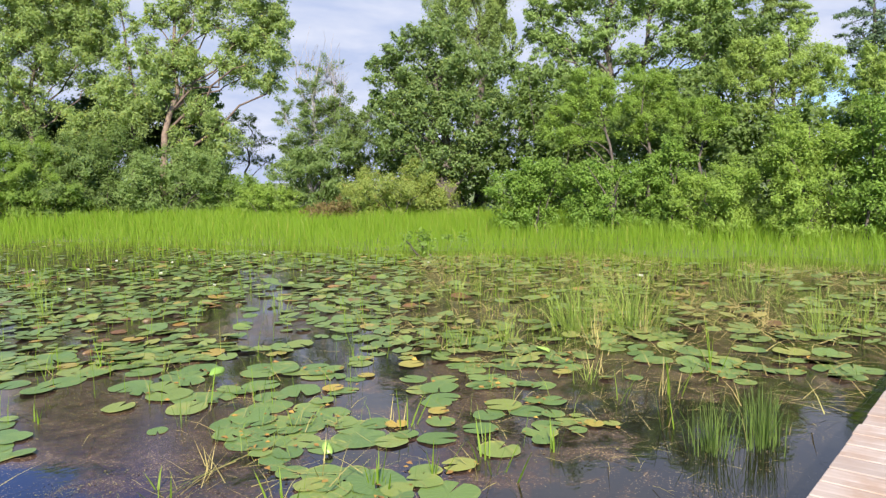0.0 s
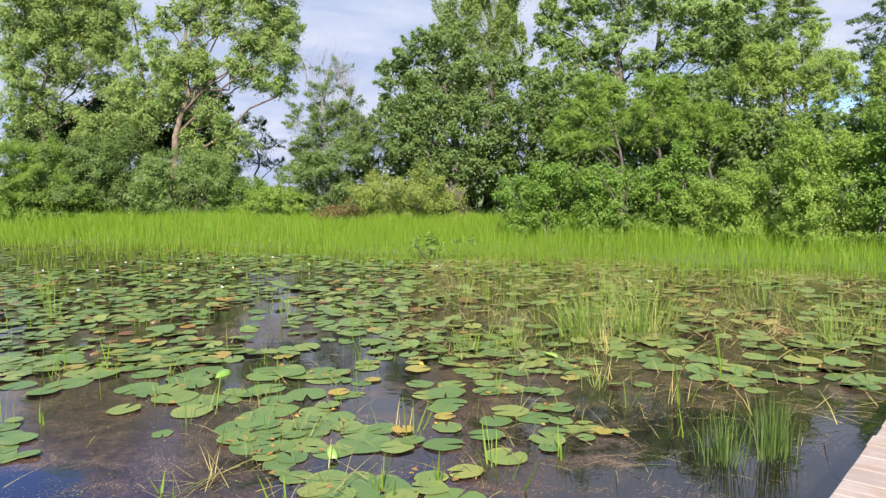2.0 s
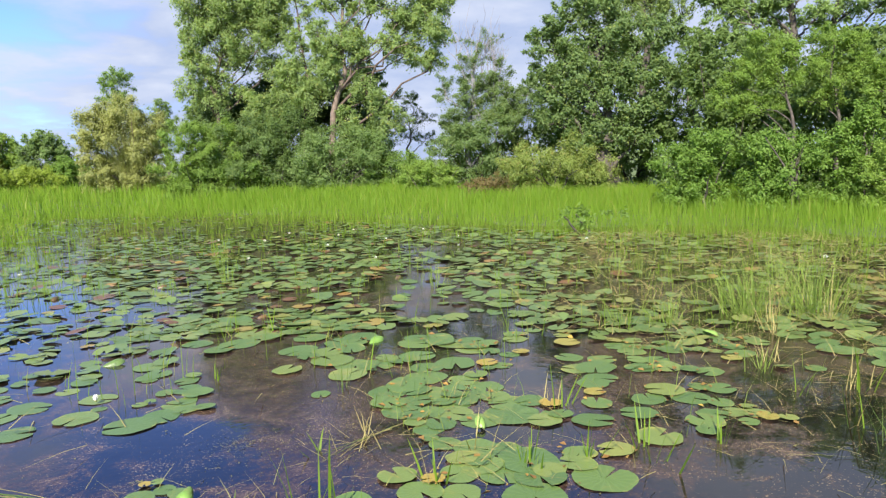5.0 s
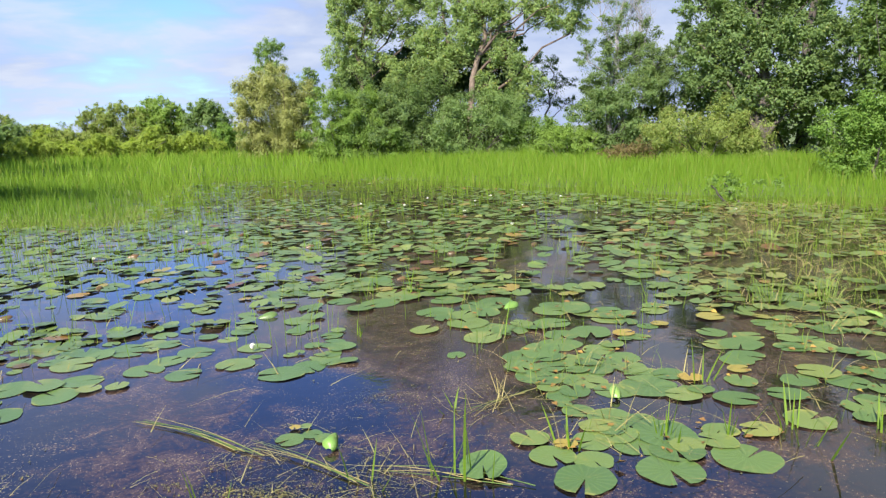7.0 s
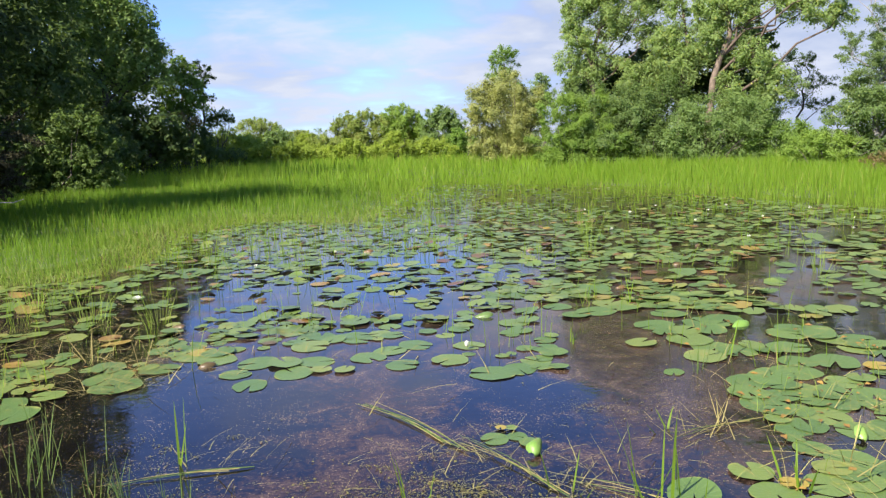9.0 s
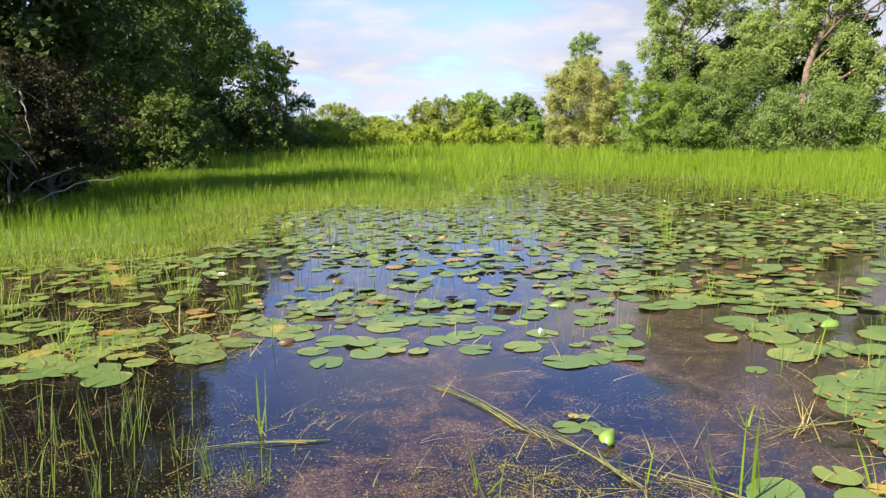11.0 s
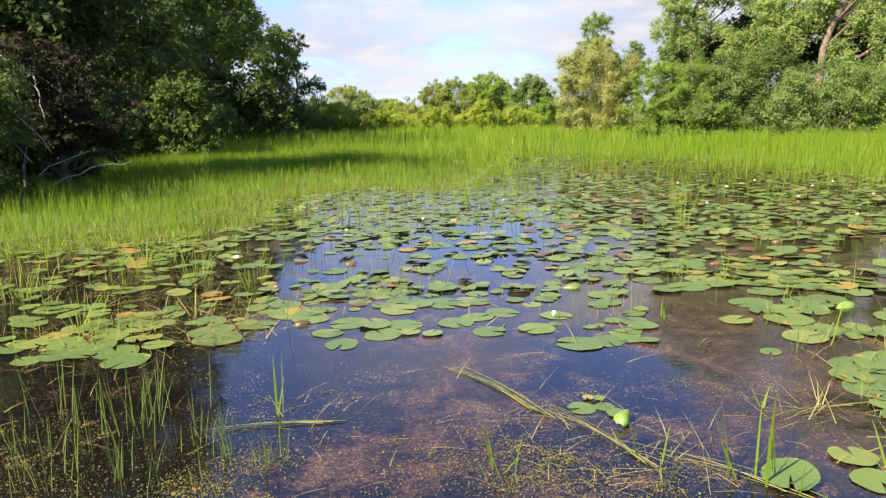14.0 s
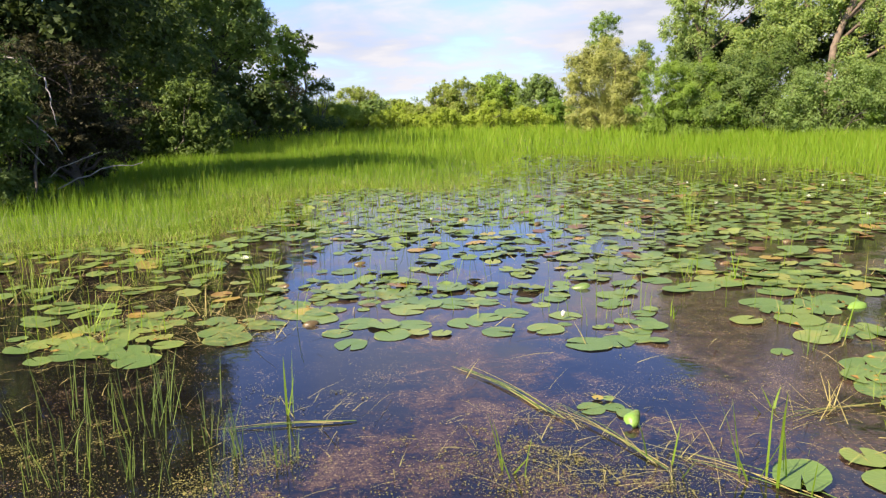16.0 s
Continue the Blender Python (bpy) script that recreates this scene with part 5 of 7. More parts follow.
shrub(0.37, 48.02, [(-0.39, 0.0, 1.5, 0.99, 0.61), (0.51, -0.0, 1.26, 0.99, 0.53), (0.05, -0.0, 0.83, 1.14, 0.46)], "distant olive willow beyond the marsh", leaf_olive, leaf=0.175, dens=2.5, style=FINE, stems=6)
shrub(1.70, 48.00, [(-0.41, 0.01, 1.48, 0.99, 0.61), (0.49, -0.02, 1.24, 0.99, 0.53), (0.03, -0.0, 0.8, 1.14, 0.46)], "distant yellow-green willow thicket beyond the marsh", leaf_far, leaf=0.175, dens=2.5, style=FINE, stems=5)
shrub(3.14, 46.93, [(-0.41, 0.02, 1.44, 0.97, 0.6), (0.46, -0.03, 1.21, 0.97, 0.52), (0.02, -0.0, 0.79, 1.12, 0.45)], "distant olive willow beyond the marsh", leaf_olive, leaf=0.175, dens=2.5, style=FINE, stems=6)
shrub(4.52, 45.81, [(-0.42, 0.04, 1.41, 0.95, 0.58), (0.43, -0.04, 1.19, 0.95, 0.51), (0.0, -0.0, 0.77, 1.1, 0.44)], "distant olive willow beyond the marsh", leaf_olive, leaf=0.175, dens=2.5, style=FINE, stems=6)
shrub(5.65, 44.69, [(-0.42, 0.05, 1.39, 0.93, 0.57), (0.4, -0.05, 1.17, 0.93, 0.5), (-0.01, 0.0, 0.76, 1.07, 0.43)], "distant olive willow beyond the marsh", leaf_olive, leaf=0.175, dens=2.5, style=FINE, stems=6)
shrub(2.41, 46.97, [(-0.02, 0.0, 3.15, 1.07, 0.78), (0.77, -0.04, 2.93, 0.68, 0.68), (-0.54, 0.02, 2.66, 0.68, 0.78), (0.26, -0.01, 2.36, 1.46, 0.78), (-0.33, 0.01, 1.66, 0.97, 0.78), (0.91, -0.05, 1.76, 0.78, 0.87)], "distant rounded green tree-like bush beyond the marsh", leaf_lime, leaf=0.18, dens=2.5, style=LEAFY, stems=5)
shrub(4.95, 44.77, [(-0.11, 0.01, 3.02, 0.93, 0.74), (-0.79, 0.08, 2.55, 0.74, 0.84), (0.51, -0.06, 2.52, 0.74, 0.84), (-0.18, 0.02, 1.9, 1.39, 1.02), (0.79, -0.09, 1.62, 0.74, 0.84), (-0.94, 0.09, 1.43, 0.74, 0.74)], "distant dull green bush beside the tan willow", leaf_grey, leaf=0.18, dens=2.5, style=LEAFY, stems=5)
shrub(6.03, 43.12, [(-0.22, 0.03, 1.35, 0.9, 0.81), (0.41, -0.06, 1.09, 0.63, 0.63), (-0.75, 0.09, 1.12, 0.72, 0.54)], "dark green bush below the tan willow", leaf_bright, leaf=0.18, dens=2.5, style=LEAFY, stems=5)
shrub(-1.34, 48.00, [(0.12, 0.0, 2.93, 0.79, 0.59), (-0.57, -0.02, 2.49, 0.45, 0.69, 0.7), (0.55, 0.01, 2.24, 1.19, 0.79), (-0.1, -0.0, 1.67, 1.29, 0.69)], "distant olive willow beyond the marsh", leaf_olive, leaf=0.175, dens=2.5, style=FINE, stems=6)
shrub(0.25, 47.52, [(-0.13, 0.0, 3.03, 0.78, 0.59), (0.75, -0.01, 2.86, 0.69, 0.59), (0.22, -0.0, 2.27, 1.37, 0.78), (-0.01, 0.0, 1.55, 1.57, 0.78)], "distant olive willow beyond the marsh", leaf_olive, leaf=0.175, dens=2.5, style=FINE, stems=6)
shrub(1.57, 42.00, [(-0.03, 0.0, 1.27, 1.04, 0.52), (-0.69, 0.02, 1.03, 0.95, 0.43), (0.69, -0.03, 1.07, 0.87, 0.43), (0.04, -0.0, 1.73, 0.61, 0.43)], "low yellow-green scrub beyond the marsh", leaf_far, leaf=0.175, dens=2.5, style=FINE, stems=5)
shrub(4.19, 42.33, [(-0.49, 0.04, 1.22, 0.97, 0.53), (0.4, -0.04, 1.09, 1.05, 0.44), (-0.98, 0.08, 0.92, 0.79, 0.39)], "low yellow-green scrub beyond the marsh", leaf_far, leaf=0.175, dens=2.5, style=FINE, stems=5)
shrub(-0.84, 43.01, [(0.06, 0.0, 1.19, 1.24, 0.44), (-0.88, -0.03, 1.02, 0.98, 0.36), (0.9, 0.01, 0.99, 0.89, 0.36)], "low yellow-green scrub beyond the marsh", leaf_far, leaf=0.175, dens=2.5, style=FINE, stems=5)
shrub(-4.74, 51.79, [(-0.45, -0.04, 2.12, 0.86, 0.43), (0.55, 0.05, 2.1, 0.86, 0.43), (0.13, 0.01, 1.62, 1.82, 0.54)], "distant olive willow beyond the marsh", leaf_olive, leaf=0.175, dens=2.5, style=FINE, stems=6)
shrub(-3.72, 44.85, [(0.09, 0.01, 1.04, 1.21, 0.42), (-0.95, -0.09, 1.19, 1.02, 0.46), (1.14, 0.08, 0.95, 1.02, 0.37)], "low yellow-green scrub beyond the marsh", leaf_far, leaf=0.175, dens=2.5, style=FINE, stems=5)
tree(-3.25, 52.91, [(-0.02, -0.0, 2.55, 0.34, 0.25, 0.6), (0.29, 0.02, 2.06, 0.38, 0.34, 0.6), (-0.13, -0.01, 1.75, 0.34, 0.34, 0.6)], "distant_tree", "thin-crowned distant tree over the scrub", leaf_grey, leaf=0.14, dens=1.2, trunk=0.1, style=FEATHER)
shrub(-6.74, 46.51, [(0.06, 0.01, 2.86, 0.87, 0.49), (-0.59, -0.09, 2.57, 0.78, 0.68), (0.83, 0.12, 2.55, 0.68, 0.58), (0.17, 0.02, 2.14, 1.46, 0.58)], "distant tan-green willow beyond the marsh", leaf_olive, leaf=0.13, dens=1.8, style=FINE, stems=6)
shrub(-5.60, 45.66, [(0.16, 0.02, 2.18, 0.66, 0.57), (0.49, 0.06, 1.76, 0.76, 0.47), (-0.28, -0.04, 1.84, 0.66, 0.47)], "distant dull green bush beyond the marsh", leaf_grey, leaf=0.18, dens=2.5, style=LEAFY, stems=5)
shrub(-7.85, 42.27, [(0.01, 0.0, 1.98, 1.07, 0.53), (0.96, 0.17, 1.7, 0.98, 0.53), (-0.64, -0.13, 1.67, 0.8, 0.53), (0.14, 0.03, 1.34, 1.33, 0.4)], "distant yellow-green willow thicket beyond the marsh", leaf_far, leaf=0.175, dens=2.5, style=FINE, stems=5)
shrub(-6.01, 41.56, [(-0.07, -0.01, 1.37, 1.13, 0.43), (1.01, 0.14, 1.23, 1.04, 0.39), (-1.06, -0.17, 1.15, 0.87, 0.35)], "low yellow-green scrub beyond the marsh", leaf_far, leaf=0.175, dens=2.5, style=FINE, stems=5)
shrub(-7.74, 39.23, [(-0.17, -0.04, 1.19, 0.74, 0.33), (0.71, 0.14, 1.08, 0.83, 0.33)], "dark green bush at the tree line", leaf_dark_shade, leaf=0.14, dens=2.0, stems=5)

# ---- grass ----


def spread(x0, x1, y0, y1, n):
    return rng.uniform(x0, x1, n), rng.uniform(y0, y1, n)


def meadow(name, label, x0, x1, y0, y1, per_m2, mat, tall, keep):
    n = int((x1 - x0) * (y1 - y0) * per_m2)
    x, y = spread(x0, x1, y0, y1, n)
    d = shore_distance(x, y)
    k = keep(x, y, d)
    x, y, d = x[k], y[k], d[k]
    far = np.hypot(x, y)
    patch = 0.5 + 0.5 * ripple(x, y, 0.8, 4.0)
    height = np.where(rng.random(len(x)) < 0.45, rng.uniform(0.4, 0.8, len(x)), 1.0) * rng.uniform(tall[0], tall[1], len(x)) * (0.72 + 0.42 * patch) * np.clip(0.58 + d * 0.20, 0.42, 1.0)
    width = 0.0046 * np.clip(far / 9.0, 0.8, 5.0) ** 1.3 * rng.uniform(0.7, 1.3, len(x))
    z = np.maximum(ground_height(x, y), -0.05)
    v, t = blades(x, y, z, height, width, np.abs(rng.normal(0.0, 0.30, len(x))))
    return tagged(new(name, mesh_from(name, v, t, mat)), label, "grass", kind="stuff")


def thin_out(x, y, d, full, half):
    """True for more blades ashore, for few out in the water; fewer far away."""
    chance = 1.0 / (1.0 + np.exp(-(d + 0.15 + 0.6 * ripple(x, y, 1.7, 2.0)) / 0.34))
    chance = np.maximum(chance, 0.02 * np.exp(d / 0.8))
    chance *= np.clip(full / np.hypot(x, y), 0.0, 1.0) ** half
    return rng.random(len(x)) < chance


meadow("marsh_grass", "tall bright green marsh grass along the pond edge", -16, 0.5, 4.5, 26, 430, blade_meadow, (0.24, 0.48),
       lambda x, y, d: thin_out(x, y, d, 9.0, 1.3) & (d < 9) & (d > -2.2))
meadow("marsh_grass", "tall bright green marsh grass along the far bank", 0.5, 21, -3, 26, 420, blade_green, (0.34, 0.60),
       lambda x, y, d: thin_out(x, y, d, 10.0, 1.2) & (d < np.where(y > 9, 9.0, 5.5)) & (d > -2.2))
meadow("marsh_grass", "sunlit marsh meadow beyond the pond", -22, 22, 22, 64, 42, blade_green, (0.45, 0.8),
       lambda x, y, d: (d > 0) & (rng.random(len(x)) < np.clip(30.0 / np.hypot(x, y), 0, 1)))

# low thatch at the feet of the grass, where the marsh is wet
for label, mat, n, tall, lie in (("short green sedge at the wet edge of the marsh", blade_sedge, 11000, (0.08, 0.24), 0.35), ("dead straw thatch under the marsh grass", blade_straw, 7000, (0.08, 0.26), 0.8)):
    x, y = spread(-9, 0.4, 5.0, 16.0, n * 3)
    d = shore_distance(x, y)
    k = (d > -0.35) & (d < 2.6) & (rng.random(len(x)) < 0.55 + 0.45 * ripple(x, y, 2.1, 6.0))
    x, y = x[k], y[k]
    v, t = blades(x, y, np.full(len(x), 0.004), rng.uniform(*tall, len(x)), rng.uniform(0.006, 0.011, len(x)), np.abs(rng.normal(0, 0.35, len(x))), lie)
    tagged(new("marsh_thatch", mesh_from("marsh_thatch", v, t, mat)), label, "grass", kind="stuff")

# ---- dock ----


def box_mesh(name, sx, sy, sz, mat, bevel=0.004):
    bm = bmesh.new()
    bmesh.ops.create_cube(bm, size=1.0)
    bmesh.ops.scale(bm, vec=(sx, sy, sz), verts=bm.verts)
    bmesh.ops.bevel(bm, geom=bm.edges[:], offset=bevel, segments=1, affect="EDGES")
    me = bpy.data.meshes.new(name)
    bm.to_mesh(me)
    bm.free()
    me.materials.append(mat)
    return me


DECK_TOP, DECK_EDGE, DECK_WIDE, BOARD = 0.35, 0.545, 1.75, 0.145
dock = tagged(new("dock"), "weathered grey-brown wooden dock over the pond", "dock")
dock.matrix_world = pose(0, DECK_EDGE - DECK_WIDE / 2, 0, 0, 0, 2.2)
board_me = box_mesh("board", BOARD - 0.006, DECK_WIDE, 0.036, plank)
for i in range(-28, 62):
    b = part("board", board_me, dock)
    b.matrix_basis = pose(i * BOARD, rng.normal(0, 0.0025), DECK_TOP - 0.018 + rng.normal(0, 0.0008), 0, 0, rng.normal(0, 0.05))
beam_me = box_mesh("beam", 90 * BOARD, 0.045, 0.19, plank)
for y in (-DECK_WIDE / 2 + 0.06, 0.0, DECK_WIDE / 2 - 0.06):
    part("beam", beam_me, dock).matrix_basis = pose(16.5 * BOARD, y, DECK_TOP - 0.036 - 0.096)
post_me = box_mesh("post", 0.09, 0.09, 0.8, plank)
for x in (-3.0, 0.0, 3.0, 6.0, 8.5):
    for y in (-DECK_WIDE / 2 + 0.14, DECK_WIDE / 2 - 0.14):
        part("post", post_me, dock).matrix_basis = pose(x, y, -0.09)

# ---- lily pads ----
PADS_BAY = [
    (1.38, 4.82, 0.09), (1.33, 4.63, 0.10), (1.26, 4.41, 0.08), (1.22, 4.24, 0.08), (1.96, 3.98, 0.07), (2.42, 4.38, 0.17), (2.35, 4.62, 0.18),
    (2.53, 4.30, 0.14), (2.51, 5.34, 0.16), (2.27, 5.04, 0.16), (2.43, 4.85, 0.14), (2.64, 5.01, 0.17), (3.18, 5.70, 0.15), (2.89, 5.99, 0.15),
    (2.73, 5.62, 0.19), (2.84, 5.08, 0.16), (3.06, 4.60, 0.15), (3.30, 4.65, 0.13), (2.88, 4.30, 0.14), (2.77, 4.02, 0.13), (2.64, 3.84, 0.16),
    (2.50, 3.56, 0.12), (2.30, 3.74, 0.14), (2.19, 3.39, 0.13), (2.31, 3.28, 0.09), (2.16, 3.08, 0.09), (2.21, 5.83, 0.18), (1.99, 5.55, 0.17),
    (1.98, 6.25, 0.21), (1.73, 5.79, 0.13), (2.21, 6.41, 0.22), (2.40, 5.74, 0.16)]
PADS_MIDDLE = [
    (3.28, 4.41, 0.15), (3.42, 4.38, 0.13), (2.98, 3.97, 0.16), (3.27, 4.18, 0.12), (3.72, 4.20, 0.11), (3.36, 4.07, 0.10), (3.19, 3.73, 0.09),
    (3.41, 3.90, 0.08), (2.79, 3.62, 0.11), (2.82, 3.42, 0.12), (2.74, 3.12, 0.13), (2.57, 3.32, 0.10), (2.64, 2.96, 0.16), (2.72, 2.86, 0.11),
    (2.44, 3.00, 0.11), (2.39, 3.19, 0.12), (2.25, 3.10, 0.09), (2.20, 2.71, 0.12), (2.11, 2.86, 0.08), (2.30, 2.45, 0.15), (2.44, 2.10, 0.14),
    (2.67, 3.35, 0.10), (2.86, 3.06, 0.10), (2.10, 2.54, 0.10)]
PADS_POOL = [
    (3.67, 3.56, 0.11), (3.63, 3.27, 0.15), (3.52, 3.33, 0.12), (3.81, 3.38, 0.11), (4.15, 3.54, 0.11), (4.11, 3.37, 0.11), (3.84, 3.07, 0.11),
    (3.99, 2.98, 0.12), (4.06, 3.12, 0.10), (4.47, 3.32, 0.11), (4.61, 3.26, 0.11), (4.75, 2.99, 0.13), (4.56, 3.00, 0.08), (4.11, 2.73, 0.10),
    (3.87, 2.49, 0.10), (3.60, 2.50, 0.12), (3.66, 2.35, 0.08), (3.37, 3.05, 0.11), (3.13, 2.79, 0.10), (3.41, 2.65, 0.11), (3.18, 2.53, 0.11),
    (3.47, 2.27, 0.09), (3.35, 2.23, 0.11), (2.91, 2.61, 0.11), (3.00, 2.25, 0.12), (3.65, 2.13, 0.08), (3.51, 2.08, 0.06), (3.58, 2.22, 0.08)]
PADS_DOCK = [
    (5.35, 2.89, 0.16), (5.60, 3.08, 0.10), (5.33, 2.62, 0.16), (5.70, 2.46, 0.16), (5.21, 2.42, 0.17), (5.27, 2.14, 0.16), (5.63, 2.25, 0.18),
    (5.22, 1.95, 0.14), (5.23, 1.83, 0.12), (5.02, 1.69, 0.11), (5.46, 1.79, 0.14), (5.98, 1.97, 0.15), (5.06, 3.03, 0.09), (5.93, 2.66, 0.17),
    (5.83, 1.59, 0.12), (5.48, 1.53, 0.14), (6.20, 1.42, 0.17), (5.73, 1.34, 0.18), (5.60, 1.17, 0.15), (5.84, 1.10, 0.15), (4.67, 2.34, 0.10)]
PADS_WEST = [
    (-2.93, 5.22, 0.16), (-2.38, 4.33, 0.15), (-2.31, 4.14, 0.14), (-2.48, 4.70, 0.12), (-2.66, 5.28, 0.11), (-2.52, 5.08, 0.11), (-2.36, 4.73, 0.12),
    (-2.15, 4.49, 0.13), (-2.16, 4.30, 0.15), (-1.96, 4.18, 0.16), (-1.81, 3.99, 0.15), (-2.21, 4.93, 0.12), (-2.15, 4.96, 0.13), (-2.02, 4.65, 0.10),
    (-1.92, 5.00, 0.09), (-1.50, 4.58, 0.17), (-1.40, 4.40, 0.17), (-1.22, 4.70, 0.14), (-1.31, 4.75, 0.08), (-1.08, 4.99, 0.17), (-0.88, 4.83, 0.14),
    (-1.15, 5.23, 0.13)]
PADS_NORTH = [
    (-0.59, 4.70, 0.15), (-0.70, 4.49, 0.11), (-0.57, 4.25, 0.12), (-0.33, 4.44, 0.14), (-0.20, 4.65, 0.13), (-0.27, 5.03, 0.15), (0.14, 4.67, 0.13),
    (0.29, 4.80, 0.12), (0.36, 4.46, 0.12), (0.47, 4.90, 0.13), (0.67, 4.50, 0.13), (0.89, 4.18, 0.15), (1.07, 4.22, 0.12), (0.84, 4.81, 0.12),
    (0.81, 4.61, 0.05), (1.02, 4.52, 0.05), (1.20, 4.65, 0.07), (1.21, 4.37, 0.11), (0.74, 3.22, 0.07), (0.85, 3.23, 0.05), (0.89, 3.15, 0.05),
    (1.73, 2.50, 0.10)]
PADS_YELLOW = [
    (3.94, 3.85, 0.10), (3.59, 2.68, 0.12), (3.25, 2.92, 0.07), (2.70, 2.27, 0.09), (2.30, 2.30, 0.08), (2.07, 2.66, 0.08), (3.65, 2.06, 0.06),
    (3.71, 1.98, 0.05), (5.49, 2.01, 0.13), (6.08, 1.71, 0.14), (2.00, 4.60, 0.11), (4.33, 3.55, 0.08), (4.47, 2.81, 0.07), (4.05, 4.02, 0.07),
    (3.15, 3.83, 0.08), (-1.93, 4.41, 0.08), (-1.74, 4.28, 0.10), (-1.84, 4.45, 0.06), (-0.16, 4.46, 0.07), (-0.01, 4.43, 0.07), (0.79, 3.33, 0.03),
    (0.84, 3.32, 0.03), (1.73, 2.69, 0.09), (3.85, 4.27, 0.06)]


def pad_shape(sides, notch, seed, curl=0.0):
    """A unit lily pad: a disc with a slit, a little wavy."""
    r = random.Random(seed)
    a = np.linspace(notch, 2 * math.pi - notch, sides)
    wob = [1.0 + 0.045 * math.sin(2 * t + seed) + 0.03 * math.sin(5 * t + seed * 3) + r.uniform(-0.02, 0.02) for t in a]
    wob[0] *= 0.93
    wob[-1] *= 0.93
    verts = [(0.0, 0.0, 0.0)]
    verts += [(0.58 * w * math.cos(t), 0.58 * w * math.sin(t), 0.003) for t, w in zip(a, wob)]
    verts += [(w * math.cos(t), w * math.sin(t) * 0.96, 0.004 + 0.008 * math.sin(3 * t + seed) + curl * max(0.0, math.cos(t - seed)) ** 2) for t, w in zip(a, wob)]
    tris = []
    for i in range(1, sides):
        p, q = i, i + sides
        tris += [(0, p, p + 1), (p, q, q + 1), (p, q + 1, p + 1)]
    return np.array(verts), np.array(tris)


pad_meshes = {}
for tone, mat in (("green", pad_green), ("yellow", pad_yellow), ("brown", pad_brown)):
    pad_meshes[tone] = []
    for k in range(6):
        v, t = pad_shape(24, rng.uniform(0.05, 0.28), k * 1.7 + 0.4, curl=(0.05 if k == 5 else 0.0))
        pad_meshes[tone].append(mesh_from("lily_pad", v, t, mat, True))

PAD_LABEL = {"green": "round green water-lily pad floating on the pond", "yellow": "yellowing water-lily pad floating on the pond", "brown": "withered brown water-lily pad on the pond"}
placed = []


def lily_pad(x, y, r, tone="green", z=None, tilt=0.7):
    ob = new("lily_pad", random.choice(pad_meshes[tone]))
    z = 0.002 + random.random() * 0.006 if z is None else z
    ob.matrix_world = pose(x, y, z, random.gauss(0, tilt), random.gauss(0, tilt)) @ pose(0, 0, 0, 0, 0, random.uniform(0, 360)) @ Matrix.Diagonal((r, r, r, 1))
    placed.append((x, y, r))
    return tagged(ob, PAD_LABEL[tone], "lily pad", "lily pads on the pond")


for group in (PADS_BAY, PADS_MIDDLE, PADS_POOL, PADS_DOCK, PADS_WEST, PADS_NORTH):
    for x, y, r in group:
        raised = x > 4.2 and y < 3.7
        lily_pad(x, y, r * (0.7 if raised else 1.02 if math.hypot(x, y) < 4 else 0.93))
        if raised:
            # a crowd of small leaves pushed up over one another
            lily_pad(x + random.uniform(-0.16, 0.16), y + random.uniform(0.05, 0.15), r * 0.6, z=0.014, tilt=6.0)
for x, y, r in ((1.73, 2.26, 0.133), (1.97, 2.54, 0.10), (2.13, 2.42, 0.121), (2.08, 2.16, 0.137), (3.48, 3.09, 0.113), (1.86, 2.38, 0.09), (2.3, 2.62, 0.09), (2.55, 2.36, 0.085), (2.75, 3.25, 0.10), (2.5, 3.3, 0.09), (2.35, 3.5, 0.10)):
    lily_pad(x, y, r)
# smaller leaves pushed in between, half over their neighbours
for group, share in ((PADS_BAY, 0.8), (PADS_MIDDLE, 0.7), (PADS_POOL, 0.25), (PADS_NORTH, 0.25), (PADS_WEST, 0.4)):
    for x, y, r in group:
        if random.random() < share and not (x < 1.6 and y < 4.0):
            a = random.uniform(0, 6.283)
            lily_pad(x + 1.25 * r * math.cos(a), y + 1.25 * r * math.sin(a), r * random.uniform(0.55, 0.85), "yellow" if random.random() < 0.12 else "green", z=0.010 + random.random() * 0.006, tilt=2.0)
for x, y, r in PADS_YELLOW:
    lily_pad(x, y, r, "yellow", z=0.013)

# the rest of the carpet, thinner over the open patches
OPEN = [(0.12, [(1.4, 20.0), (1.4, 26.0), (5.0, 25.0), (7.9, 19.0), (7.0, 14.4), (5.1, 13.2), (3.9, 14.8), (2.6, 17.5)]),
        (0.18, [(4.0, 7.2), (5.5, 8.2), (4.5, 5.8), (4.1, 4.0), (3.5, 4.3), (3.2, 5.6)]),
        (0.05, [(1.2, 4.3), (1.6, 6.0), (2.3, 5.9), (1.9, 3.8)]),
        (0.6, [(-2.0, 6.2), (-2.4, 11.5), (0.6, 14.0), (1.6, 12.5), (1.2, 5.6)]),
        (0.34, [(-1.0, 4.4), (-1.2, 7.5), (-5.5, 7.5), (-5.5, 3.0)]),
        (0.3, [(0.3, 12.5), (1.7, 24), (4, 23), (2.5, 14)]),
        (0.3, [(5.2, 2.2), (5.0, 5.0), (8.0, 8.0), (11.5, 4.0), (11.5, 0.8)])]


def within(x, y, poly):
    hit = False
    for (ax, ay), (bx, by) in zip(poly, poly[1:] + poly[:1]):
        if (ay > y) != (by > y) and x < (bx - ax) * (y - ay) / (by - ay) + ax:
            hit = not hit
    return hit


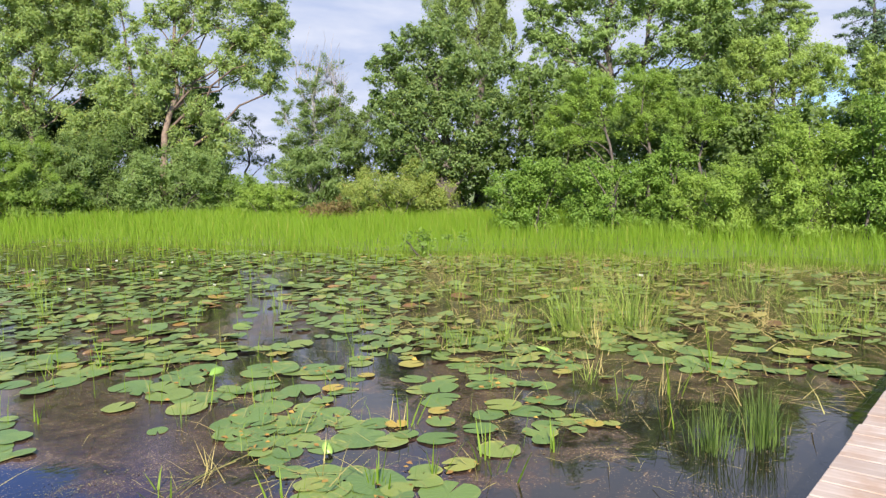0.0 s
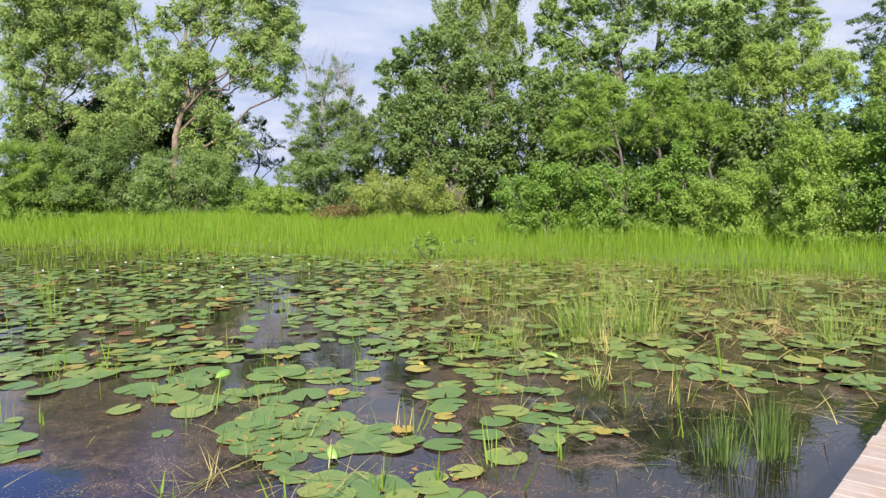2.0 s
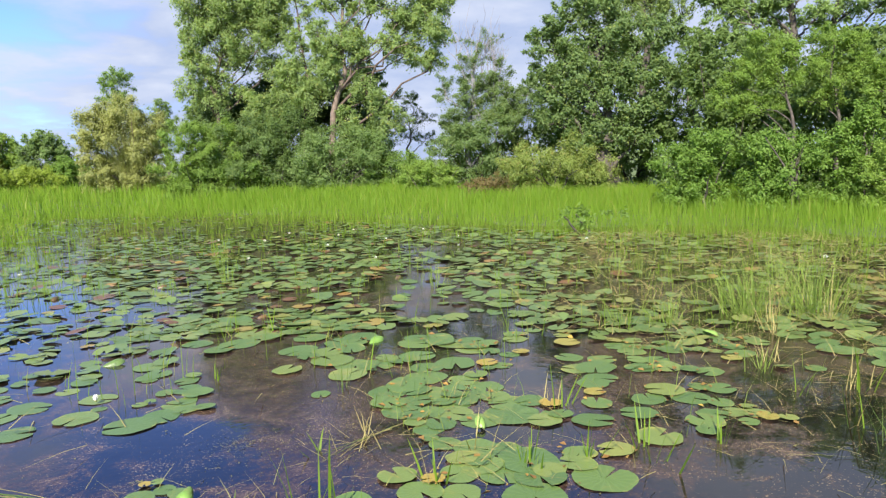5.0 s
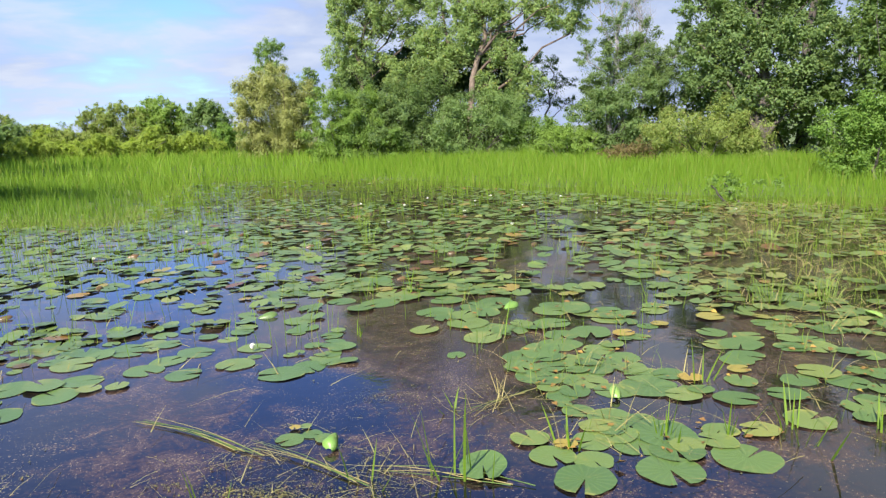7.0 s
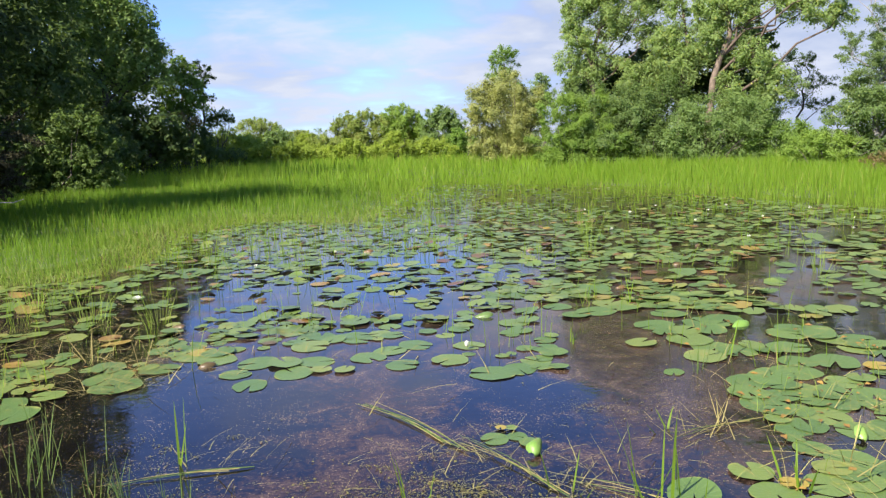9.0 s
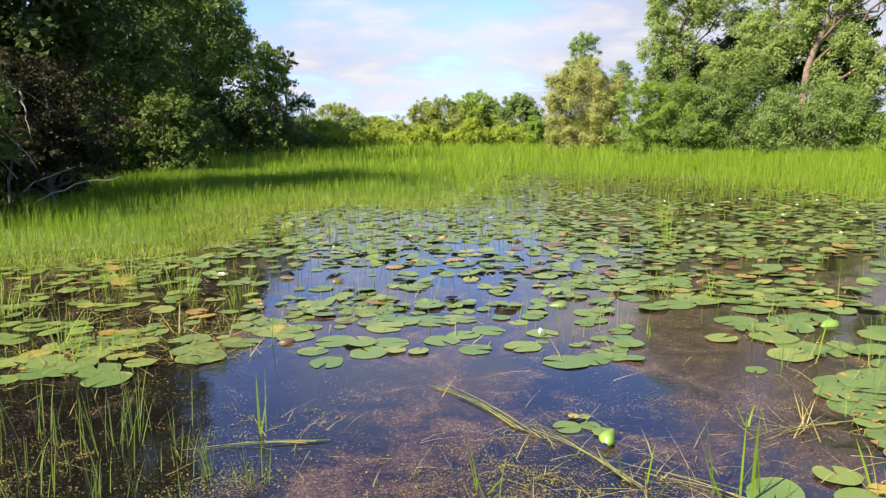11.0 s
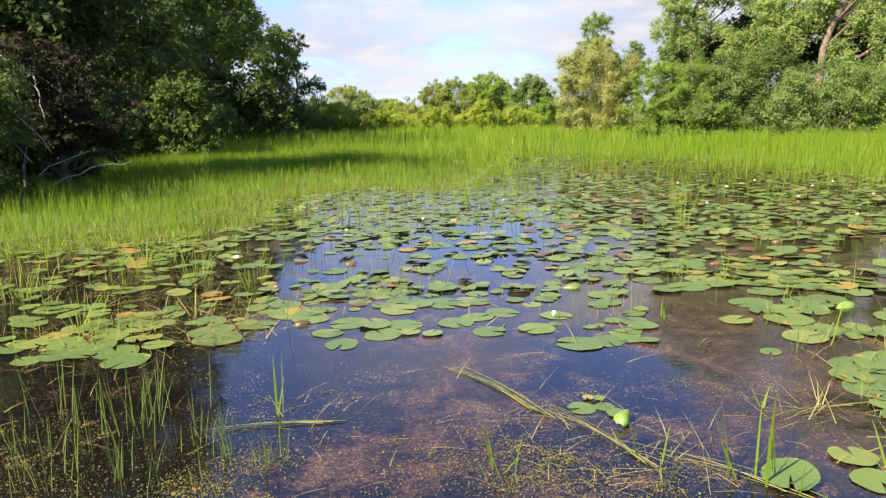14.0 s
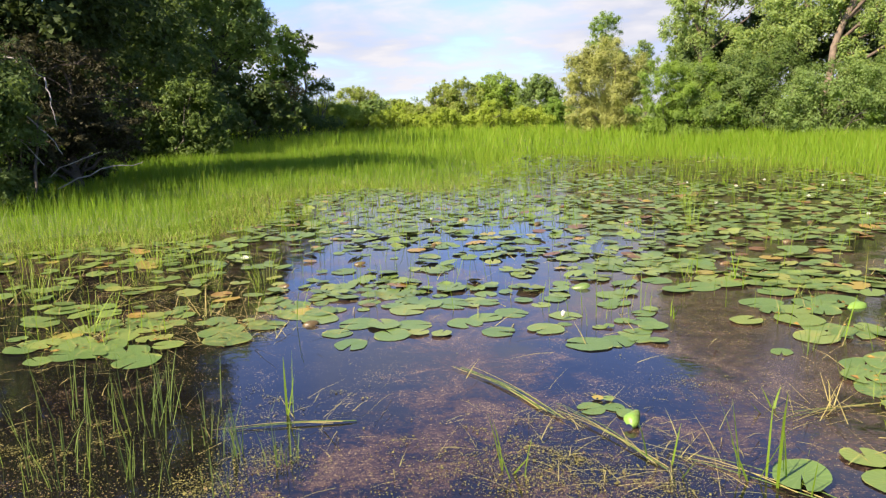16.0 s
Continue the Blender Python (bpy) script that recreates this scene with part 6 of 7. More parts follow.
def near_limit(x, y):
    """The reach of the pads that are set one by one."""
    b = math.degrees(math.atan2(x - 0.16, y))
    return float(np.interp(b, (-60, 15, 22, 40, 46, 58, 63, 85), (5.1, 5.1, 6.0, 6.0, 5.1, 5.3, 6.3, 6.8)))


cx, cy = spread(-6.5, 11.6, 1.0, 24.5, 36000)
cd = shore_distance(cx, cy)
px = np.zeros(9000)
py, pr = px.copy(), px.copy()
count = 0
for x, y, d in zip(cx, cy, cd):
    far = math.hypot(x - 0.16, y)
    if d > -0.15 or far < near_limit(x, y) or (y < 3.0 and x < 3):
        continue
    want = 1.0
    for share, poly in OPEN:
        if within(x, y, poly):
            want = share
    want *= 0.70 + 0.55 * float(ripple(np.float64(x), np.float64(y), 1.3, 6.0)) + 0.25 * float(ripple(np.float64(x), np.float64(y), 3.7, 2.0))
    if rng.random() > want:
        continue
    r = float(np.clip(rng.lognormal(-2.50, 0.26), 0.045, 0.14))
    if count and np.any(np.hypot(px[:count] - x, py[:count] - y) < 0.47 * (pr[:count] + r)):
        continue
    px[count], py[count], pr[count] = x, y, r
    count += 1
order = np.argsort(np.hypot(px[:count] - 0.16, py[:count]))
single = 340 - len(placed)
for k in order[:single]:
    tone = random.choices(("green", "yellow", "brown"), (0.93, 0.05, 0.02))[0]
    lily_pad(px[k], py[k], pr[k], tone)
bits = []
shapes = [pad_shape(8, rng.uniform(0.05, 0.3), k * 2.1, curl=(0.3 if k > 6 else 0.03)) for k in range(8)]
for k in order[single:]:
    v, t = shapes[rng.integers(8)]
    a = rng.uniform(0, 6.283)
    c, s = math.cos(a), math.sin(a)
    w = v * pr[k] * float(np.clip(1.2 - 0.025 * np.hypot(px[k], py[k]), 0.78, 1.0))
    w[:, 2] += w[:, 0] * rng.normal(0, 0.07) + w[:, 1] * rng.normal(0, 0.07)
    w[:, 2] -= min(0.0, float(w[:, 2].min()))
    bits.append((np.stack([px[k] + w[:, 0] * c - w[:, 1] * s, py[k] + w[:, 0] * s + w[:, 1] * c, w[:, 2] + 0.002 + 0.008 * rng.random()], axis=1), t))
v, t = joined(bits)
tagged(new("lily_pad_carpet", mesh_from("lily_pad_carpet", v, t, pad_mixed, True)), "carpet of green and yellowing lily pads", "lily pads", kind="stuff")


def curled_leaf(x, y, size, turn, mat, label, lift=0.0, roll=100.0, heel=32.0, rolled=False):
    """A lily leaf rolled on itself, its back upwards, narrowing to both ends."""
    n, m = 13, 9
    verts, tris = [], []
    for i in range(n):
        u = i / (n - 1) * 2 - 1
        r = 0.36 * math.sqrt(max(0.02, 1 - 0.92 * u * u)) * (1.0 + 0.12 * math.sin(2.3 * u + turn))
        for j in range(m):
            a = radians(roll) * (j / (m - 1) * 2 - 1)
            if rolled:
                # one edge tucks under, the other stands open
                k = j / (m - 1)
                a = radians(-120 + 215 * k)
                q = r * (0.62 + 0.62 * k) * (1.0 - 0.25 * u)
                verts.append((u * 0.62 + 0.10 * k * k, q * math.sin(a), q * math.cos(a) + 0.26 + 0.10 * k * u))
                continue
            verts.append((u * 0.6, r * math.sin(a) * (1.0 + 0.1 * u), r * (math.cos(a) - math.cos(radians(roll)))))
    for i in range(n - 1):
        for j in range(m - 1):
            p = i * m + j
            tris += [(p, p + m, p + m + 1), (p, p + m + 1, p + 1)]
    ob = new("curled_lily_leaf", mesh_from("curled_lily_leaf", verts, tris, mat, True))
    ob.matrix_world = pose(x, y, 0.004 + lift, 0, 0, turn) @ pose(0, 0, 0, heel, -10, 0) @ Matrix.Diagonal((size, size, size, 1))
    return tagged(ob, label, "leaf", "curled leaves on the pond")


LIME = "bright green half-rolled lily leaf standing off the water"
curled_leaf(2.38, 2.93, 0.085, 62, pad_lime, LIME, rolled=True)
curled_leaf(4.86, 3.25, 0.095, 118, pad_lime, LIME, rolled=True)
curled_leaf(0.89, 3.05, 0.092, 60, pad_lime, LIME, rolled=True)
curled_leaf(2.87, 4.89, 0.13, 20, pad_lime, LIME, roll=60)
DEAD = "curled brown dead lily leaf on the water"
for x, y, s, a in ((-0.87, 6.71, 0.12, 10), (1.57, 5.85, 0.11, 100), (-1.39, 5.82, 0.13, -20), (-0.92, 4.70, 0.12, 15), (-0.83, 10.55, 0.17, 80), (1.07, 8.98, 0.14, 60),
                   (0.13, 9.46, 0.15, 0), (0.35, 9.7, 0.12, 30), (-0.2, 7.6, 0.10, 50), (2.2, 8.9, 0.12, 0), (3.1, 8.2, 0.13, 15), (3.5, 7.4, 0.12, -10), (2.5, 6.4, 0.10, 5), (-1.9, 8.3, 0.12, 70), (4.3, 8.6, 0.11, 40), (5.2, 9.8, 0.13, 10), (2.9, 11.2, 0.14, 120), (4.0, 11.9, 0.13, 60), (1.6, 10.6, 0.12, 30), (6.1, 10.7, 0.13, 85), (3.4, 6.2, 0.10, 140), (4.6, 7.4, 0.11, 20)):
    curled_leaf(x, y, s * 0.8, a, pad_brown, DEAD, roll=75, heel=14)
curled_leaf(1.07, 5.61, 0.13, 0, pad_green, "dark green folded lily leaf on the water", roll=70, heel=10)
v, t = pad_shape(28, 0.10, 2.2, 0.10)
big = tagged(new("lily_pad", mesh_from("lily_pad", v, t, pad_green, True)), "large bright lily pad tilted up on its stalk", "lily pad", "lily pads on the pond")
big.matrix_world = pose(1.40, 2.52, 0.03, 3, -2) @ pose(0, 0, 0, 0, 0, 250) @ Matrix.Diagonal((0.11, 0.11, 0.11, 1))


def water_lily(x, y, size, open_up):
    """A white bloom: three rings of pointed petals, yellow heart."""
    root = tagged(new("water_lily"), "white water-lily bloom among the pads" if open_up > 0.5 else "half-closed white water-lily bud among the pads", "flower", "water-lily blooms")
    root.matrix_world = pose(x, y, 0.02, 0, 0, rng.uniform(0, 360)) @ Matrix.Diagonal((size, size, size, 1))
    for ring in range(3):
        for k in range(8):
            a = (k + ring * 0.5) * math.pi / 4
            out = (0.95 - ring * 0.25) * open_up + 0.16
            up = 1.0 - 0.55 * open_up + ring * 0.12
            c, s = math.cos(a), math.sin(a)
            verts = [(0.08 * c, 0.08 * s, 0), (out * 0.6 * c - 0.17 * s, out * 0.6 * s + 0.17 * c, up * 0.55), (out * c, out * s, up), (out * 0.6 * c + 0.17 * s, out * 0.6 * s - 0.17 * c, up * 0.55), (out * 0.66 * c, out * 0.66 * s, up * 0.45)]
            part("petal", mesh_from("petal", verts, [(0, 1, 4), (1, 2, 4), (2, 3, 4), (3, 0, 4)], petal, True), root)
    v, t = tube([(0, 0, 0), (0, 0, 0.3), (0, 0, 0.42)], (0.16, 0.2, 0.02), 8)
    part("heart", mesh_from("heart", v, t, pad_yellow, True), root)


for x, y, s, o in ((0.81, 4.72, 0.042, 0.3), (-2.07, 6.99, 0.05, 0.9), (-0.3, 9.4, 0.04, 0.5), (7.0, 13.1, 0.045, 0.8), (6.3, 12.4, 0.04, 0.6), (8.0, 12.0, 0.045, 0.8), (5.4, 11.0, 0.04, 0.7),
                   (4.9, 12.6, 0.045, 0.7), (3.8, 10.4, 0.04, 0.6), (9.2, 4.6, 0.055, 0.8), (5.2, 9.0, 0.04, 0.6), (6.6, 11.1, 0.035, 0.6), (7.7, 10.4, 0.035, 0.5), (5.8, 13.6, 0.04, 0.7), (4.3, 13.4, 0.04, 0.5), (6.9, 9.3, 0.035, 0.6),
                   (-1.2, 8.6, 0.035, 0.5), (0.9, 11.3, 0.035, 0.6), (8.8, 8.3, 0.04, 0.6)):
    water_lily(x, y, s, o)

# ---- rushes and stalks standing in the water ----


blade_meshes = {}


def blade_mesh(mat, k):
    """One of a few unit blades, kept for all clumps."""
    if (mat.name, k) not in blade_meshes:
        bend = (0.02, 0.08, 0.16, 0.28, 0.5)[k]
        s = np.linspace(0, 1, 5)
        wide = 0.5 * np.array([0.75, 1.0, 0.9, 0.6, 0.06])
        mid = np.stack([bend * s ** 2, 0 * s, s - 0.25 * bend * s ** 2], axis=1)
        verts = np.concatenate([mid + np.stack([0 * s, -wide, 0 * s], axis=1), mid + np.stack([0 * s, wide, 0 * s], axis=1)])
        tris = [q for i in range(4) for q in ((i, i + 5, i + 6), (i, i + 6, i + 1))]
        blade_meshes[mat.name, k] = verts, tris
    return blade_meshes[mat.name, k]


def rush_clump(x, y, n, wide, tall, mat, label, width=0.008, bend=0.16, lean=0.15):
    """A clump whose foremost blades are parts of their own; the crowd behind them is one tuft."""
    root = tagged(new("rush_clump"), label, "rushes", "rush clumps in the pond")
    root.matrix_world = pose(x, y, 0)
    few = min(n, 26)
    for i in range(few):
        a, r = rng.uniform(0, 6.283), abs(rng.normal(0, wide * 0.5))
        k = int(np.clip(abs(rng.normal(0, bend * 6)), 0, 4))
        v, t = blade_mesh(mat, k)
        h = rng.uniform(tall * 0.55, tall * 1.1) + 0.04
        v = v * np.array([h, width * rng.uniform(0.7, 1.4), h])
        tip = abs(rng.normal(0, lean))
        v[:, 0], v[:, 2] = (v[:, 0] + v[:, 2] * tip) / math.hypot(1, tip), v[:, 2] / math.hypot(1, tip)
        c, s = math.cos(a + rng.normal(0, 0.7)), math.sin(a + rng.normal(0, 0.7))
        c, s = c / math.hypot(c, s), s / math.hypot(c, s)
        v = np.stack([r * math.cos(a) + v[:, 0] * c - v[:, 1] * s, r * math.sin(a) + v[:, 0] * s + v[:, 1] * c, v[:, 2] - 0.04], axis=1)
        part("blade", mesh_from("blade", v, t, mat), root)
    if n > few:
        m = n - few
        a, r = rng.uniform(0, 6.283, m), np.abs(rng.normal(0, wide * 0.5, m))
        v, t = blades(r * np.cos(a), r * np.sin(a), np.full(m, -0.04), rng.uniform(tall * 0.55, tall * 1.1, m) + 0.04, np.full(m, width) * rng.uniform(0.7, 1.4, m), np.abs(rng.normal(0, bend + lean, m)), turn=a + rng.normal(0, 0.6, m))
        tagged(part("tuft", mesh_from("tuft", v, t, mat), root), kind="stuff")
    return root


RUSH = "clump of upright green rushes in the water"
for x, y, n, w, h in ((3.66, 1.38, 70, 0.12, 0.31), (3.90, 1.20, 120, 0.14, 0.36)):
    rush_clump(x, y, n, w, h, blade_deep, RUSH, 0.0042, 0.14, 0.10)
for x, y, n, w, h in ((-1.45, 2.55, 16, 0.25, 0.22), (-1.30, 3.00, 22, 0.42, 0.32), (-1.60, 2.76, 18, 0.36, 0.28), (-1.00, 2.90, 14, 0.32, 0.22),
                      (-0.82, 2.82, 14, 0.10, 0.22), (-1.31, 3.24, 10, 0.16, 0.40), (-1.75, 3.10, 20, 0.38, 0.34), (-1.2, 2.6, 20, 0.35, 0.2), (-0.85, 2.55, 14, 0.3, 0.16), (-0.60, 2.70, 12, 0.08, 0.2), (2.11, 3.97, 9, 0.05, 0.22), (2.10, 3.55, 4, 0.03, 0.16)):
    rush_clump(x, y, n, w, h, blade_deep, RUSH, 0.0038, 0.26, 0.16)
SEDGE = "spreading pale green sedge tussock in the water"
for x, y, n, w, h in ((5.75, 3.45, 160, 0.32, 0.52), (6.12, 3.12, 170, 0.32, 0.60), (5.95, 3.75, 50, 0.5, 0.42), (4.72, 4.00, 60, 0.28, 0.26), (5.0, 3.75, 60, 0.25, 0.28), (6.9, 1.7, 70, 0.3, 0.5), (7.5, 1.5, 80, 0.35, 0.5),
                      (4.4, 2.54, 18, 0.12, 0.22), (6.5, 5.6, 60, 0.5, 0.35), (7.6, 4.3, 70, 0.6, 0.4), (8.4, 2.8, 80, 0.6, 0.45), (4.6, 6.6, 30, 0.3, 0.35), (2.95, 8.8, 22, 0.15, 0.45), (3.3, 10.2, 26, 0.2, 0.5),
                      (-2.2, 6.2, 30, 0.25, 0.40), (-2.9, 6.8, 50, 0.5, 0.40), (-1.6, 6.0, 18, 0.15, 0.35), (-3.4, 5.6, 40, 0.4, 0.35), (-2.4, 4.6, 20, 0.2, 0.35)):
    rush_clump(x, y, n, w, h, blade_sedge, SEDGE, 0.0055, 0.5, 0.50)
STRAY = "few broad reed blades rising from the water"
for x, y, n, h in ((0.31, 2.64, 3, 0.24), (0.34, 2.58, 2, 0.2), (1.24, 2.55, 6, 0.40), (1.36, 2.45, 4, 0.26), (1.54, 4.73, 3, 0.12), (2.38, 4.18, 2, 0.32), (2.93, 2.87, 5, 0.24), (2.82, 2.22, 5, 0.24), (2.74, 2.08, 5, 0.26),
                   (4.08, 2.15, 5, 0.22), (4.42, 1.96, 4, 0.42), (3.86, 1.66, 4, 0.3), (1.56, 3.16, 3, 0.14), (0.95, 2.66, 5, 0.2), (2.35, 5.7, 4, 0.35), (5.2, 2.0, 6, 0.4), (-0.72, 3.2, 3, 0.3), (2.3, 2.45, 8, 0.2), (2.55, 2.3, 6, 0.2), (3.15, 2.0, 5, 0.18), (1.85, 2.55, 6, 0.2)):
    rush_clump(x, y, n, 0.07, h, blade_green, STRAY, 0.009, 0.3, 0.35)
DRY = "few dry straw-coloured stalks leaning in the water"
for x, y, n, h in ((2.36, 4.16, 5, 0.26), (1.80, 3.16, 7, 0.24), (1.66, 3.05, 6, 0.16), (4.39, 2.02, 7, 0.30), (3.9, 1.75, 6, 0.3), (4.55, 2.6, 8, 0.25), (2.9, 2.92, 5, 0.2), (0.95, 2.72, 6, 0.16), (-1.35, 4.75, 8, 0.3), (-1.75, 4.95, 10, 0.35), (-0.62, 3.1, 4, 0.3), (5.3, 3.0, 16, 0.3), (5.65, 3.25, 26, 0.4), (6.0, 2.95, 26, 0.45), (6.9, 2.2, 20, 0.4), (7.6, 3.2, 20, 0.4), (2.75, 2.15, 4, 0.22), (2.2, 2.75, 5, 0.2)):
    rush_clump(x, y, n, 0.10, h, blade_straw, DRY, 0.005, 0.4, 1.6)


def stalk_bundle(a, b, n, label):
    """Long reed stalks lying side by side on the water."""
    root = tagged(new("fallen_reed"), label, "reeds")
    root.matrix_world = pose(a[0], a[1], 0)
    span = np.array([b[0] - a[0], b[1] - a[1], 0.0])
    across = np.array([-span[1], span[0], 0.0]) / np.linalg.norm(span)
    for i in range(n):
        s = np.linspace(0, 1, 8)[:, None]
        off = across * rng.normal(0, 0.012)
        pts = span * (s * rng.uniform(0.82, 1.08) + rng.uniform(-0.05, 0.08)) + off * (1 - 0.6 * s) + across * (np.sin(s * math.pi) * rng.normal(0.0, 0.012))
        pts += across * ((s - 1.0) ** 2 * rng.normal(0.05, 0.030) + 0.05 * np.sin(s * math.pi) * np.linalg.norm(span))
        pts[:, 2] = 0.006 + 0.012 * np.sin(s[:, 0] * math.pi) * rng.random() + 0.0012 * i
        v, t = tube(pts, np.linspace(0.0008, 0.0024, 8), 5)
        part("stalk", mesh_from("stalk", v, t, blade_straw if i % 2 else blade_deep, True), root)


stalk_bundle((0.06, 3.78), (0.56, 3.13), 7, "bundle of fallen green reed stalks floating on the pond")
stalk_bundle((0.52, 3.20), (0.90, 2.66), 5, "bundle of fallen green reed stalks floating on the pond")
stalk_bundle((-0.98, 2.98), (-0.42, 3.10), 4, "broken straw stalks floating on the pond")
stalk_bundle((1.60, 3.02), (2.05, 3.22), 4, "broken straw stalks floating on the pond")
stalk_bundle((0.92, 2.72), (1.45, 2.35), 4, "broken straw stalks floating on the pond")

# scattered emergent blades, fallen straw and duckweed
x, y = spread(-6, 11.6, 3.0, 24, 26000)
d = shore_distance(x, y)
far = np.hypot(x, y)
tuft = np.clip(ripple(x, y, 2.3, 9.0) + 0.25 * ripple(x, y, 5.1, 3.0) - 0.45, 0, 1) + 0.05 + 0.25 * np.exp(d / 1.5)
tuft *= np.where((x > 4.8) & (y < 0.9 * x), 2.4, 1.0)
tuft += np.where((x > -3.2) & (x < 1.6) & (y > 8.5) & (rng.random(len(x)) < 0.6), 0.5, 0.0)
k = (d < -0.1) & (far > 4.6) & (rng.random(len(x)) < tuft * 2.0)
x, y, far = x[k], y[k], far[k]
v, t = blades(x, y, np.full(len(x), -0.03), rng.uniform(0.10, 0.42, len(x)), 0.0048 * np.clip(far / 7, 1, 2.5), np.abs(rng.normal(0, 0.3, len(x))))
tagged(new("emergent_grass", mesh_from("emergent_grass", v, t, blade_green)), "thin grass blades standing among the lily pads", "grass", kind="stuff")

x, y = spread(-5.5, 11.3, 1.0, 20, 44000)
d = shore_distance(x, y)
dry = np.clip(ripple(x, y, 1.1, 5.0), 0, 1) * 0.3 + np.where((x > 4.2) & (y < 0.95 * x + 0.6), 0.75, 0.06) + 0.35 * np.exp(d / 0.7)
dry += np.where((x < -1.0) & (y > 4.3) & (y < 6.3), 0.45, 0.0)
k = (d < 0.1) & (rng.random(len(x)) < dry * 0.45) & ((y > 1.6) | (x > 4.5)) & ((np.hypot(x, y) > 4.4) | (rng.random(len(x)) < 0.25))
x, y = x[k], y[k]
v, t = blades(x, y, rng.uniform(0.004, 0.05, len(x)), rng.uniform(0.12, 0.5, len(x)), np.full(len(x), 0.007), np.abs(rng.normal(0, 0.1, len(x))), 0.9)
tagged(new("fallen_straw", mesh_from("fallen_straw", v, t, blade_straw)), "fallen straw-coloured stalks matted on the water", "straw", kind="stuff")

x, y = spread(4.0, 11.3, 0.9, 8.5, 26000)
d = shore_distance(x, y)
edge = np.clip((1.05 * x - y + 0.8 + 0.9 * ripple(x, y, 0.9, 1.5)) / 2.2, 0, 1) * np.clip((np.hypot(x - 0.16, y) - 5.2) / 2.0, 0.12, 1)
k = (d < 0.15) & (x > 4.3) & (rng.random(len(x)) < edge * np.clip(0.18 + 0.36 * ripple(x, y, 1.6, 3.0), 0.03, 0.5))
x, y = x[k], y[k]
v, t = blades(x, y, rng.uniform(0.0, 0.06, len(x)), rng.uniform(0.15, 0.55, len(x)), rng.uniform(0.004, 0.008, len(x)), np.abs(rng.normal(0, 0.15, len(x))), 0.78)
tagged(new("fallen_straw", mesh_from("fallen_straw", v, t, blade_straw)), "tangled mat of straw-coloured dead grass on the water", "straw", kind="stuff")
# knots of broken stalks near the dock
for ax, ay, r, n in ((-0.45, 3.08, 0.10, 40), (0.62, 3.05, 0.16, 110), (0.85, 2.75, 0.24, 160), (0.45, 2.75, 0.25, 70), (1.68, 3.08, 0.18, 60), (1.05, 2.5, 0.2, 60), (-1.45, 4.8, 0.30, 300), (-1.9, 5.35, 0.35, 320), (-1.35, 4.42, 0.14, 200), (-2.6, 5.9, 0.35, 240), (-2.1, 4.0, 0.35, 200), (-0.75, 2.75, 0.35, 70), (1.85, 2.75, 0.3, 60), (4.5, 2.1, 0.45, 160), (3.6, 1.9, 0.35, 70), (2.4, 4.1, 0.2, 50), (3.3, 1.35, 0.35, 60)):
    x, y = rng.normal(ax, r, n), rng.normal(ay, r, n)
    n = int(n * 0.45)
    x, y = x[:n], y[:n]
    v, t = blades(x, y, rng.uniform(0.002, 0.02, n), rng.uniform(0.05, 0.22 + 0.03 * ay, n), rng.uniform(0.002, 0.0045, n), np.abs(rng.normal(0, 0.3, n)), 0.85)
    tagged(new("stalk_litter", mesh_from("stalk_litter", v, t, blade_straw)), "knot of broken dry stalks floating on the water", "straw", kind="stuff")

x, y = spread(-4.5, 8.5, 0.9, 8.5, 340000)
mat_of = ripple(x, y, 1.9, 7.0) + 0.8 * ripple(x, y, 5.3, 2.0) + 0.5 * ripple(x, y, 13.0, 8.0)
for ax, ay, r in ((-1.2, 2.7, 0.9), (0.75, 2.5, 0.55), (1.8, 4.7, 0.7), (4.4, 2.0, 0.8), (2.3, 2.5, 0.5), (1.75, 3.1, 0.35), (3.2, 1.6, 0.5), (1.7, 5.3, 0.5), (-1.9, 5.3, 0.5), (-1.3, 4.4, 0.2)):
    mat_of += 1.1 * np.exp(-((x - ax) ** 2 + (y - ay) ** 2) / (r * r))
k = (rng.random(len(x)) < np.clip((mat_of - 0.98) * 0.95, 0.012, 0.85)) & ((y > 0.9) | (x > 4))
x, y = x[k], y[k]
n = len(x)
at = np.stack([x, y, rng.uniform(0.002, 0.007, n)], axis=1)
v, t = leaves(at, unit(np.stack([rng.normal(0, 0.12, n), rng.normal(0, 0.12, n), np.ones(n)], axis=1)), np.clip(rng.lognormal(-5.4, 0.45, n), 0.002, 0.016), 0.9, True)
v[:, 2] = np.maximum(v[:, 2], 0.0015)
x, y = spread(-2.6, 1.5, 2.1, 3.5, 110000)
clot = ripple(x, y, 3.1, 4.0) + 0.9 * ripple(x, y, 8.5, 6.0) + 0.6 * ripple(x, y, 21.0, 1.0) + np.where(x < -0.3, 0.35, 0.0) + 0.5 * np.exp(-((x - 0.75) ** 2 + (y - 2.55) ** 2) / 0.16)
k = rng.random(len(x)) < np.clip((clot - 1.15) * 1.5, 0.0, 0.95)
x, y = x[k], y[k]
n = len(x)
v2, t2 = leaves(np.stack([x, y, rng.uniform(0.002, 0.008, n)], axis=1), unit(np.stack([rng.normal(0, 0.15, n), rng.normal(0, 0.15, n), np.ones(n)], axis=1)), np.clip(rng.lognormal(-5.3, 0.45, n), 0.002, 0.016), 0.9, True)
v2[:, 2] = np.maximum(v2[:, 2], 0.0015)
scum = [(v, t), (v2, t2)]
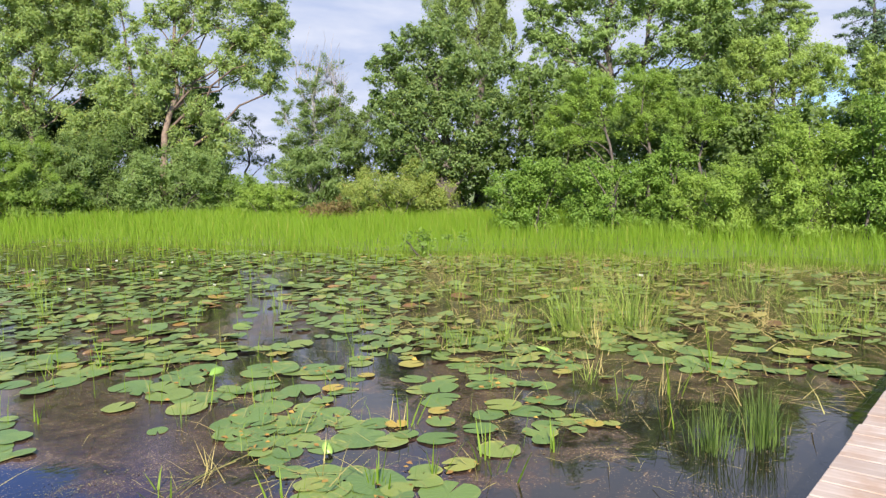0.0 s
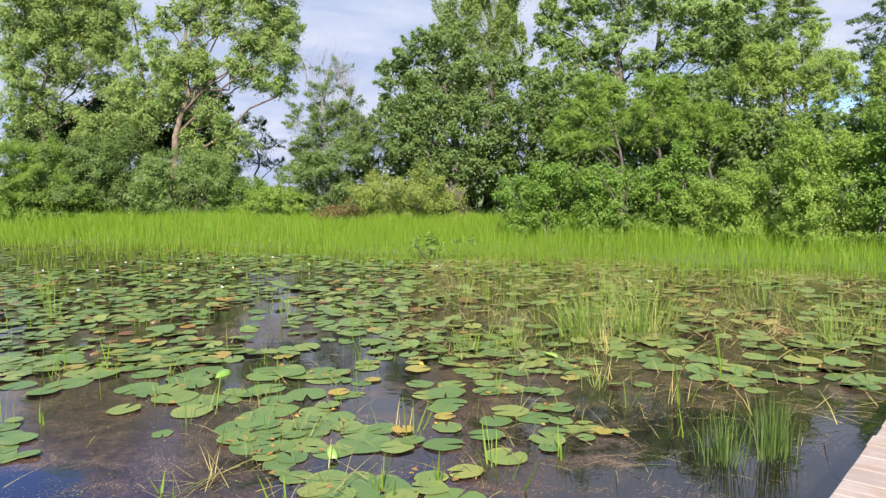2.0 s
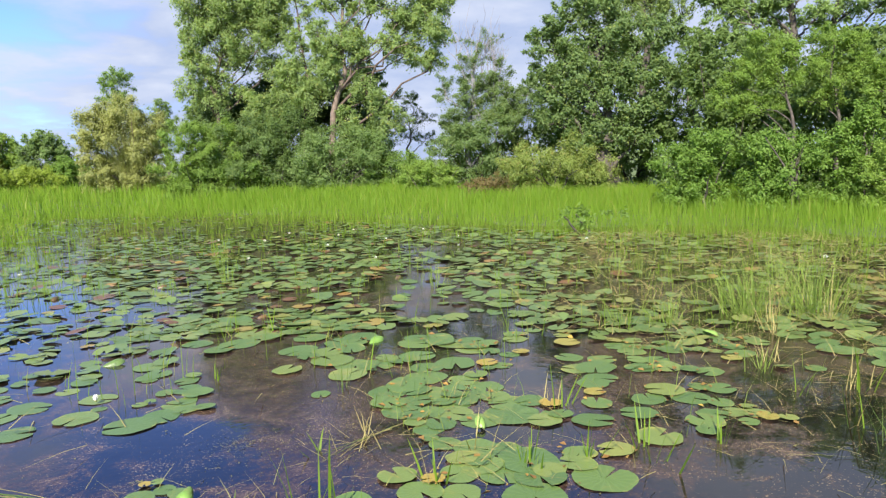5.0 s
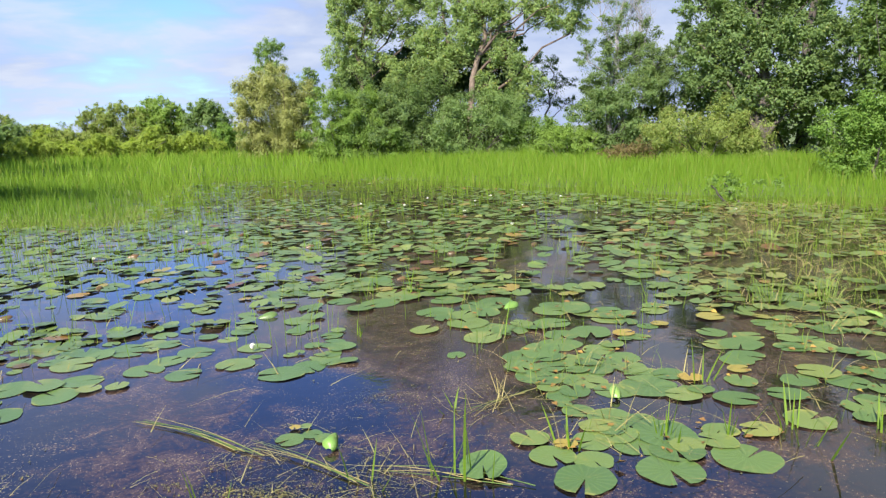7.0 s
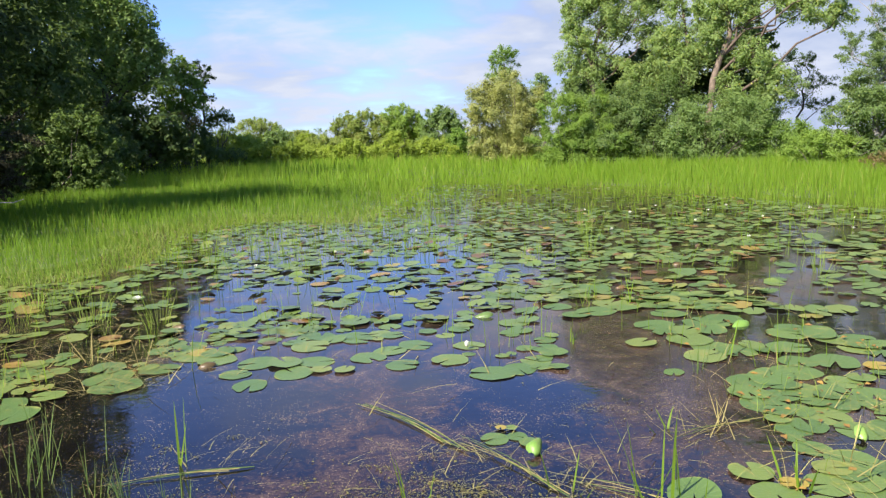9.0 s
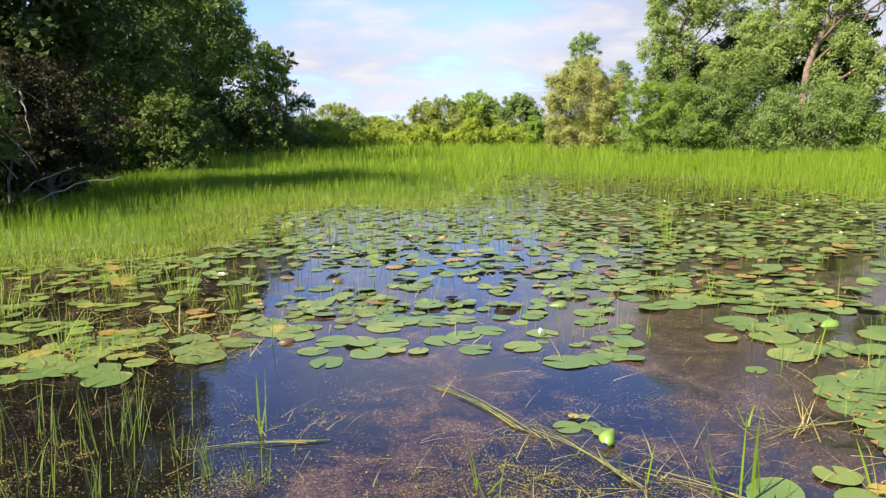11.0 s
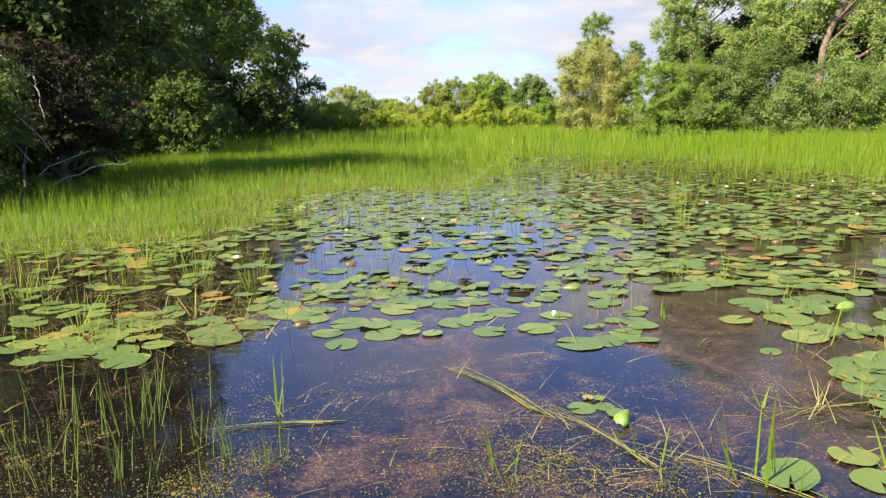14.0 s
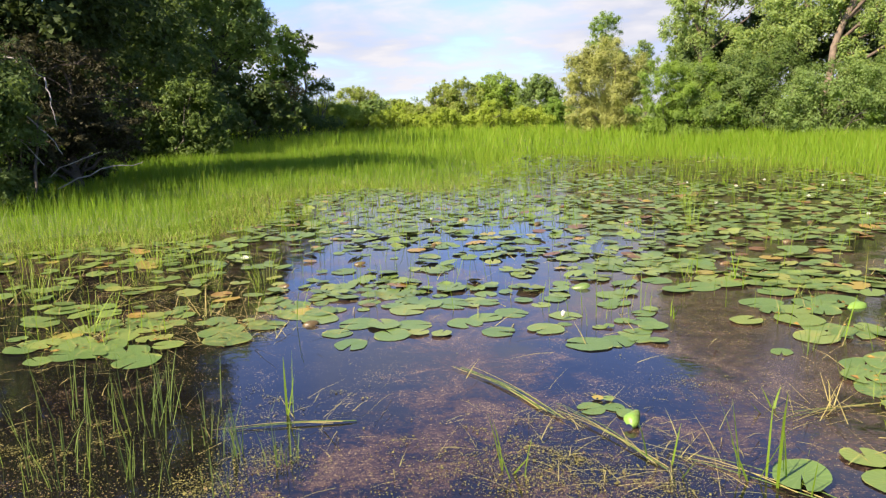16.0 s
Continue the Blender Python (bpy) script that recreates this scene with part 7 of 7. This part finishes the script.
for ax, ay, r, n in ((-0.86, 2.52, 0.10, 1900), (-0.70, 2.74, 0.13, 1900), (-0.97, 3.14, 0.10, 350), (0.31, 2.69, 0.20, 1900), (0.58, 2.55, 0.22, 2400), (1.27, 3.55, 0.07, 260), (0.54, 3.12, 0.12, 400), (-0.12, 2.45, 0.2, 500), (1.06, 2.60, 0.22, 700), (-1.34, 2.55, 0.22, 900), (-1.62, 2.90, 0.25, 700), (1.95, 4.60, 0.25, 1300), (1.38, 3.45, 0.18, 400), (2.29, 3.52, 0.12, 300), (4.45, 2.05, 0.30, 900)):
    x, y = rng.normal(ax, r, n), rng.normal(ay, r * 0.7, n)
    up = unit(np.stack([rng.normal(0, 0.25, n), rng.normal(0, 0.25, n), np.ones(n)], axis=1))
    scum.append(leaves(np.stack([x, y, rng.uniform(0.003, 0.010, n)], axis=1), up, np.clip(rng.lognormal(-5.5, 0.45, n), 0.002, 0.014), 0.9, True))
    scum[-1][0][:, 2] = np.maximum(scum[-1][0][:, 2], 0.0015)
v, t = joined(scum)
tagged(new("duckweed", mesh_from("duckweed", v, t, weed_fleck)), "yellow-green duckweed and plant scraps on the water", "duckweed", kind="stuff")

# thin shoots and bent straws between the near pads, and scraps of dead leaf on them
near = np.array([p for p in placed if 1.8 < p[0] < 6.5 or (p[0] < -0.9 and p[1] > 3.8)])
for name, label, mat, n, tall, lie in (("emergent_grass", "thin green shoots between the near lily pads", blade_sedge, 300, (0.05, 0.26), 0.15), ("fallen_straw", "bent straws lying over the near lily pads", blade_straw, 420, (0.06, 0.34), 0.75)):
    spot = near[rng.integers(len(near), size=n)]
    turn = rng.uniform(0, 6.283, n)
    x, y = spot[:, 0] + np.cos(turn) * spot[:, 2] * 1.1, spot[:, 1] + np.sin(turn) * spot[:, 2] * 1.1
    v, t = blades(x, y, np.full(n, -0.01 if lie < 0.5 else 0.012), rng.uniform(*tall, n), rng.uniform(0.0022, 0.0045, n), np.abs(rng.normal(0, 0.35, n)), lie)
    tagged(new(name, mesh_from(name, v, t, mat)), label, "grass" if lie < 0.5 else "straw", kind="stuff")
n = 420
spot = near[rng.integers(len(near), size=n)]
turn = rng.uniform(0, 6.283, n)
at = np.stack([spot[:, 0] + np.cos(turn) * spot[:, 2], spot[:, 1] + np.sin(turn) * spot[:, 2], np.full(n, 0.016)], axis=1)
v, t = leaves(at, unit(np.stack([rng.normal(0, 0.3, n), rng.normal(0, 0.3, n), np.ones(n)], axis=1)), rng.uniform(0.012, 0.05, n), 0.6, True)
v[:, 2] = np.maximum(v[:, 2], 0.012)
tagged(new("leaf_scraps", mesh_from("leaf_scraps", v, t, leaf_scrap)), "yellow and brown scraps of dead leaf on the lily pads", "dead leaves", kind="stuff")

# ---- bank details ----
weed = shrub(9.85, 9.2, [(-0.35, 0.3, 0.30, 0.16, 0.12), (-0.1, 0.1, 0.34, 0.18, 0.12), (0.2, -0.2, 0.30, 0.18, 0.12), (0.5, -0.4, 0.30, 0.14, 0.12)], "dark broad-leaved weed standing in the marsh grass", leaf_mid, leaf=0.09, dens=0.7, stems=2)
snag = tagged(new("dead_branch"), "bare grey dead branches hanging off the bank bush", "branch")
snag.matrix_world = pose(-6.9, 11.2, float(ground_height(-6.9, 11.2)))
for a, b in (((-0.9, 0.4, 1.6), (0.5, -0.2, 0.75)), ((-0.7, 0.3, 2.3), (0.15, 0.1, 1.5)), ((0.15, 0.1, 1.5), (0.7, 0.0, 0.9)), ((-0.5, 0.5, 2.5), (0.45, 0.2, 2.1)), ((0.45, 0.2, 2.1), (0.6, 0.1, 1.35)),
             ((-0.8, 0.2, 1.1), (0.4, 0.1, 1.05)), ((-0.3, 0.4, 0.2), (1.0, 0.6, 0.9)), ((0.2, 0.6, 0.3), (1.6, 0.8, 0.7)), ((-0.9, 0.4, 0.9), (0.2, -0.2, 0.1))):
    v, t = limb(a, b, 0.014, 0.005, 0.06, 0.045, 9, 5)
    part("branch", mesh_from("branch", v, t, bark_weathered, True), snag)
